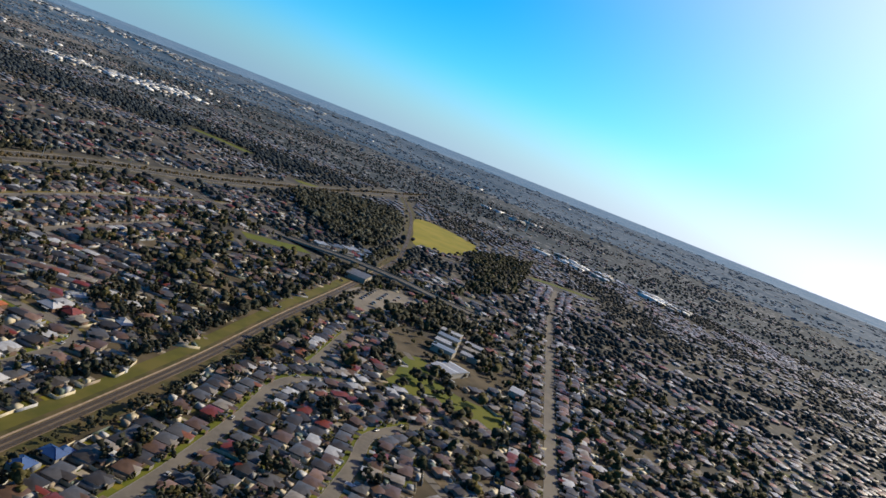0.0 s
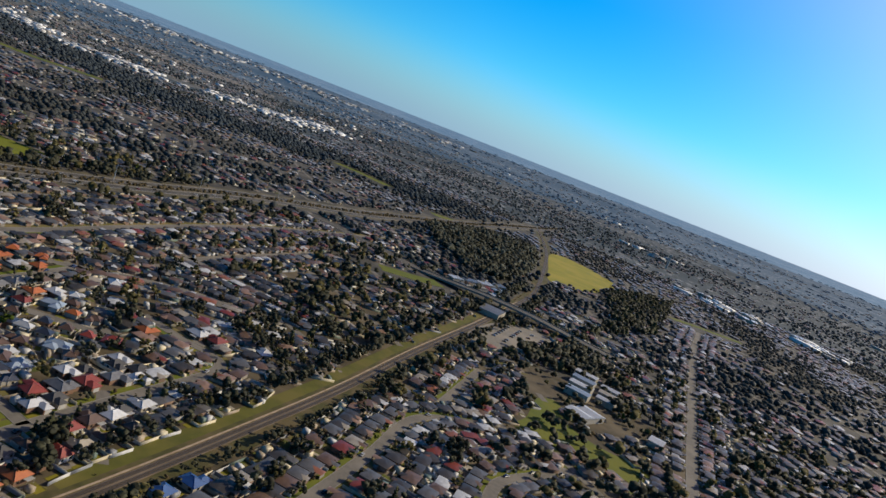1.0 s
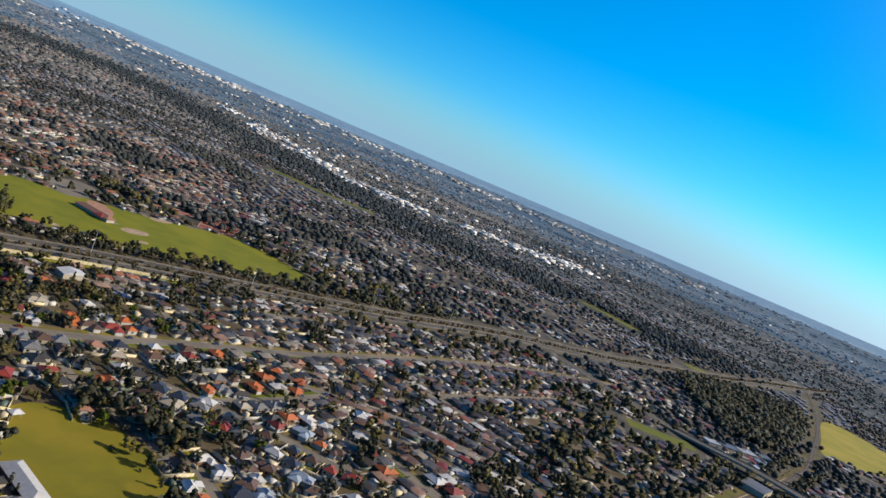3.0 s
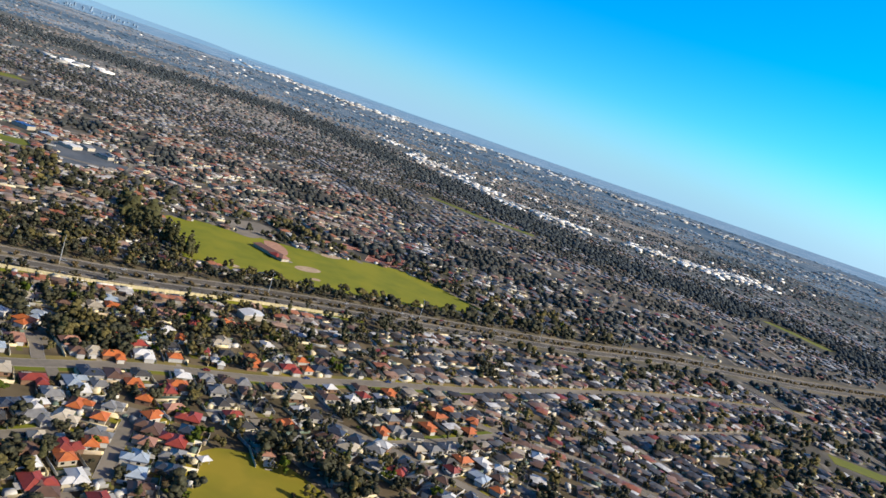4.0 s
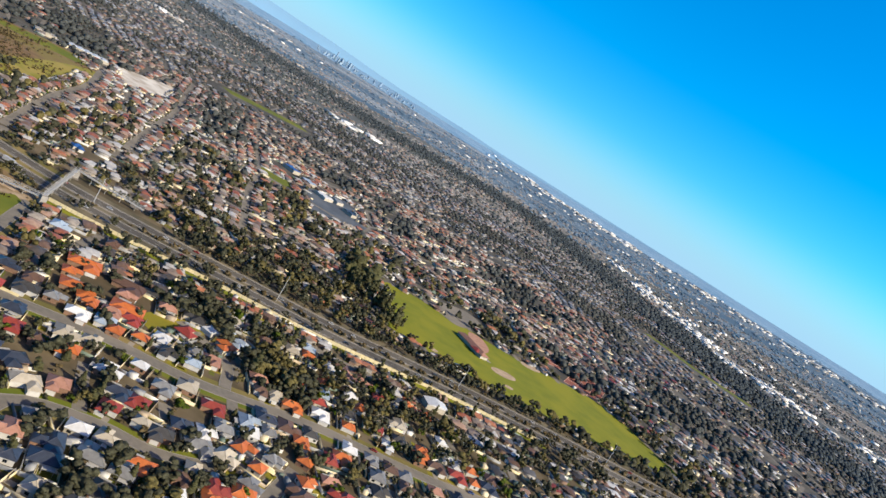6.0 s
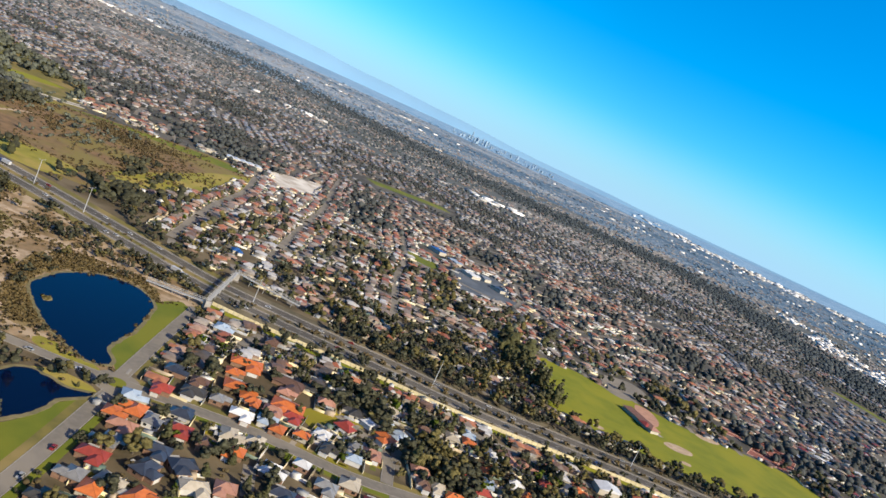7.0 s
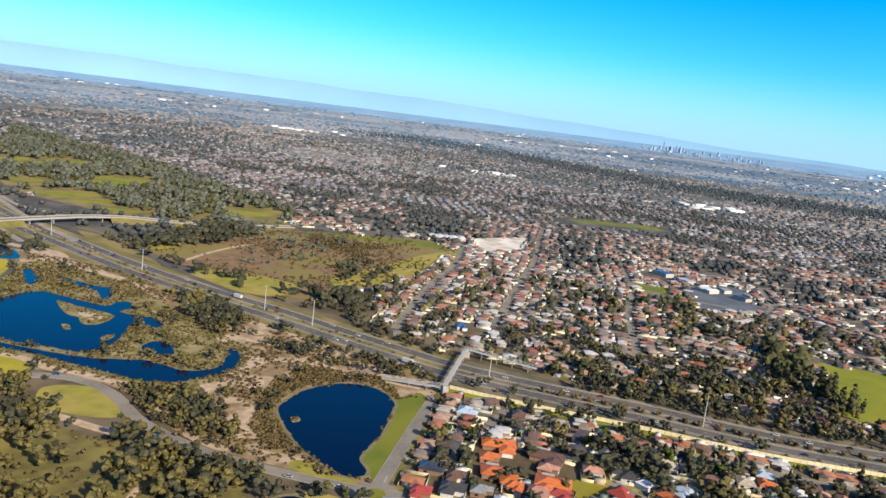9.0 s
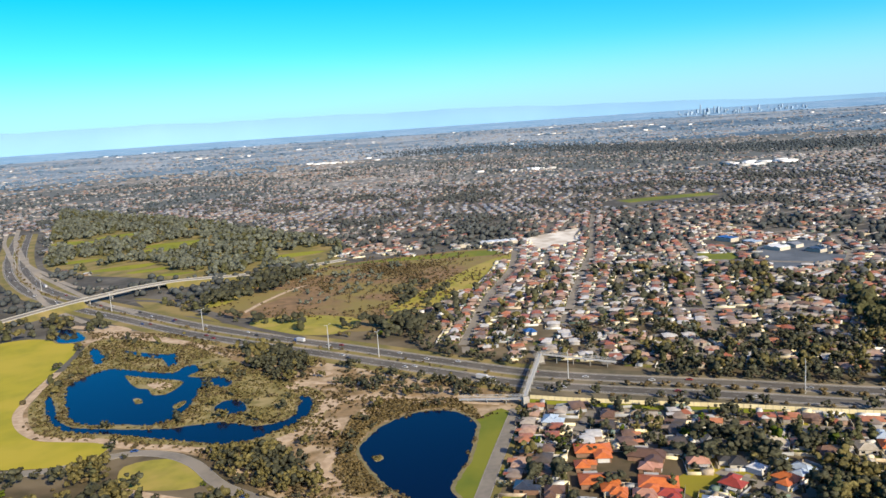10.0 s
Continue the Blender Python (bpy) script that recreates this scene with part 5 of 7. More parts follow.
def house_mass(name, s, label, wings=True, roofs_mat=None, grow=1.0):
    """Many small houses in one mesh: walls and a hipped roof each."""
    n = len(s)
    w, d = rng.uniform(8.5, 12.5, n) / 2 * grow, rng.uniform(6.4, 8.4, n) / 2 * grow
    c, sn = np.cos(s[:, 2]), np.sin(s[:, 2])
    hh = 0.42 * d
    loc = []
    for sx, sy in ((-1, -1), (1, -1), (1, 1), (-1, 1)):
        loc.append((sx * w, sy * d, np.zeros(n)))
    for sx, sy in ((-1, -1), (1, -1), (1, 1), (-1, 1)):
        loc.append((sx * w, sy * d, np.full(n, 2.9)))
    for sx, sy in ((-1, -1), (1, -1), (1, 1), (-1, 1)):
        loc.append((sx * (w + 0.55), sy * (d + 0.55), np.full(n, 2.8)))
    loc.append((-(w - d), np.zeros(n), 2.8 + hh))
    loc.append((w - d, np.zeros(n), 2.8 + hh))
    # a wing to the front
    ww, wl, wo = w * rng.uniform(0.35, 0.5, n), d + rng.uniform(2, 5, n), w * rng.uniform(-0.45, 0.45, n)
    for sx, y in ((-1, -1), (1, -1), (1, 0), (-1, 0)):
        loc.append((wo + sx * ww, y * wl, np.full(n, 2.78)))
    loc.append((wo, -wl + ww, 2.78 + 0.42 * ww))
    loc.append((wo, np.zeros(n), 2.78 + 0.42 * ww))
    for sx, y in ((-1, -1), (1, -1)):
        loc.append((wo + sx * ww * 0.93, y * (wl - 0.5), np.zeros(n)))
    for sx, y in ((-1, -1), (1, -1)):
        loc.append((wo + sx * ww * 0.93, y * (wl - 0.5), np.full(n, 2.75)))
    k = len(loc)
    v = np.stack([np.stack([lx * c - ly * sn + s[:, 0], lx * sn + ly * c + s[:, 1], lz], -1) for lx, ly, lz in loc], 1)
    v = fold(v)
    base = (np.arange(n) * k)[:, None]
    walls = np.array([(0, 1, 5, 4), (1, 2, 6, 5), (2, 3, 7, 6), (3, 0, 4, 7), (20, 21, 23, 22)])
    roofs = np.array([(8, 9, 13, 12), (10, 11, 12, 13), (14, 18, 19, 17), (15, 16, 19, 18)])
    tri = np.array([(9, 10, 13), (11, 8, 12), (14, 15, 18)])
    if not wings:
        walls, roofs, tri = walls[:4], roofs[:2], tri[:2]
    quads = np.concatenate([(base[:, None] + walls[None]).reshape(-1, 4), (base[:, None] + roofs[None]).reshape(-1, 4)])
    qi = np.concatenate([np.ones(n * len(walls)), np.zeros(n * len(roofs))])
    tris = (base[:, None] + tri[None]).reshape(-1, 3)
    return tagged(big_mesh(name, v.reshape(-1, 3), tris, quads, [roofs_mat or M_FAR_ROOF, M_FAR_WALL], np.zeros(len(tris)), qi), label, "houses", kind="stuff")


rest_r = np.hypot(rest[:, 0], rest[:, 1])
warm = np.degrees(np.arctan2(rest[:, 0], rest[:, 1])) < 48
for sel, m, tone in ((warm, M_WARM_ROOF, "salmon, cream and brown"), (~warm, M_FAR_ROOF, "grey, white and red")):
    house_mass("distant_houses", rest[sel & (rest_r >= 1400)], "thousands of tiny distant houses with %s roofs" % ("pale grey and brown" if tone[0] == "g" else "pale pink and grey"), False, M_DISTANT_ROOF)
    house_mass("suburb_houses", rest[sel & (rest_r < 1400)], "hundreds of small houses with %s roofs" % tone, True, m)

# suburbs beyond: streets of houses in patches between woods, thinner with distance
def far_points(lo, hi, count):
    az, d = np.radians(far_rng.uniform(-54, 152, count)), np.sqrt(far_rng.uniform(lo ** 2, hi ** 2, count))
    return np.stack([d * np.sin(az), d * np.cos(az)], 1)


def bare_of_houses(p):
    """On a wood belt or a strip of factories, in folded places."""
    q = fold(p)
    out = line_distance(q, creek_line)[0] < 95
    for strip, half in ((STRIP_A, 75), (STRIP_B, 120)):
        out |= line_distance(q, strip)[0] < half
    return out


far_rng = np.random.default_rng(23)
for lo, hi, count, grow, size in ((2200, 3500, 17000, 1.05, 210.0), (3500, 6000, 9500, 1.5, 420.0), (6000, 10500, 4500, 2.3, 800.0)):
    p = far_points(lo, hi, count)
    # houses stand in rows along the streets of their patch
    turn = np.array([3.0 * noise.noise((x / 900.0, y / 900.0, 4.0)) for x, y in p])
    row = p[:, 0] * -np.sin(turn) + p[:, 1] * np.cos(turn)
    gap = 23.0 * grow
    shift = np.round(row / gap) * gap + far_rng.normal(0, 1.5, count) - row
    p = p + np.stack([-np.sin(turn), np.cos(turn)], 1) * shift[:, None]
    dens = np.array([noise.noise((x / size, y / size, 8.0)) + 0.5 * noise.noise((x / size * 3, y / size * 3, 2.0)) for x, y in p])
    p, turn = p[dens > -0.12], turn[dens > -0.12]
    ok = ~bare_of_houses(p) & ((np.degrees(np.arctan2(p[:, 0], p[:, 1])) < 82) | (far_rng.random(len(p)) < 0.45))
    p, turn = p[ok], turn[ok]
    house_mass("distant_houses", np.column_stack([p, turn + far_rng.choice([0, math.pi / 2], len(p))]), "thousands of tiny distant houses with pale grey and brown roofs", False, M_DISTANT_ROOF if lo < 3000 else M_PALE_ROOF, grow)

# yards, drives, fences and sheds round the nearer houses
yard = sites[order[:4500]]
n = len(yard)
c, s = np.cos(yard[:, 2]), np.sin(yard[:, 2])


def on_lot(lx, ly, sx, sy, z, keep_share):
    """Flat quads beside each house, in its own axes."""
    sel = (rng.random(n) < 0.7) & keep_share if isinstance(keep_share, np.ndarray) else rng.random(n) < keep_share
    lx, ly, sx, sy = (np.broadcast_to(np.asarray(a, float), (n,))[sel] for a in (lx, ly, sx, sy))
    cc, ss, q = c[sel], s[sel], yard[sel]
    v = []
    for ax, ay in ((-1, -1), (1, -1), (1, 1), (-1, 1)):
        px, py = lx + ax * sx / 2, ly + ay * sy / 2
        v.append(np.stack([px * cc - py * ss + q[:, 0], px * ss + py * cc + q[:, 1], np.full(len(q), z)], -1))
    return np.stack(v, 1)


pads = np.concatenate([on_lot(rng.uniform(-3, 3, n), rng.uniform(6.5, 8, n), rng.uniform(8, 12.5, n), rng.uniform(5, 8, n), 0.075, 0.8),
                       on_lot(rng.uniform(-4, 4, n), rng.uniform(-10, -8, n), rng.uniform(7, 12, n), rng.uniform(4, 6.5, n), 0.085, 0.8),
                       on_lot(rng.uniform(-5, 5, n), rng.uniform(-10, -7, n), 3.2, 8, 0.095, 0.6)])
bits = [on_lot(rng.uniform(-7, 7, n), rng.uniform(-11, 12, n), rng.uniform(1.5, 4.5, n), rng.uniform(1.2, 4.0, n), 0.1 + 0.006 * k, np.arange(n) < 1100) for k in range(5)]
pads = np.concatenate([pads] + bits)
tagged(big_mesh("yards", pads.reshape(-1, 3), quads=np.arange(len(pads) * 4).reshape(-1, 4), mats=[M_YARD]), "small lawns, paving and bare soil of house yards", "yard", kind="stuff")


def box_mass(name, cx, cy, rot, sx, sy, h, mats, label, category, z=0.0, slope=0.0):
    m = len(cx)
    cc, ss = np.cos(rot), np.sin(rot)
    z0 = rise(cx, cy) + z
    v = []
    for top in (0, 1):
        for ax, ay in ((-1, -1), (1, -1), (1, 1), (-1, 1)):
            px, py = ax * sx / 2, ay * sy / 2
            v.append(np.stack([px * cc - py * ss + cx, px * ss + py * cc + cy, z0 + top * (h + ay * slope)], -1))
    v = np.stack(v, 1).reshape(-1, 3)
    fq = np.array([(4, 5, 6, 7), (0, 1, 5, 4), (1, 2, 6, 5), (2, 3, 7, 6), (3, 0, 4, 7)])
    quads = ((np.arange(m) * 8)[:, None, None] + fq[None]).reshape(-1, 4)
    return tagged(big_mesh(name, v, quads=quads, mats=mats), label, category, kind="stuff")


sel = (np.arange(n) < 900) & (rng.random(n) < 0.7)
lx, ly = rng.uniform(-7, 7, n)[sel], rng.uniform(-8, 11, n)[sel]
box_mass("yard_clutter", lx * c[sel] - ly * s[sel] + yard[sel, 0], lx * s[sel] + ly * c[sel] + yard[sel, 1], yard[sel, 2], rng.uniform(1.0, 3.2, sel.sum()), rng.uniform(1.0, 2.6, sel.sum()),
         rng.uniform(0.7, 2.2, sel.sum()), [M_SHED], "tanks, small sheds and clutter in yards", "yard clutter", slope=0.1)
sel = rng.random(n) < 0.75
lx, ly = rng.uniform(-5.5, 5.5, n)[sel], rng.uniform(6.5, 10, n)[sel]
box_mass("garden_sheds", lx * c[sel] - ly * s[sel] + yard[sel, 0], lx * s[sel] + ly * c[sel] + yard[sel, 1], yard[sel, 2], rng.uniform(2.5, 6, sel.sum()), rng.uniform(2.2, 4.5, sel.sum()),
         rng.uniform(2.0, 2.6, sel.sum()), [M_SHED], "small metal garden sheds and carports in back yards", "sheds", slope=0.15)
fx, fy, fr, fl = [], [], [], []
for lx, ly, dr, ln, most in ((6.6, 2, math.pi / 2, 18, n), (0, 11.0, 0, 13, n), (-6.7, 3, math.pi / 2, 15, 900), (0, -9.5, 0, 9, 700)):
    sel = (rng.random(n) < 0.7) & (np.arange(n) < most)
    fx.append(lx * c[sel] - ly * s[sel] + yard[sel, 0])
    fy.append(lx * s[sel] + ly * c[sel] + yard[sel, 1])
    fr.append(yard[sel, 2] + dr)
    fl.append(np.full(sel.sum(), ln))
fx, fy, fr, fl = (np.concatenate(a) for a in (fx, fy, fr, fl))
ok = np.array([free(road_cells, a, b) for a, b in zip(fx, fy)])
box_mass("yard_fences", fx[ok], fy[ok], fr[ok], fl[ok], np.full(ok.sum(), 0.12), np.full(ok.sum(), 1.8), [M_SHED], "grey and cream metal fences between yards", "fences")

# cream and white garden walls, front lawns and drives of the nearest lots
gx, gy, gr, gl = [], [], [], []
for lx, ly, dr, ln, part_of in ((-6.3, 1, math.pi / 2, 13, 0.5), (6.4, -3, math.pi / 2, 9, 0.4), (-2.5, -8.6, 0, 6, 0.35), (1.5, 10.4, 0, 11, 0.4)):
    sel = (rng.random(n) < part_of) & (np.arange(n) < 420)
    gx.append(lx * c[sel] - ly * s[sel] + yard[sel, 0])
    gy.append(lx * s[sel] + ly * c[sel] + yard[sel, 1])
    gr.append(yard[sel, 2] + dr)
    gl.append(np.full(sel.sum(), ln))
gx, gy, gr, gl = (np.concatenate(a) for a in (gx, gy, gr, gl))
ok = np.array([free(road_cells, a, b) for a, b in zip(gx, gy)]) & (gy > 90)
box_mass("garden_walls", gx[ok], gy[ok], gr[ok], gl[ok], np.full(ok.sum(), 0.25), np.full(ok.sum(), 1.7), [M_CREAM], "cream rendered garden walls between lots", "walls")
lawn = np.concatenate([on_lot(rng.choice([-4.2, 4.2], n), -6.6, rng.uniform(4, 6, n), rng.uniform(3.5, 5, n), 0.118, np.arange(n) < 420), on_lot(rng.uniform(-3, 3, n), 9.0, rng.uniform(4, 8, n), rng.uniform(3, 4.5, n), 0.124, np.arange(n) < 420)])
tagged(big_mesh("front_lawns", lawn.reshape(-1, 3), quads=np.arange(len(lawn) * 4).reshape(-1, 4), mats=[M_OVAL]), "small golden green front and back lawns", "lawn", kind="stuff")
drive = on_lot(rng.choice([-1.5, 1.5], n), -7.6, 3.0, 5.0, 0.13, np.arange(n) < 420)
tagged(big_mesh("driveways", drive.reshape(-1, 3), quads=np.arange(len(drive) * 4).reshape(-1, 4), mats=[M_SHOULDER]), "pale concrete and brick driveways", "driveway", kind="stuff")

# ---- factories far out ----
def along_strip(strip, half, count):
    i = far_rng.integers(len(strip) - 1, size=count)
    u = far_rng.random((count, 1))
    t = strip[i + 1] - strip[i]
    return strip[i] + t * u + far_rng.normal(0, half, (count, 2)), np.arctan2(t[:, 1], t[:, 0])


for strip, half, count, wide, deep, high in ((STRIP_A, 42, 950, (10, 36), (8, 18), (4, 6)), (STRIP_A + np.array((330, 60)), 150, 110, (10, 34), (8, 18), (3, 6)), (STRIP_B, 48, 1150, (12, 42), (7, 16), (4, 6)), (STRIP_B - np.array((420, 130)), 160, 120, (10, 36), (6, 14), (3, 6))):
    pts, way = along_strip(strip, half, count)
    clump = np.array([noise.noise((x / 170.0, y / 170.0, 12.0)) for x, y in pts]) > -0.16
    pts, way = pts[clump], way[clump]
    count = len(pts)
    box_mass("factory_roofs", pts[:, 0], pts[:, 1], way + far_rng.normal(0, 0.1, count), far_rng.uniform(*wide, count), far_rng.uniform(*deep, count), far_rng.uniform(*high, count), [M_INDUSTRY],
             "long pale metal factory and warehouse roofs", "factories")
spread = fold(far_points(2600, 14000, 600))
spread = spread[(np.array([noise.noise((x / 260.0, y / 260.0, 9.0)) for x, y in spread]) > 0.12) & (line_distance(spread, creek_line)[0] > 130)]
spots = np.concatenate([spread] + [np.array((x, y)) + far_rng.normal(0, 1, (k, 2)) * np.array((sx, sy)) for x, y, sx, sy, k in (
    (-431, 3212, 70, 14, 14), (324, 2513, 60, 16, 10), (-1038, 3723, 90, 20, 14), (562, 3862, 70, 20, 12), (899, 2201, 70, 40, 14), (944, 3923, 90, 20, 14), (2000, -600, 60, 60, 16), (1900, -830, 50, 50, 14), (2760, -500, 60, 60, 10))])
m = len(spots)
near_k = 180 / (180 - rise(spots[:, 0], spots[:, 1]))
box_mass("factory_roofs", spots[:, 0], spots[:, 1], far_rng.uniform(0, 3.1, m), far_rng.uniform(22, 60, m) / near_k ** 0.6, far_rng.uniform(14, 30, m) / near_k, far_rng.uniform(4, 8, m) / near_k, [M_INDUSTRY],
         "pale metal roofs of scattered large buildings", "factories")

# ---- trees ----
def crown_cards(r, lobes, cards, size, flat=0.75):
    """Leaf sprays as small quads over several uneven lobes: vertices in groups of four."""
    out = []
    for cx, cy, cz, lr in lobes:
        k = max(2, int(cards * lr * lr / sum(l[3] ** 2 for l in lobes)))
        d = r.normal(size=(k, 3))
        d /= np.linalg.norm(d, axis=1, keepdims=True)
        p = np.array([cx, cy, cz]) + d * lr * r.uniform(0.55, 1.08, (k, 1)) * np.array([1, 1, flat])
        nrm = d + r.normal(0, 0.55, (k, 3))
        nrm /= np.linalg.norm(nrm, axis=1, keepdims=True)
        t = np.cross(nrm, r.normal(size=(k, 3)))
        t /= np.linalg.norm(t, axis=1, keepdims=True)
        b = np.cross(nrm, t)
        sz = size * r.uniform(0.6, 1.3, (k, 1))
        quad = np.stack([p - t * sz - b * sz * 0.6, p + t * sz - b * sz * 0.8, p + t * sz * 0.8 + b * sz * 0.7, p - t * sz * 0.7 + b * sz], 1)
        soft = d * 0.8 + nrm * 0.45 + np.array([0, 0, 0.25])
        soft /= np.linalg.norm(soft, axis=1, keepdims=True)
        out.append(np.concatenate([quad, np.repeat(soft[:, None, :], 4, 1)], 2))
    return np.concatenate(out)


def lobes_of(r, kind):
    if kind == "pine":
        return [(r.normal(0, 0.4), r.normal(0, 0.4), 3 + i * 1.9, 2.6 - i * 0.42) for i in range(5)]
    if kind == "bush":
        return [(r.normal(0, 1.3), r.normal(0, 1.3), 1.2 + r.random(), 1.5) for _ in range(4)]
    return [(r.normal(0, 2.1), r.normal(0, 2.1), 5.2 + r.uniform(-1.8, 2.7), r.uniform(1.15, 2.2)) for _ in range(10)]


def trunk_bmesh(r, lobes, kind):
    bm = bmesh.new()
    top = max(l[2] for l in lobes)
    add_rod(bm, (0, 0, -0.1), (0.1, 0.05, top * 0.55), 0.32, 0.18, 7)
    for cx, cy, cz, lr in lobes:
        add_rod(bm, (0.1, 0.05, top * 0.4), (cx * 0.8, cy * 0.8, cz), 0.14, 0.05, 5)
    return bm


def unit_ball(level):
    ball = bmesh.new()
    bmesh.ops.create_icosphere(ball, subdivisions=level, radius=1.0)
    out = np.array([v.co[:] for v in ball.verts]), np.array([[v.index for v in f.verts] for f in ball.faces])
    ball.free()
    return out


ico_v, ico_f = unit_ball(1)
fine_v, fine_f = unit_ball(2)


def leafy(r, lobes, cards, size, fine=False, lift=0.25):
    """Uneven leafy clumps with loose sprays about them: vertices with their soft normals, and triangles."""
    bv, bf = (fine_v, fine_f) if fine else (ico_v, ico_f)
    verts, tris, n = [], [], 0
    for cx, cy, cz, lr in lobes:
        d = bv / np.linalg.norm(bv, axis=1, keepdims=True)
        lumpy = lr * 0.95 * (1 + r.normal(0, 0.22, (len(bv), 1)))
        p = np.array([cx, cy, cz]) + d * lumpy * np.array([1.05, 1.05, 0.82])
        soft = d + r.normal(0, 0.42, d.shape) + np.array([0, 0, lift])
        verts.append(np.concatenate([p, soft / np.linalg.norm(soft, axis=1, keepdims=True)], 1))
        tris.append(bf + n)
        n += len(bv)
    if cards:
        q = crown_cards(r, lobes, cards, size)
        k = np.arange(len(q))[:, None] * 4 + n
        verts.append(q.reshape(-1, 6))
        tris += [k + np.array([[0, 1, 2]]), k + np.array([[0, 2, 3]])]
    return np.concatenate(verts), np.concatenate(tris)


tree_rng = np.random.default_rng(5)
tree_kit = {}
for kind, count, cards, size in (("gum", 6, 190, 0.46), ("pine", 2, 190, 0.44), ("bush", 3, 110, 0.3)):
    tree_kit[kind] = []
    for _ in range(count):
        lobes = lobes_of(tree_rng, kind)
        v, t = leafy(tree_rng, lobes, cards, size, True)
        crown = quick_mesh("crown", v[:, :3].tolist(), t.tolist(), M_LEAF)
        crown.normals_split_custom_set_from_vertices(v[:, 3:])
        bm = trunk_bmesh(tree_rng, lobes, kind)
        trunk = bpy.data.meshes.new("trunk")
        bm.to_mesh(trunk)
        bm.free()
        trunk.materials.append(M_BARK)
        big = sorted(lobes, key=lambda q: -q[3])
        rough = leafy(tree_rng, [(x, y, z, q * 0.86) for x, y, z, q in (lobes if kind != "bush" else lobes[:3])], 26 if kind != "bush" else 3, size * 2.2)
        fine = leafy(tree_rng, [(x, y, z, q * 0.76) for x, y, z, q in lobes], 110 if kind != "bush" else 6, size * 1.75)
        sparse = leafy(tree_rng, [(x, y, z, q * 1.38) for x, y, z, q in big[:3 if kind != "bush" else 1]], 5 if kind != "bush" else 0, size * 3.6, lift=0.75)
        tree_kit[kind].append((crown, trunk, rough, sparse, fine))

LEAF = {"gum": M_LEAF, "pine": M_LEAF_DARK, "bush": M_SCRUBLEAF, "olive": M_LEAF_OLIVE, "lime": M_LEAF_LIME, "grove": M_GROVELEAF}
TREE_LABEL = {"gum": "spreading gum tree with grey-green uneven crown", "pine": "tall dark green pine tree", "olive": "broad olive-green woodland tree", "lime": "small bright lime-green tree", "grove": "grey-green gum tree of a wooded golf course"}


def tree(x, y, kind, size, turn):
    base = "gum" if kind in ("olive", "lime", "grove") else kind
    crown, trunk, _, _, _ = tree_kit[base][int(turn * 1000) % len(tree_kit[base])]
    root = new("tree")
    root.matrix_basis = Matrix.Translation((x, y, 0.0)) @ Matrix.Rotation(turn, 4, "Z") @ Matrix.Diagonal((size, size, size * (0.9 + 0.25 * math.sin(turn * 7)), 1))
    tagged(root, TREE_LABEL[kind], "tree", "trees of the suburb")
    shared("trunk", trunk, root)
    paint(shared("crown", crown, root), LEAF[kind])


plants = []  # x, y, kind, size


def scatter(poly, count, kinds, lo, hi):
    q = np.array(poly, float)
    count = int(count * 1.5)
    p = rng.uniform(q.min(0), q.max(0), (count * 4, 2))
    p = p[inside(p, poly)][:count]
    for x, y in p:
        if free(road_cells, x, y):
            plants.append((x, y, kinds[int(rng.integers(len(kinds)))], rng.uniform(lo, hi)))


def row_of(line, off, gap, kinds, lo, hi, spread=2.0):
    ln = offset_line(line, off)
    length = np.concatenate([[0], np.cumsum(np.hypot(*np.diff(ln, axis=0).T))])
    for s in np.arange(0, length[-1], gap):
        i = min(int(np.searchsorted(length, s)), len(ln) - 1)
        x, y = ln[i] + rng.normal(0, spread, 2)
        if free(road_cells, x, y):
            plants.append((x, y, kinds[int(rng.integers(len(kinds)))], rng.uniform(lo, hi)))


# woodland south of the west road, dense and olive
scatter(WOODS_S, 500, ["olive", "olive", "gum", "olive"], 0.8, 1.4)
scatter([(-146, 412), (-110, 414), (-86, 396), (-76, 362), (-102, 367), (-122, 384)], 36, ["olive", "gum", "bush"], 0.6, 1.0)
scatter([(-213, 412), (-193, 416), (-189, 400), (-209, 398)], 9, ["olive"], 0.7, 1.0)
scatter([(-98, 352), (-60, 338), (-48, 330), (-52, 310), (-80, 318)], 22, ["olive", "gum"], 0.7, 1.1)
# dense grove beyond the freeway, and gardens with tall trees behind it
scatter([(110, 505), (330, 442), (350, 500), (310, 545), (130, 560)], 62, ["gum", "gum", "olive", "bush"], 0.7, 1.2)
scatter([(120, 570), (330, 540), (420, 700), (420, 900), (180, 900)], 70, ["gum", "gum", "grove"], 0.6, 1.05)
# trees round the heath, the golf course, the sports ground
scatter([(-278, 864), (-251, 810), (-200, 864), (-161, 972), (-228, 986)], 70, ["gum"], 0.8, 1.2)
scatter([(-81, 756), (-27, 729), (14, 810), (-40, 864)], 24, ["gum", "bush"], 0.6, 1.0)
scatter([(-94, 675), (-40, 648), (-14, 675), (-54, 695)], 16, ["gum"], 0.8, 1.2)
scatter([(-219, 998), (-178, 1057), (-116, 955), (-40, 1008), (-62, 909), (-111, 781), (-151, 774)], 95, ["grove", "bush", "grove"], 0.35, 0.7)
scatter(GOLF, 1250, ["grove", "grove", "grove", "pine"], 0.8, 1.4)
scatter([(338, 497), (319, 567), (354, 656), (383, 643), (354, 567), (362, 497)], 46, ["pine"], 1.0, 1.7)
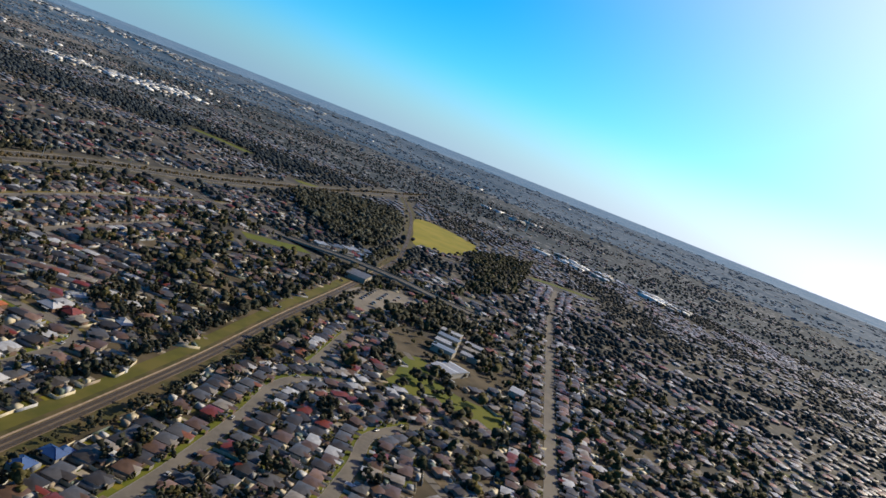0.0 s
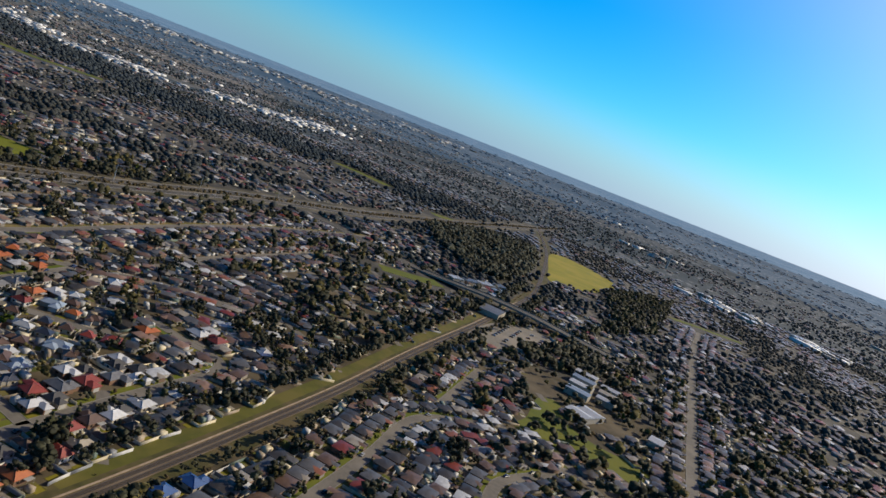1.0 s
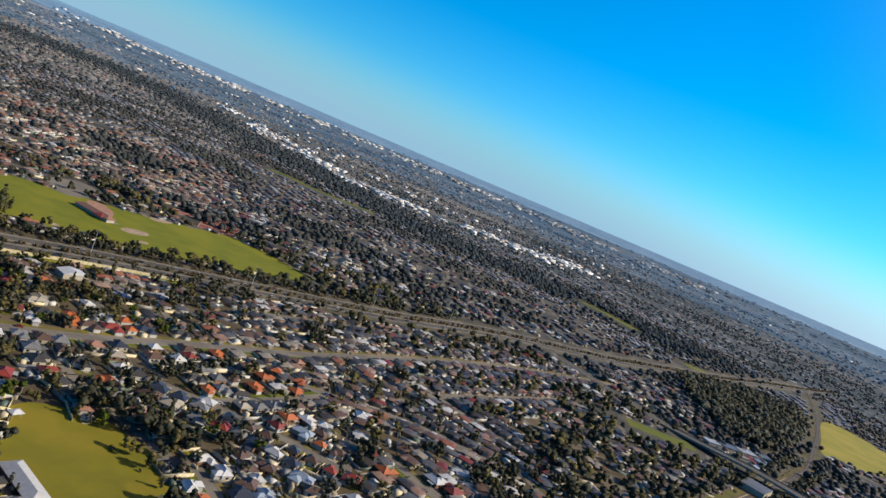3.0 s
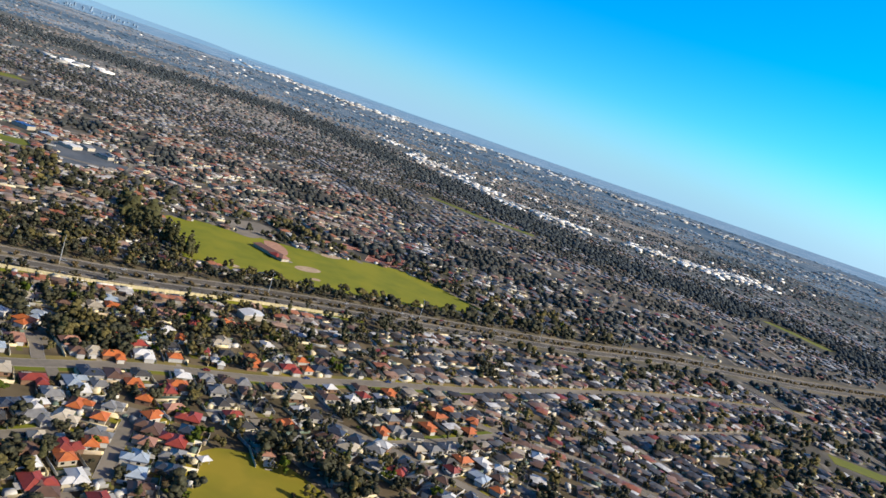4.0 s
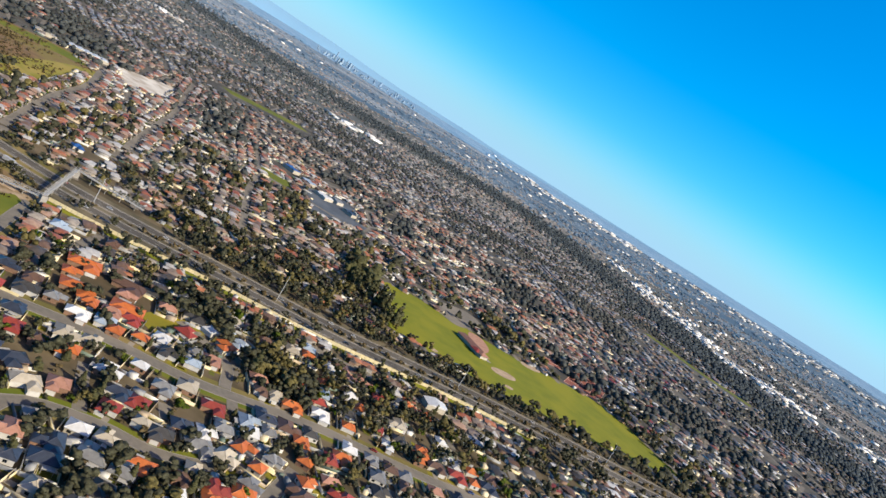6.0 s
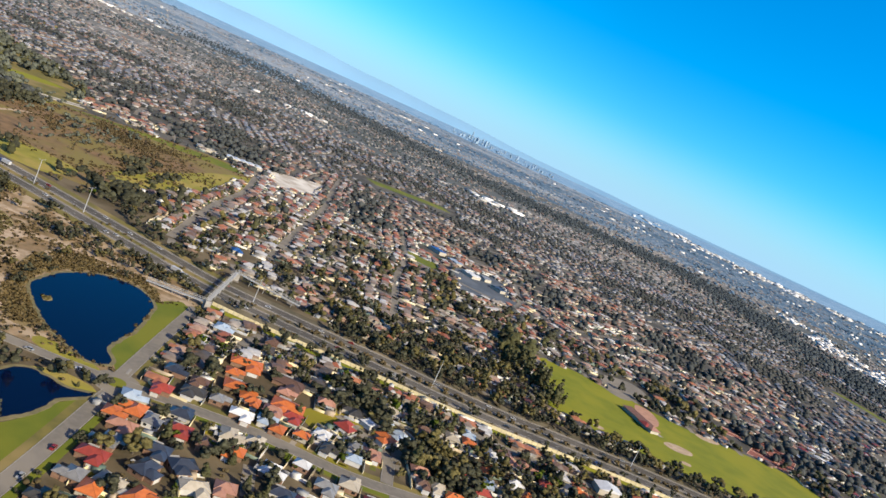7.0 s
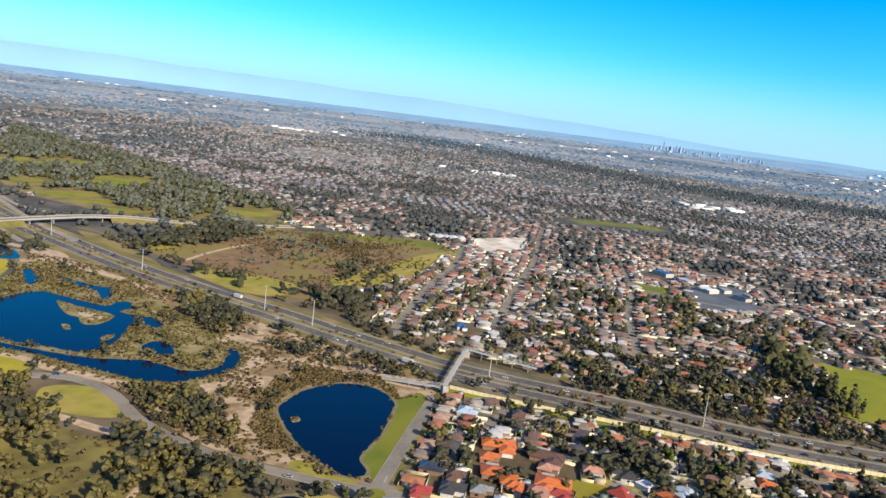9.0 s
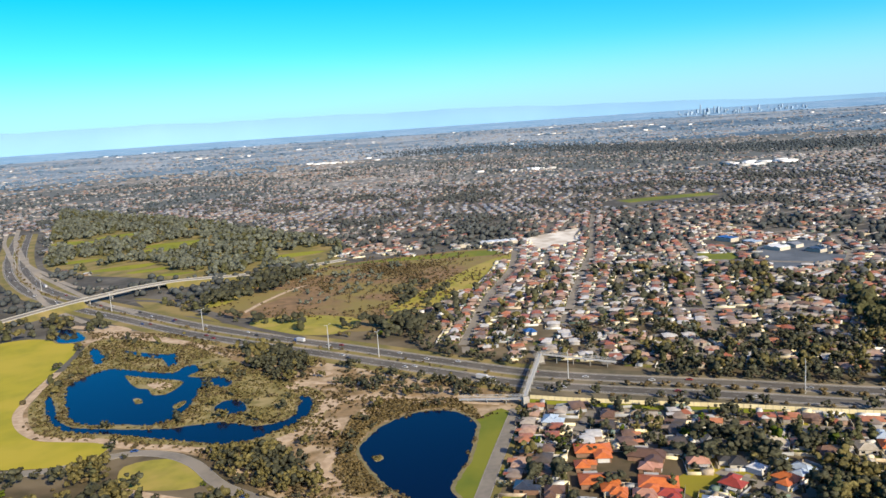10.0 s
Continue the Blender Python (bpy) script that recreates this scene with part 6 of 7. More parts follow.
row_of(smooth_line([(344, 483), (414, 441), (528, 401), (599, 381), (702, 354)], 6), 0, 8.5, ["gum", "bush", "gum", "olive"], 0.45, 1.1, 5.0)
row_of(smooth_line([(400, 634), (467, 614), (529, 572)], 6), 3, 12, ["gum"], 0.6, 1.0, 3.0)
row_of(smooth_line([(655, 529), (675, 459), (672, 383)], 6), -4, 9, ["gum"], 0.7, 1.1, 3.0)
# planted median and verges of the freeway
row_of(free_line[free_line[:, 0] < 100], 0, 8, ["bush"], 0.25, 0.8, 2.0)
row_of(free_line[free_line[:, 0] >= 100], 0, 2.6, ["bush"], 0.4, 1.1, 1.8)
for off in (-21.5, 20.5):
    row_of(free_line[(free_line[:, 0] >= 60) & (free_line[:, 0] < 620)], off, 5, ["bush", "bush", "gum"], 0.35, 0.8, 1.6)
mid_free = free_line[(free_line[:, 0] > -255) & (free_line[:, 0] < 840)]
row_of(mid_free[mid_free[:, 0] > -45], 26, 7, ["gum", "bush", "gum"], 0.6, 1.05, 3.0)
row_of(mid_free[mid_free[:, 0] > 80], 35, 7.5, ["gum", "bush", "gum", "olive"], 0.5, 1.1, 5.0)
row_of(free_line[(free_line[:, 0] > 270) & (free_line[:, 0] < 520)], -29, 7, ["gum", "bush"], 0.55, 1.0, 3.0)
row_of(free_line[(free_line[:, 0] > -160) & (free_line[:, 0] < 27)], -31, 5, ["bush", "gum", "bush"], 0.6, 1.0, 3.5)
row_of(rail_line[:115], -14, 6, ["gum", "bush", "gum"], 0.5, 1.0, 3.0)
row_of(rail_line[:115], 21, 7, ["gum", "bush", "gum"], 0.6, 1.2, 2.0)
row_of(rail_line[:110], 8.5, 14, ["bush"], 0.2, 0.45, 1.0)
row_of(rail_line[:110], -11, 8, ["bush"], 0.3, 0.6, 2.5)
scatter([(171, -3), (188, -5), (193, -28), (176, -25), (162, -10)], 22, ["gum", "gum", "olive"], 0.7, 1.2)
scatter([(188, 14), (205, 24), (235, 30), (262, 24), (282, 16), (300, 22), (262, 36), (205, 36)], 40, ["gum", "gum", "pine", "bush"], 0.6, 1.15)
row_of(coll_line, 13, 22, ["gum", "bush"], 0.4, 0.8, 1.0)
row_of(coll_line, -13, 30, ["bush"], 0.3, 0.6, 1.0)
for w, ln in street_lines:
    row_of(ln, w / 2 + 3, 24, ["gum", "bush", "lime", "gum"], 0.35, 0.7, 1.2)
# round the small park oval
ov = smooth_ring(PARK_OVAL, 5)
for x, y in ov[(ov[:, 0] > 196) & (ov[:, 1] > 90)]:
    for _ in range(2 if rng.random() < 0.6 else 1):
        plants.append((x + rng.uniform(2, 22), y + rng.normal(-2, 3), "gum", rng.uniform(0.8, 1.35)))
scatter([(135, 54), (132, 84), (173, 76), (202, 100), (213, 148), (224, 140), (205, 81), (202, 51)], 26, ["gum", "gum", "olive"], 0.7, 1.1)
scatter([(50, 395), (100, 392), (128, 400), (128, 345), (60, 335)], 34, ["gum", "bush", "bush"], 0.35, 0.7)
plants += [(5.4, 318.6, "lime", 0.3), (6.5, 320, "bush", 0.35), (4.2, 317.5, "bush", 0.35)]
# tall trees between the gardens along the noise wall
scatter([(120, 330), (150, 425), (260, 395), (400, 350), (440, 300), (330, 290), (200, 300)], 36, ["gum", "gum", "pine", "olive"], 0.7, 1.2)
# dark clump behind the small lawn
scatter([(119, 367), (151, 354), (159, 378), (135, 400), (113, 386)], 14, ["gum", "gum", "pine"], 0.9, 1.25)
scatter([(173, 354), (197, 346), (202, 324), (186, 300), (170, 319)], 12, ["gum", "olive"], 0.8, 1.2)
scatter([(162, 398), (202, 385), (205, 364), (176, 367)], 12, ["gum", "lime"], 0.6, 1.0)
scatter(WOODS_E, 760, ["gum", "gum", "grove"], 0.7, 1.3)
scatter([(879, -205), (1080, -259), (1350, -259), (1492, -305), (1639, -424), (1116, -331)], 260, ["gum", "pine"], 0.8, 1.2)
scatter([(675, -135), (796, -202), (756, -256), (675, -216)], 60, ["gum"], 0.8, 1.2)
scatter(EAST_PARK, 9, ["gum"], 0.6, 1.0)
scatter([(459, 40), (567, 81), (594, 27), (486, -14)], 30, ["gum"], 0.6, 1.0)
# pond banks
for ring, kinds, gap in ((POND, ["bush", "bush", "gum"], 4), (SMALL_POND, ["bush", "olive"], 4), (LAKE, ["bush", "bush", "gum"], 3)):
    sm = smooth_ring(ring, gap)
    ctr = sm.mean(0)
    for x, y in sm:
        d = np.array([x, y]) - ctr
        d /= np.linalg.norm(d)
        if ring is POND and x > -14:
            continue
        if rng.random() < (0.7 if ring is not LAKE else 0.35):
            px, py = np.array([x, y]) + d * rng.uniform(3, 11)
            plants.append((px, py, kinds[int(rng.integers(len(kinds)))], rng.uniform(0.35, 0.75)))
scatter([(-142, 414), (-111, 420), (-91, 387), (-66, 368), (-59, 336), (-80, 345), (-119, 370)], 70, ["olive", "gum", "olive", "bush"], 0.5, 0.95)
scatter([(-177, 636), (-156, 660), (-103, 562), (-122, 523), (-151, 563)], 55, ["gum", "gum", "olive"], 0.55, 1.0)
scatter([(-87, 525), (-51, 529), (-16, 516), (42, 496), (44, 479), (-14, 485), (-54, 493)], 70, ["bush", "gum", "bush"], 0.5, 0.8)
scatter(MARSH, 90, ["bush", "bush", "bush", "olive"], 0.35, 0.75)
for x, y in rng.uniform((-253, 526), (-201, 580), (120, 2)):
    if inside(np.array([(x, y)]), ISLANDS[0])[0] and y > 552 - (x + 236) * 0.5:
        plants.append((x, y, "bush", rng.uniform(0.3, 0.6)))
scatter(WETLAND, 130, ["bush", "bush", "bush", "olive", "gum"], 0.4, 0.85)
scatter([(-154, 996), (-109, 1050), (39, 1031), (36, 950), (-35, 884), (-84, 791), (-101, 752), (-120, 860)], 110, ["bush"], 0.5, 0.9)
scatter([(-214, 999), (-117, 1007), (54, 1022), (6.8, 860), (-84, 780), (-162, 856)], 150, ["bush"], 0.35, 0.75)
scatter([(10, 90), (10, 310), (40, 330), (40, 440), (180, 430), (340, 360), (340, 120), (150, 60)], 420, ["gum", "gum", "bush", "bush", "pine", "lime"], 0.35, 0.8)
scatter([(150, 405), (200, 420), (330, 380), (430, 350), (430, 300), (300, 300), (200, 330)], 60, ["gum", "olive", "bush"], 0.5, 0.95)
# garden trees of the suburb
near_p = rng.uniform((-700, -560), (1400, 1400), (36000, 2))
stand = np.array([noise.noise((x / 55.0, y / 55.0, 11.0)) for x, y in near_p])
near_p = near_p[(stand > -0.05) | (rng.random(len(near_p)) < 0.42)]
near_p = near_p[in_view_side(near_p) & (np.hypot(near_p[:, 0], near_p[:, 1]) < 900)]
for x, y in near_p:
    if free(road_cells, x, y) and free(keep_clear, x, y):
        i, j = cell(x, y)
        if house_cells[i, j] and rng.random() > (0.42 if y > 0.35 * x else 0.52):
            continue
        kind = ("gum" if rng.random() < 0.75 else "olive") if rng.random() < 0.74 else ("bush" if rng.random() < 0.6 else ("lime" if rng.random() < 0.25 else "pine"))
        plants.append((x, y, kind, rng.uniform(0.42, 1.12) if kind != "lime" else rng.uniform(0.35, 0.6)))


def on_fairway(x, y):
    """On a fairway, or close in front of it."""
    return any(((x - cx) / rx) ** 2 + ((y - cy) / (rx * 0.8)) ** 2 < 1.1 or ((x - cx - 14) / rx) ** 2 + ((y - cy + 42) / 46) ** 2 < 0.9 for cx, cy, rx, ry, a in FAIRWAYS)


plants = [(x, y, k, z * (1 if free(low_trees, x, y) or k == "bush" else 0.62)) for x, y, k, z in plants if free(road_cells, x, y) and free(tree_clear, x, y) and not on_fairway(x, y)]
pk = np.array([p[:2] for p in plants])
CLEARINGS = [[(-146, 366), (-118, 340), (-111, 300), (-112, 275), (-122, 262), (-133, 310)], [(-106, 292), (-92, 306), (-82, 272), (-94, 238), (-104, 262)]]
clear_lawn = inside(pk, CLEARINGS[0]) | inside(pk, CLEARINGS[1]) | (inside(pk, PARK_OVAL) & (pk[:, 0] < 206)) | inside(pk, POND_LAWN) | inside(pk, PATH_LAWN) | inside(pk, WEST_FIELD) | inside(pk, POND_LAWN_S) | inside(pk, SMALL_LAWN)
in_marsh = inside(pk, MARSH)
plants = [p for p, c, mm in zip(plants, clear_lawn, in_marsh) if not c and not (mm and rng.random() < 0.6)]
px = np.array([p[:2] for p in plants])
plants = [(x, y, k, z * 1.12) for x, y, k, z in plants]
psize = np.array([p[3] for p in plants])
# singled out: those on the nearest stretch, no scrub
key = np.hypot(px[:, 0] - 90, px[:, 1] - 255) + np.array([0 if p[2] != "bush" else 1e5 for p in plants])
first = np.argsort(key)[:300]
chosen = np.zeros(len(plants), bool)
chosen[first] = True
for i in first:
    x, y, kind, size = plants[i]
    tree(x, y, kind, size, float(rng.uniform(0, 6.28)))


def card_mass(name, idx, kind, label, category, level=2):
    """The other plants of one kind, leaf sprays and all, in one mesh."""
    base = "gum" if kind in ("olive", "lime", "grove") else kind
    kits = tree_kit[base]
    verts, soft, faces, total = [], [], [], 0
    for k, kit in enumerate(kits):
        mine = idx[k::len(kits)]
        if not len(mine):
            continue
        v, t = kit[level]
        a = rng.uniform(0, 6.28, len(mine))
        sz = psize[mine][:, None]
        cu, su = np.cos(a)[:, None], np.sin(a)[:, None]
        x = (v[:, 0] * cu - v[:, 1] * su) * sz + px[mine, 0][:, None]
        y = (v[:, 0] * su + v[:, 1] * cu) * sz + px[mine, 1][:, None]
        z = v[:, 2] * sz + rise(px[mine, 0], px[mine, 1])[:, None]
        verts.append(np.stack([x, y, z], -1).reshape(-1, 3))
        nx, ny = v[:, 3] * cu - v[:, 4] * su, v[:, 3] * su + v[:, 4] * cu
        soft.append(np.stack([nx, ny, np.broadcast_to(v[:, 5], nx.shape)], -1).reshape(-1, 3))
        faces.append((t[None] + (np.arange(len(mine)) * len(v) + total)[:, None, None]).reshape(-1, 3))
        total += len(mine) * len(v)
    tagged(big_mesh(name, np.concatenate(verts), np.concatenate(faces), mats=[LEAF[kind]], normals=np.concatenate(soft)), label, category, kind="stuff")


kinds = np.array([p[2] for p in plants])
for kind, nm, lab in (("gum", "gum_trees", "grey-green gum trees among houses and roads"), ("pine", "pine_trees", "dark green conifers among the houses"), ("bush", "scrub_bushes", "low brown-green scrub bushes"),
                      ("olive", "woodland_trees", "olive-green trees of open woodland"), ("lime", "garden_trees", "small bright green garden trees"), ("grove", "golf_trees", "grey-green gum trees of a wooded golf course")):
    close = np.hypot(px[:, 0] - 80, px[:, 1] - 190) < 460
    woods = close & (px[:, 0] < 0)
    for level, pick, more in ((4 if kind == "olive" else 2, woods, " by the ponds"), (2, close & ~woods, ""), (3, ~close, ", farther off")):
        idx = np.nonzero((kinds == kind) & ~chosen & pick)[0]
        if len(idx):
            card_mass(nm, idx, kind, lab + more, "trees" if kind != "bush" else "bushes", level)

# undergrowth: low tufts that cover marsh, heath and banks
def tufts(name, polys, count, size, material, label, patchy=0.0, scale=28.0, dry=True):
    """Low tufts of five leaf sprays each, thick in patches."""
    out = []
    for poly, share in polys:
        q = np.array(poly, float)
        p = rng.uniform(q.min(0), q.max(0), (int(count * share * 3), 2))
        p = p[inside(p, poly)][:int(count * share)]
        d = np.array([noise.noise((x / scale, y / scale, 7.0)) for x, y in p])
        p = p[d + rng.normal(0, 0.12, len(p)) > patchy]
        if dry:
            p = p[np.array([free(road_cells, x, y) for x, y in p])]
        for lawn in (POND_LAWN, POND_LAWN_S, PATH_LAWN, WEST_FIELD):
            p = p[~inside(p, lawn)]
        out.append(p)
    p = np.concatenate(out)
    m = len(p)
    sz = rng.uniform(0.5, 1.2, (m, 1, 1)) * size
    d = rng.normal(size=(m, 5, 3))
    d[:, :, 2] = np.abs(d[:, :, 2])
    d /= np.linalg.norm(d, axis=2, keepdims=True)
    ctr = d * sz * np.array([0.9, 0.9, 0.6]) + np.array([0, 0, 0.25])
    ctr[:, :, :2] += p[:, None, :]
    nrm = d + rng.normal(0, 0.4, (m, 5, 3))
    t = np.cross(nrm, rng.normal(size=(m, 5, 3)))
    t /= np.linalg.norm(t, axis=2, keepdims=True)
    b = np.cross(nrm, t)
    b /= np.linalg.norm(b, axis=2, keepdims=True)
    t, b = t * sz * 0.8, b * sz * 0.8
    v = np.stack([ctr - t - b * 0.6, ctr + t - b * 0.8, ctr + t * 0.8 + b * 0.7, ctr - t * 0.7 + b], 2).reshape(-1, 3)
    soft = d * 0.7 + np.array([0, 0, 0.6])
    soft /= np.linalg.norm(soft, axis=2, keepdims=True)
    tagged(big_mesh(name, v, quads=np.arange(len(v)).reshape(-1, 4), mats=[material], normals=np.repeat(soft.reshape(-1, 3), 4, 0)), label, "undergrowth", kind="stuff")


tufts("island_tufts", [(ring, 1.0 if k == 0 else 0.12) for k, ring in enumerate(ISLANDS)], 260, 0.8, M_REEDLEAF, "straw and olive reeds on lake islands", -0.15, 12.0, False)
tufts("marsh_tufts", [(MARSH, 1.0)], 7500, 0.85, M_REEDLEAF, "olive and straw reeds and low marsh plants", -0.3)
tufts("bank_tufts", [(BANK_SCRUB, 1.0)], 1500, 0.9, M_BANKLEAF, "dense olive-brown scrub on the pond bank", -0.6)
tufts("scrub_tufts", [(WETLAND, 1.0), (WOODS_S, 0.9)], 9000, 1.0, M_SCRUBLEAF, "low red-brown scrub on sandy ground", 0.02, 34.0)
tufts("heath_tufts", [(HEATH, 0.6), ([(-154, 904), (-109, 998), (-19, 1022), (50, 995), (9, 917), (-58, 872), (-99, 775), (-112, 760)], 1.0)], 6500, 1.2, M_SCRUBLEAF, "low brown heath plants in thick patches", 0.14, 70.0)

# far woods: an uneven clump or two a tree, standing in groups
oct_v = np.array([(0.8, 0.6, 0), (-0.6, 0.8, 0), (-0.8, -0.6, 0), (0.6, -0.8, 0), (0.1, 0, 1), (0, 0, -0.7)])
oct_f = np.array([(0, 1, 4), (1, 2, 4), (2, 3, 4), (3, 0, 4), (1, 0, 5), (2, 1, 5), (3, 2, 5), (0, 3, 5)])


def clump_mass(name, p, material, label, lo=2.4, hi=4.8, ball=(ico_v, ico_f), tall=0.9):
    """Uneven clumps of foliage, one for each tree, on level country that is then folded."""
    m = len(p)
    bv, bf = ball
    sz = far_rng.uniform(lo, hi, (m, 1, 1))
    v = bv[None] * (1 + far_rng.normal(0, 0.16, (m, len(bv), 1))) * sz * np.array([1.15, 1.15, tall])
    nrm = np.broadcast_to(bv / np.linalg.norm(bv, axis=1, keepdims=True), v.shape) + far_rng.normal(0, 0.2, v.shape)
    v[:, :, :2] += p[:, None, :]
    v[:, :, 2] += sz[:, :, 0] * tall * 1.05
    v = fold(v)
    nrm = nrm / np.linalg.norm(nrm, axis=2, keepdims=True)
    f = ((np.arange(m) * len(bv))[:, None, None] + bf[None]).reshape(-1, 3)
    tagged(big_mesh(name, v.reshape(-1, 3), f, mats=[material], normals=nrm.reshape(-1, 3)), label, "trees", kind="stuff")


def groves(p, size, least):
    """Those of the places that lie in groves."""
    d = grove_noise(p, size)
    return p[d + far_rng.normal(0, 0.14, len(p)) > least]


def clear_far(p):
    """Those of the places that lie off the strips of factories."""
    q = fold(p)
    return p[(line_distance(q, STRIP_A)[0] > 70) & (line_distance(q, STRIP_B)[0] > 190)]


fp = groves(far_points(850, 2200, 46000), 170.0, 0.1)
east = far_points(880, 1750, 4000)
east_az = np.degrees(np.arctan2(east[:, 0], east[:, 1]))
fp = np.concatenate([fp, groves(east[(east_az > 80) & (east_az < 135)], 300.0, -0.3)])
def opens_on_green(p):
    """Off the grass strips and off the camera's line of sight to them."""
    ok = np.ones(len(p), bool)
    r = np.hypot(p[:, 0], p[:, 1])[:, None]
    for w, pts in LINEAR_GREENS:
        ln = smooth_line(pts, 15)
        for k in (0, 25, 50, 75):
            ok &= line_distance(p * (1 + k / r), ln)[0] > w + 2
    return ok


fp = fp[(line_distance(fp, free_line)[0] > 32) & (line_distance(fp, hwy_line)[0] > 20)]
fp = fp[opens_on_green(fp)]
for poly in (EAST_FIELD, HEATH, GOLF, SCHOOL_YARD, EAST_PARK, CAR_PARK):
    fp = fp[~inside(fp, poly)]
fp = fp[np.array([free(road_cells, x, y) and free(tree_clear, x, y) for x, y in fp])]
fp_r = np.hypot(fp[:, 0], fp[:, 1])
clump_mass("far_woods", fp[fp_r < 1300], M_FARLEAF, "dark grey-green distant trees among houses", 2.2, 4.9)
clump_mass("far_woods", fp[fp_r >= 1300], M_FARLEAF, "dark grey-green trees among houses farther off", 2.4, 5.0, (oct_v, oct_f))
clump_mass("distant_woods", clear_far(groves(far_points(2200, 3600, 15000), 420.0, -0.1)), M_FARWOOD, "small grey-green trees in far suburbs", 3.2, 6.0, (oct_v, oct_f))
clump_mass("distant_woods", clear_far(groves(far_points(3600, 6500, 9000), 700.0, 0.05)), M_HAZEWOOD, "woods in distant suburbs, painted haze blue", 7.0, 14.0, (oct_v, oct_f), 0.4)
clump_mass("horizon_woods", clear_far(groves(far_points(6500, 14000, 5500), 1500.0, 0.1)), M_HAZEWOOD, "woods towards the horizon, painted blue-grey for haze", 16.0, 36.0, (oct_v, oct_f), 0.2)
# the dark belt along the creek, laid out on the folded land
i = far_rng.integers(len(creek_line) - 1, size=8500)
belt = creek_line[i] + (creek_line[i + 1] - creek_line[i]) * far_rng.random((8500, 1)) + far_rng.normal(0, 80, (8500, 2))
out = 180 / (180 - rise(belt[:, 0], belt[:, 1]))
far_green = opens_on_green(belt)
belt, out = belt[far_green], out[far_green]
near_creek = creek_line[np.hypot(creek_line[:, 0], creek_line[:, 1]) < 2180]
ribbon("creek_ground", near_creek, 190, 0.06, M_DARKFLOOR, "dark ground under the creek trees", "ground")
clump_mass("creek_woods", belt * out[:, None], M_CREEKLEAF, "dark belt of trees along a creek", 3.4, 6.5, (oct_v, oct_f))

# ---- noise wall, one panel after another ----
wall_root = tagged(new("noise_wall"), "cream panelled noise wall along the freeway", "wall")
wl = offset_line(free_line, -25.5)
wl[:, 1] -= np.interp(wl[:, 0], [40, 300], [13, 0])
wl = wl[(wl[:, 0] > 43) & (wl[:, 0] < 445)]
length = np.concatenate([[0], np.cumsum(np.hypot(*np.diff(wl, axis=0).T))])
bm = bmesh.new()
add_box(bm, 0, 0, 0, 3.85, 0.16, 2.6, 0, 0.03)
panel_mesh = bpy.data.meshes.new("panel")
bm.to_mesh(panel_mesh)
bm.free()
panel_mesh.materials.append(M_CREAM)
bm = bmesh.new()
add_box(bm, 0, 0, 0, 0.25, 0.25, 2.75, 0, 0.03)
post_mesh = bpy.data.meshes.new("post")
bm.to_mesh(post_mesh)
bm.free()
post_mesh.materials.append(M_CONCRETE)
for sdist in np.arange(0, length[-1] - 4, 4.0):
    x, y = (np.interp(sdist + 2, length, wl[:, i]) for i in (0, 1))
    x1, y1 = (np.interp(sdist, length, wl[:, i]) for i in (0, 1))
    a = math.atan2(y - y1, x - x1)
    shared("panel", panel_mesh, wall_root, Matrix.Translation((x, y, 0.1)) @ Matrix.Rotation(a, 4, "Z"))
    shared("post", post_mesh, wall_root, Matrix.Translation((x1, y1, 0.05)) @ Matrix.Rotation(a, 4, "Z"))
ribbon("wall_grass", offset_line(wl, -4.0), 6.5, 0.13, M_SPORT, "yellow-green grass strip along the noise wall", "grass")
ribbon("wall_verge", offset_line(wl, 3.2), 4.0, 0.13, M_VERGE, "dry grass verge between noise wall and freeway", "grass")

# ---- footbridge ----
fb = tagged(new("footbridge"), "grey steel footbridge with caged sides over the freeway", "bridge")
A, Bp, C, D = (45, 459), (66, 543), (116, 518), (4, 474)


def ramp_part(p, q, z0, z1, label):
    p, q = np.array(p, float), np.array(q, float)
    d = q - p
    L = np.hypot(*d)
    a = math.atan2(d[1], d[0])
    t = np.array([-d[1], d[0]]) / L
    n = max(2, int(L / 3))

    def band(off1, off2, zl, zt, name, material):
        v = []
        for off, zz in ((off1, zl), (off1, zt), (off2, zt), (off2, zl)):
            v += [(*(p + t * off), z0 + zz), (*(q + t * off), z1 + zz)]
        f = [(0, 1, 3, 2), (2, 3, 5, 4), (4, 5, 7, 6), (6, 7, 1, 0), (0, 2, 4, 6), (1, 7, 5, 3)]
        return mesh_object(name, v, f, material, fb)

    band(1.3, -1.3, -0.32, 0.0, "deck", M_CAGE)
    for sgn in (-1, 1):
        band(sgn * 1.3, sgn * 1.24, 0.0, 0.15, "kick_rail", M_CAGE)
        band(sgn * 1.33, sgn * 1.21, 2.2, 2.4, "top_rail", M_CAGE)
        band(sgn * 1.32, sgn * 1.22, 1.05, 1.15, "hand_bar", M_CAGE)
        for i in range(n + 1):
            m = p + d * i / n + t * sgn * 1.27
            bm = bmesh.new()
            add_box(bm, m[0], m[1], z0 + (z1 - z0) * i / n, 0.09, 0.09, 2.3, a)
            part("upright", bm, M_CAGE, fb)
    for i in range(0, n + 1, 4):
        m = p + d * i / n
        zz = z0 + (z1 - z0) * i / n
        if zz > 1.2:
            bm = bmesh.new()
            add_box(bm, m[0], m[1], 0, 0.45, 0.6, zz - 0.7, a, 0.06)
            add_box(bm, m[0], m[1], zz - 0.72, 0.5, 2.5, 0.4, a, 0.06)
            part("pier", bm, M_CONCRETE, fb)


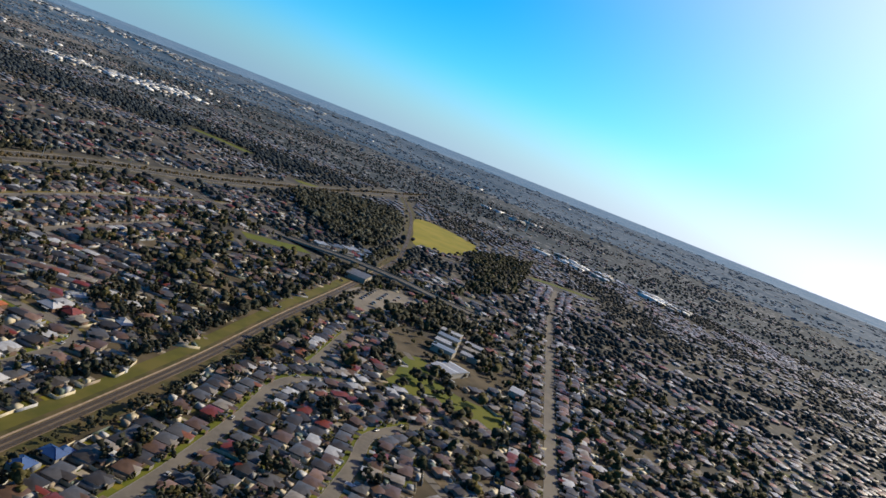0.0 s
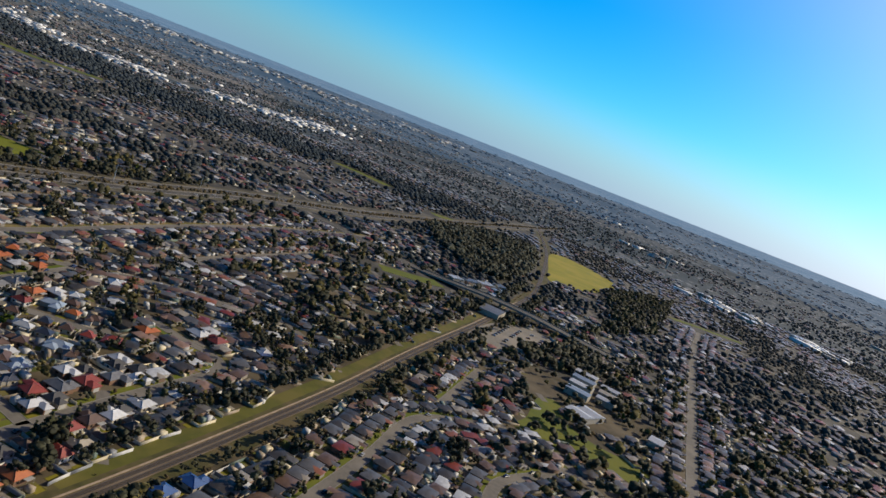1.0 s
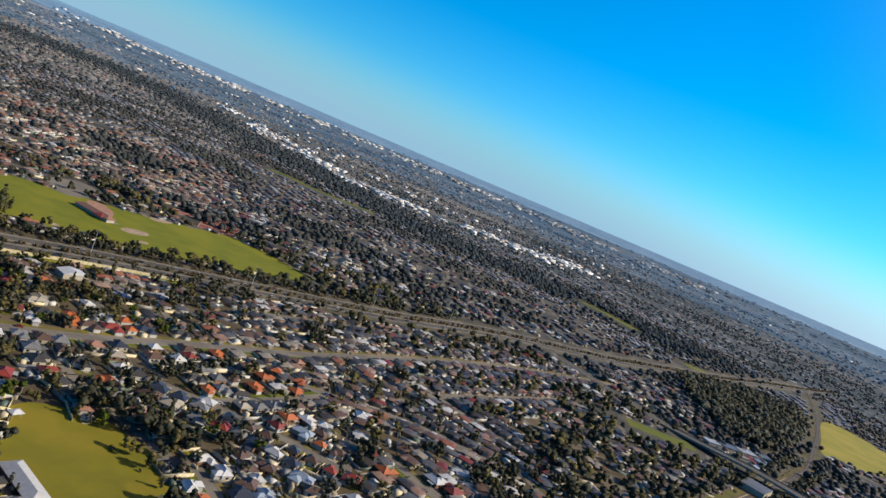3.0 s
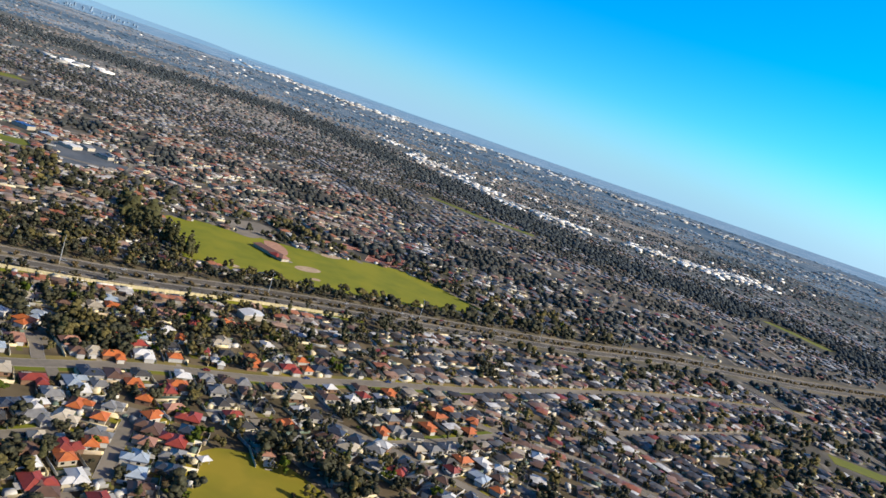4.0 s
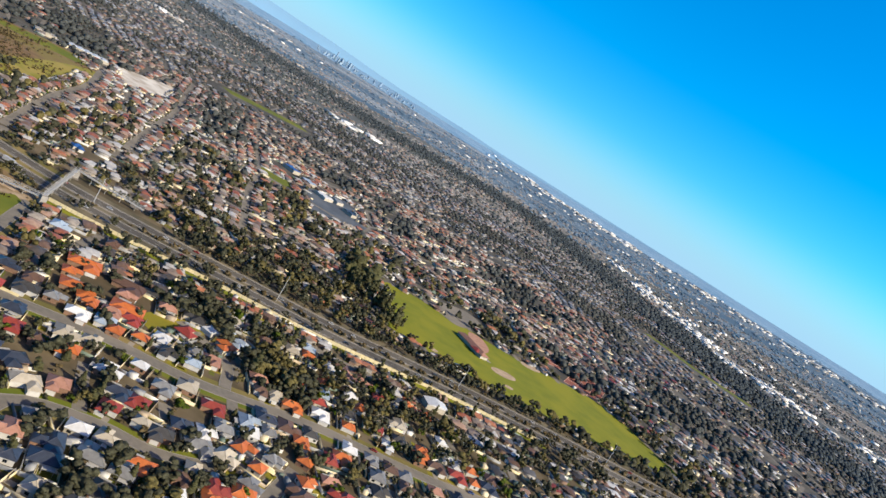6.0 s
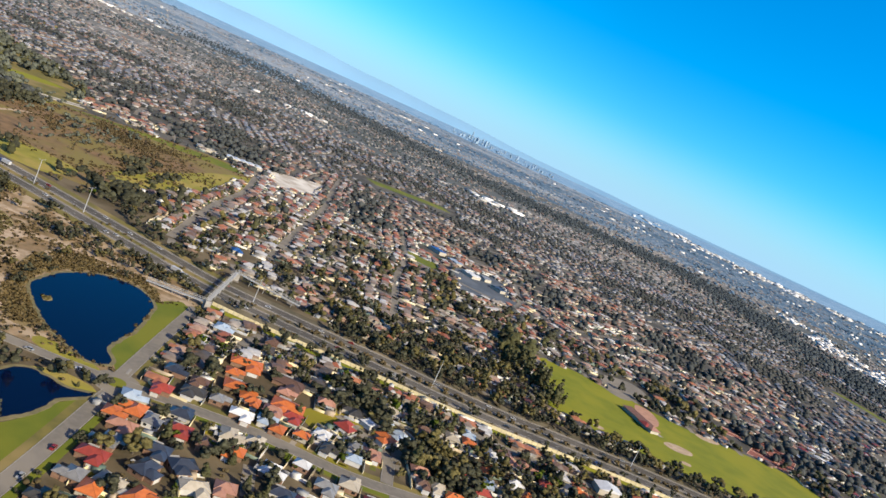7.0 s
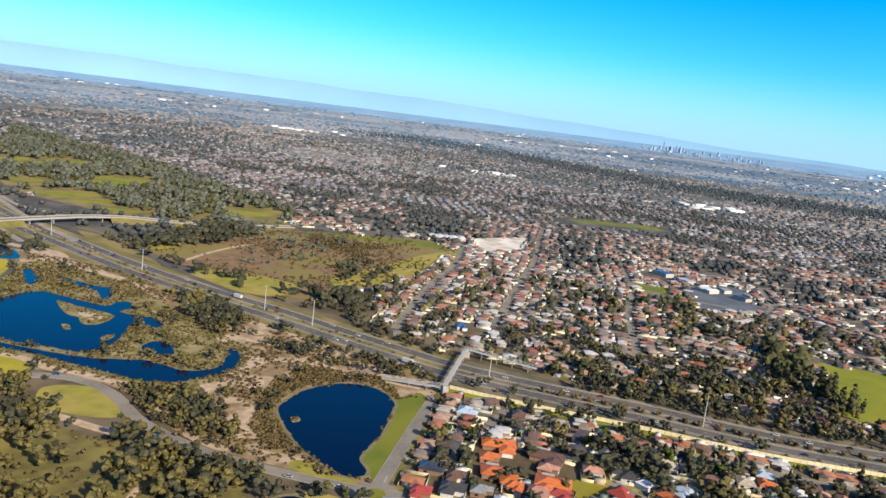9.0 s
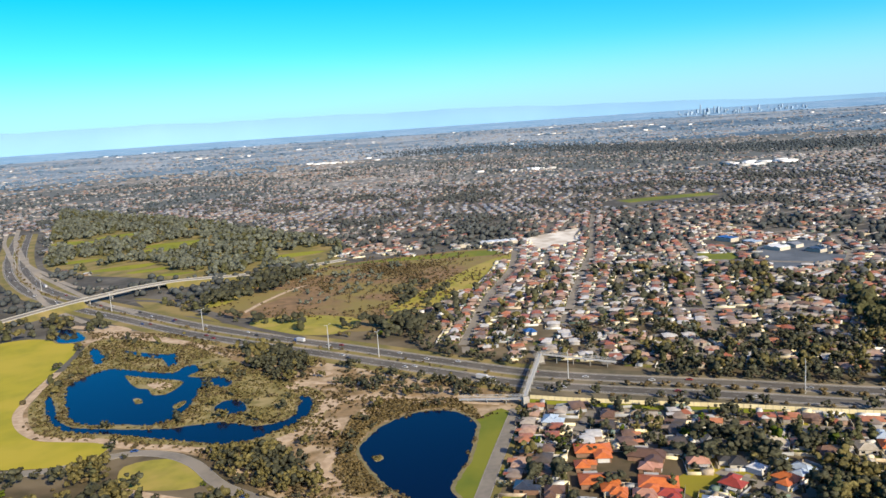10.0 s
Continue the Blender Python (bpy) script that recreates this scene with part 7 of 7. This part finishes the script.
ramp_part(A, Bp, 6.2, 6.2, "span")
ramp_part(Bp, C, 6.2, 4.4, "far ramp")
ramp_part(A, D, 4.6, 1.2, "near ramp")
for q in (A, Bp):
    bm = bmesh.new()
    add_box(bm, q[0], q[1], 0, 4.2, 4.2, 6.15, 0.3, 0.15)
    part("stair_tower", bm, M_CONCRETE, fb)

# ---- freeway lamps ----
def lamp_post(x, y, rot, height=21.0):
    root = tagged(new("street_lamp"), "tall grey steel freeway lamp with two arms", "street lamp", "freeway lamps")
    root.matrix_basis = Matrix.Translation((x, y, 0.1)) @ Matrix.Rotation(rot, 4, "Z")
    bm = bmesh.new()
    add_rod(bm, (0, 0, 0), (0, 0, height), 0.38, 0.2, 8)
    part("pole", bm, M_STEEL, root)
    bm = bmesh.new()
    add_box(bm, 0, 0, -0.1, 0.9, 0.9, 0.3, 0, 0.05)
    part("base", bm, M_CONCRETE, root)
    for sgn in (-1, 1):
        bm = bmesh.new()
        add_rod(bm, (0, 0, height - 0.3), (0, sgn * 3.0, height + 0.3), 0.11, 0.08, 6)
        arm = part("arm", bm, M_STEEL, root)
        bm = bmesh.new()
        add_box(bm, 0, sgn * 3.3, height + 0.25, 0.4, 0.9, 0.2, 0, 0.05)
        part("lamp_head", bm, M_CAGE, arm)
    return root


for x, y in ((-359, 811), (-231, 703), (-99, 612), (-54, 580), (78, 498), (219, 447), (374, 405), (520, 359), (662, 315), (796, 278), (945, 240), (-507, 950), (-653, 1161)):
    d, way = line_distance(np.array([(x, y)], float), free_line)
    k = np.argmin(np.hypot(*(free_line - (x, y)).T))
    lamp_post(float(free_line[k, 0]), float(free_line[k, 1]), float(way[0]))

# ---- cars ----
def car_meshes():
    bm = bmesh.new()
    add_box(bm, 0, 0, 0.3, 4.4, 1.8, 0.6, 0, 0.12)
    body = bpy.data.meshes.new("body")
    bm.to_mesh(body)
    bm.free()
    body.materials.append(M_CAR["white"])
    bm = bmesh.new()
    r = add_box(bm, -0.2, 0, 0.88, 2.5, 1.6, 0.55)
    for v in r["verts"]:
        if v.co.z > 1.2:
            v.co.x = -0.2 + (v.co.x + 0.2) * 0.68
            v.co.y *= 0.86
    cabin = bpy.data.meshes.new("cabin_glass")
    bm.to_mesh(cabin)
    bm.free()
    cabin.materials.append(M_GLASS)
    bm = bmesh.new()
    add_box(bm, -0.2, 0, 1.43, 1.65, 1.36, 0.07, 0, 0.03)
    roof = bpy.data.meshes.new("roof")
    bm.to_mesh(roof)
    bm.free()
    roof.materials.append(M_CAR["white"])
    bm = bmesh.new()
    add_rod(bm, (0, -0.11, 0), (0, 0.11, 0), 0.33, 0.33, 12)
    wheel = bpy.data.meshes.new("wheel")
    bm.to_mesh(wheel)
    bm.free()
    wheel.materials.append(M_TYRE)
    return body, cabin, roof, wheel


CAR = car_meshes()


def car(x, y, z, rot, colour, where):
    root = tagged(new("car"), "%s car %s" % ({"dark": "black", "silver": "silver-grey"}.get(colour, colour), where), "car", "cars")
    root.matrix_basis = Matrix.Translation((x, y, z)) @ Matrix.Rotation(rot, 4, "Z")
    paint(shared("body", CAR[0], root), M_CAR[colour])
    shared("cabin_glass", CAR[1], root)
    paint(shared("roof", CAR[2], root), M_CAR[colour])
    for wx in (-1.35, 1.35):
        for wy in (-0.82, 0.82):
            shared("wheel", CAR[3], root, Matrix.Translation((wx, wy, 0.33)))


car_rng = random.Random(4)
carriage = {off: offset_line(free_line, off) for off in (13.2, 9.2, -9.2, -13.2)}
for off, ln in carriage.items():
    length = np.concatenate([[0], np.cumsum(np.hypot(*np.diff(ln, axis=0).T))])
    s = 520 + car_rng.uniform(0, 54)
    while s < 2350:
        x, y = (float(np.interp(s, length, ln[:, i])) for i in (0, 1))
        x2, y2 = (float(np.interp(s + 2, length, ln[:, i])) for i in (0, 1))
        car(x, y, 0.2, math.atan2(y2 - y, x2 - x) + (math.pi if off > 0 else 0), car_rng.choice(["white", "white", "white", "silver", "dark", "blue", "red"]), "driving on the freeway")
        s += car_rng.uniform(38, 128)
def truck(x, y, z, rot, paint_key):
    root = tagged(new("truck"), "white box truck with %s cab on the freeway" % paint_key, "truck", "trucks")
    root.matrix_basis = Matrix.Translation((x, y, z)) @ Matrix.Rotation(rot, 4, "Z")
    bm = bmesh.new()
    add_box(bm, -1.6, 0, 0.95, 8.2, 2.5, 2.7, 0, 0.06)
    part("cargo_box", bm, M_CAR["white"], root)
    bm = bmesh.new()
    add_box(bm, 3.8, 0, 0.55, 2.2, 2.4, 2.3, 0, 0.15)
    cab = part("cab", bm, M_CAR[paint_key], root)
    bm = bmesh.new()
    add_box(bm, 4.9, 0, 1.7, 0.1, 2.1, 0.9, 0, 0.02)
    part("windscreen", bm, M_GLASS, cab)
    bm = bmesh.new()
    add_box(bm, 0, 0, 0.6, 9.6, 1.0, 0.35, 0, 0.03)
    part("chassis", bm, M_TYRE, root)
    for wx in (-4.2, -2.9, 3.6):
        for wy in (-1.05, 1.05):
            shared("wheel", CAR[3], root, Matrix.Translation((wx, wy, 0.48)) @ Matrix.Diagonal((1.45, 1.3, 1.45, 1)))


for k, (off, s_at, key) in enumerate(((-9.2, 930, "blue"), (13.2, 760, "white"), (-13.2, 1500, "white"), (9.2, 1290, "blue"))):
    ln = carriage[off]
    length = np.concatenate([[0], np.cumsum(np.hypot(*np.diff(ln, axis=0).T))])
    x, y = (float(np.interp(s_at, length, ln[:, i])) for i in (0, 1))
    x2, y2 = (float(np.interp(s_at + 2, length, ln[:, i])) for i in (0, 1))
    truck(x, y, 0.2, math.atan2(y2 - y, x2 - x) + (math.pi if off > 0 else 0), key)
for w, ln in street_lines[:9] + [(9, coll_line)]:
    for i in range(2, len(ln) - 1, 4):
        if car_rng.random() < 0.45:
            t = ln[i + 1] - ln[i]
            t = t / np.linalg.norm(t)
            p = ln[i] + np.array([-t[1], t[0]]) * (w / 2 - 1.2) * car_rng.choice([-1, 1])
            car(float(p[0]), float(p[1]), 0.15, math.atan2(t[1], t[0]), car_rng.choice(["white", "silver", "dark", "red", "blue"]), "parked on a suburban street")

for i in range(4):
    for j in range(9):
        if car_rng.random() < 0.8:
            car(682 + 10.5 * j + i * 4.0, -112 - 14 * i - 1.6 * j, 0.12, 1.42, car_rng.choice(["white", "white", "silver", "dark", "blue", "red"]), "parked in the station car park")

# ---- sports ground ----
club = tagged(new("clubhouse"), "long salmon-roofed sports clubhouse beside green grass", "building")
club.matrix_basis = Matrix.Translation((462, 530, 0.1)) @ Matrix.Rotation(math.radians(-84), 4, "Z")
bm = bmesh.new()
add_box(bm, 0, 0, 0, 46, 10, 3.4)
part("wall", bm, M_WALL["render"], club)
v, f = hip(0, 0, 47.5, 11, 3.5)
mesh_object("roof", v, f, M_ROOF["salmon"], club)
v, f = hip(12, -4, 12, 9, 3.55)
mesh_object("annex_roof", v, f, M_ROOF["red"], club)
bm = bmesh.new()
add_box(bm, 0, 7.6, 0.02, 50, 5, 0.12)
part("terrace", bm, M_CONCRETE, club)
for k in range(6):
    shared("window", window_mesh, club, Matrix.Translation((-18 + k * 7.2, 4.5, 1)))


def court(a, b, c, d, across, along_, label):
    """Hard courts in a block of four corners, with raised pale lines between them."""
    a, b, c, d = (np.array(q, float) for q in (a, b, c, d))
    sheet("courts", np.array([a, b, c, d]), 0.16, M_COURT, label, "court")
    bm = bmesh.new()
    for k in range(across + 1):
        u = k / across
        add_rod(bm, (*(a + (b - a) * u), 0.17), (*(d + (c - d) * u), 0.17), 0.35, 0.35, 4)
    for k in range(along_ + 1):
        u = k / along_
        add_rod(bm, (*(a + (d - a) * u), 0.17), (*(b + (c - b) * u), 0.17), 0.35, 0.35, 4)
    tagged(part("court_lines", bm, M_PINKLINE, None), "pale pink painted lines of the courts", "marking", kind="structure")


court((612, 545), (655, 524), (716, 578), (682, 606), 3, 4, "red-brown netball courts with pale lines")
court((618, 588), (626, 610), (650, 604), (640, 586), 2, 1, "small red-brown tennis courts with pale lines")
sheet("infield", smooth_ring([(474, 556), (488, 580), (502, 574), (497, 548), (482, 530), (472, 538)], 4), 0.145, M_PINKSAND, "pinkish sand infield of a baseball diamond", "pitch")
for x, y, rx, ry in ((481, 489, 16, 9.5), (559, 546, 15, 8.1), (356, 560, 4, 3), (420, 440, 6, 3), (386, 479, 5.4, 4.1), (468, 458, 5.4, 4.1), (354, 516, 5.4, 4.1)):
    ring = np.array([(x + rx * math.cos(a), y + ry * math.sin(a)) for a in np.linspace(0, 2 * math.pi, 21)[:-1]])
    sheet("worn_patch", ring, 0.14, M_SAND, "worn pale practice pitch on green grass", "pitch")
sheet("club_car_park", smooth_ring(CLUB_PARK, 4), 0.15, M_ROAD, "grey asphalt car park beside the clubhouse", "car park")

# ---- park pavilion and corner wall ----
pav = tagged(new("pavilion"), "long white-roofed park pavilion beside the oval", "building")
pav.matrix_basis = Matrix.Translation((154, 122, 0.1)) @ Matrix.Rotation(1.42, 4, "Z")
bm = bmesh.new()
add_box(bm, 0, 0, 0, 29, 8, 3.0)
part("wall", bm, M_WALL["brick"], pav)
v, f = hip(0, 0, 30, 9, 3.1)
mesh_object("roof", v, f, M_ROOF["white"], pav)
for k in range(4):
    shared("window", window_mesh, pav, Matrix.Translation((-10 + k * 6.5, -4, 1)))
shelter = tagged(new("shelter"), "small white-roofed shelter on the grass", "shelter")
shelter.matrix_basis = Matrix.Translation((180, 175, 0.1))
v, f = hip(0, 0, 5, 4, 2.6)
mesh_object("roof", v, f, M_ROOF["white"], shelter)
for a in (-2, 2):
    for b in (-1.6, 1.6):
        bm = bmesh.new()
        add_box(bm, a, b, 0, 0.15, 0.15, 2.5)
        part("post", bm, M_STEEL, shelter)
cw = tagged(new("corner_wall"), "low cream garden wall round the corner house", "wall")
for (x1, y1), (x2, y2) in zip([(17, 340), (18, 331), (22, 325), (30, 321)], [(18, 331), (22, 325), (30, 321), (40, 318)]):
    bm = bmesh.new()
    add_box(bm, (x1 + x2) / 2, (y1 + y2) / 2, 0.05, math.hypot(x2 - x1, y2 - y1) + 0.2, 0.3, 1.5, math.atan2(y2 - y1, x2 - x1), 0.04)
    part("segment", bm, M_CREAM, cw)

# ---- larger buildings ----
def hall(x, y, rot, sx, sy, h, roof_mat, label, bays=3, wall_mat=None):
    """A hall with a low ridged metal roof, ribbed bay by bay."""
    root = tagged(new("hall"), label, "building")
    root.matrix_basis = Matrix.Translation((x, y, 0.05)) @ Matrix.Rotation(rot, 4, "Z")
    bm = bmesh.new()
    add_box(bm, 0, 0, 0, sx, sy, h)
    part("wall", bm, wall_mat or M_WALL["render"], root)
    for k in range(bays):
        w = sx / bays
        cx = -sx / 2 + w * (k + 0.5)
        v = [(cx - w / 2, -sy / 2 - 0.4, h), (cx + w / 2, -sy / 2 - 0.4, h), (cx + w / 2, sy / 2 + 0.4, h), (cx - w / 2, sy / 2 + 0.4, h), (cx, -sy / 2 - 0.4, h + w * 0.1), (cx, sy / 2 + 0.4, h + w * 0.1)]
        f = [(0, 4, 5, 3), (4, 1, 2, 5), (0, 1, 4), (2, 3, 5), (3, 2, 1, 0)]
        mesh_object("roof_bay", v, f, roof_mat, root)
    return root


hall(81, 1100, 0.1, 54, 16, 4, M_ROOF["white"], "long white-roofed sheds beside the heath", 5)
hall(27, 1091, 0.1, 32, 16, 4, M_ROOF["cream"], "cream-roofed sheds beside the heath", 3)
hall(324, 355, -0.1, 19, 12, 4, M_ROOF["white"], "white barrel-like shed beside the freeway", 1)
for k in range(4):
    hall(612 + 24 * k, -206 - 3 * k, -0.3, 13, 22, 6, M_ROOF["white" if k % 2 else "pale_blue"], "pale metal-roofed industrial shed", 1)
for k in range(3):
    hall(622 + 22 * k, -233 - 3 * k, -0.3, 12, 18, 5, M_ROOF["cream" if k % 2 else "white"], "low pale-roofed shed in a shed row", 1)
hall(557, -212, -0.6, 34, 20, 5, M_ROOF["white"], "broad white-roofed shed beside the park", 2)
hall(564, -275, -0.3, 18, 12, 5, M_ROOF["white"], "white-roofed hall beside the long road", 1)
hall_rng = random.Random(3)
for k in range(11):
    hall(2090 - 24 * k + hall_rng.uniform(-70, 70), -500 - 36 * k + hall_rng.uniform(-40, 40), hall_rng.uniform(0.6, 1.4), hall_rng.uniform(22, 55), hall_rng.uniform(14, 26), 6, M_ROOF["white" if k % 3 else "cream"],
         "large pale-roofed warehouse beyond the suburb", 2)
hall(374, 995, -1.1, 26, 15, 5, M_ROOF["blue"], "bright blue-roofed school building", 3)
hall(392, 960, -1.1, 24, 15, 4, M_ROOF["pale_blue"], "pale grey-blue roofed school hall", 2)
hall(437, 884, -1.1, 20, 12, 4, M_ROOF["slate"], "low slate-blue roofed school classroom block", 2)
hall(404, 914, -1.1, 24, 18, 4, M_ROOF["white"], "square white-roofed school hall in the yard", 2)
hall(428, 922, -1.1, 18, 14, 4, M_ROOF["grey"], "small grey-roofed school classroom block", 1)
for x, y, sx, sy, key in ((902, -38, 20, 13, "white"), (922, -56, 24, 14, "grey"), (944, -74, 26, 15, "white"), (905, -72, 16, 12, "cream"), (892, -94, 18, 13, "white"), (930, -96, 22, 14, "pale_blue"), (968, -92, 20, 14, "grey")):
    hall(x, y, -0.75, sx, sy, 5, M_ROOF[key], "%s metal-roofed shop or workshop beside the highway" % key.replace("_", " "), 2)
mast = tagged(new("slender_tower"), "slender pale tower with flared top beyond the suburb", "tower")
mast.matrix_basis = Matrix.Translation((2490, -505, float(rise(2490, 505))))
bm = bmesh.new()
add_rod(bm, (0, 0, 0), (0, 0, 40), 3.4, 2.2, 12)
part("shaft", bm, M_CAGE, mast)
bm = bmesh.new()
add_rod(bm, (0, 0, 39), (0, 0, 47), 3.0, 5.2, 12)
part("tank", bm, M_CAGE, mast)
hall(796, -101, -0.15, 35, 24, 6, M_ROOF["grey"], "grey metal roofed station building beside the railway", 2)

# ---- far towers and hills ----
tower_rng = random.Random(9)
for k in range(44):
    az = radians(17.6 + 8.0 * (k / 44) ** 1.1 + tower_rng.uniform(-0.25, 0.25))
    r = tower_rng.uniform(4400, 4550)
    x, y = r * math.sin(az), r * math.cos(az)
    tall = (52 if 7 < k < 16 else 22) * tower_rng.uniform(0.25, 1.0) ** 1.2
    w = tower_rng.uniform(5, 11)
    root = tagged(new("city_tower"), "office tower on the horizon, tinted pale blue-grey for haze", "tower", "city towers")
    root.matrix_basis = Matrix.Translation((x, y, float(rise(x, y)) - 1))
    bm = bmesh.new()
    add_box(bm, 0, 0, 0, w, w, tall, az, 0.5)
    part("shaft", bm, M_TOWER, root)
    bm = bmesh.new()
    add_box(bm, 0, 0, tall - 0.5, w * 0.5, w * 0.5, tall * 0.1 + 1, az)
    part("plant_room", bm, M_TOWER, root)
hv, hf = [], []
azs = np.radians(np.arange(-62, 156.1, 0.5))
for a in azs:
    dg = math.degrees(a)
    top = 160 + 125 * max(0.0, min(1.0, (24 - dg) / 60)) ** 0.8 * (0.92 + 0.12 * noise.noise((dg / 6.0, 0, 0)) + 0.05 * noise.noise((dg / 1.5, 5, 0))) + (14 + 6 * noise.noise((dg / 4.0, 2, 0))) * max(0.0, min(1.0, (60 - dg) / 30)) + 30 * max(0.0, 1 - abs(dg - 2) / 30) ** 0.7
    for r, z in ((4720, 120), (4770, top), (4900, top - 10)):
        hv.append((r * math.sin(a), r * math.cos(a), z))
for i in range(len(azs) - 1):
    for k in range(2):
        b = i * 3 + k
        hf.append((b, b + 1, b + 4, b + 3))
tagged(mesh_object("backdrop_hills", hv, hf, M_FARHILL, smooth=True), "long low hills on the horizon, painted haze blue", "hills", kind="structure")
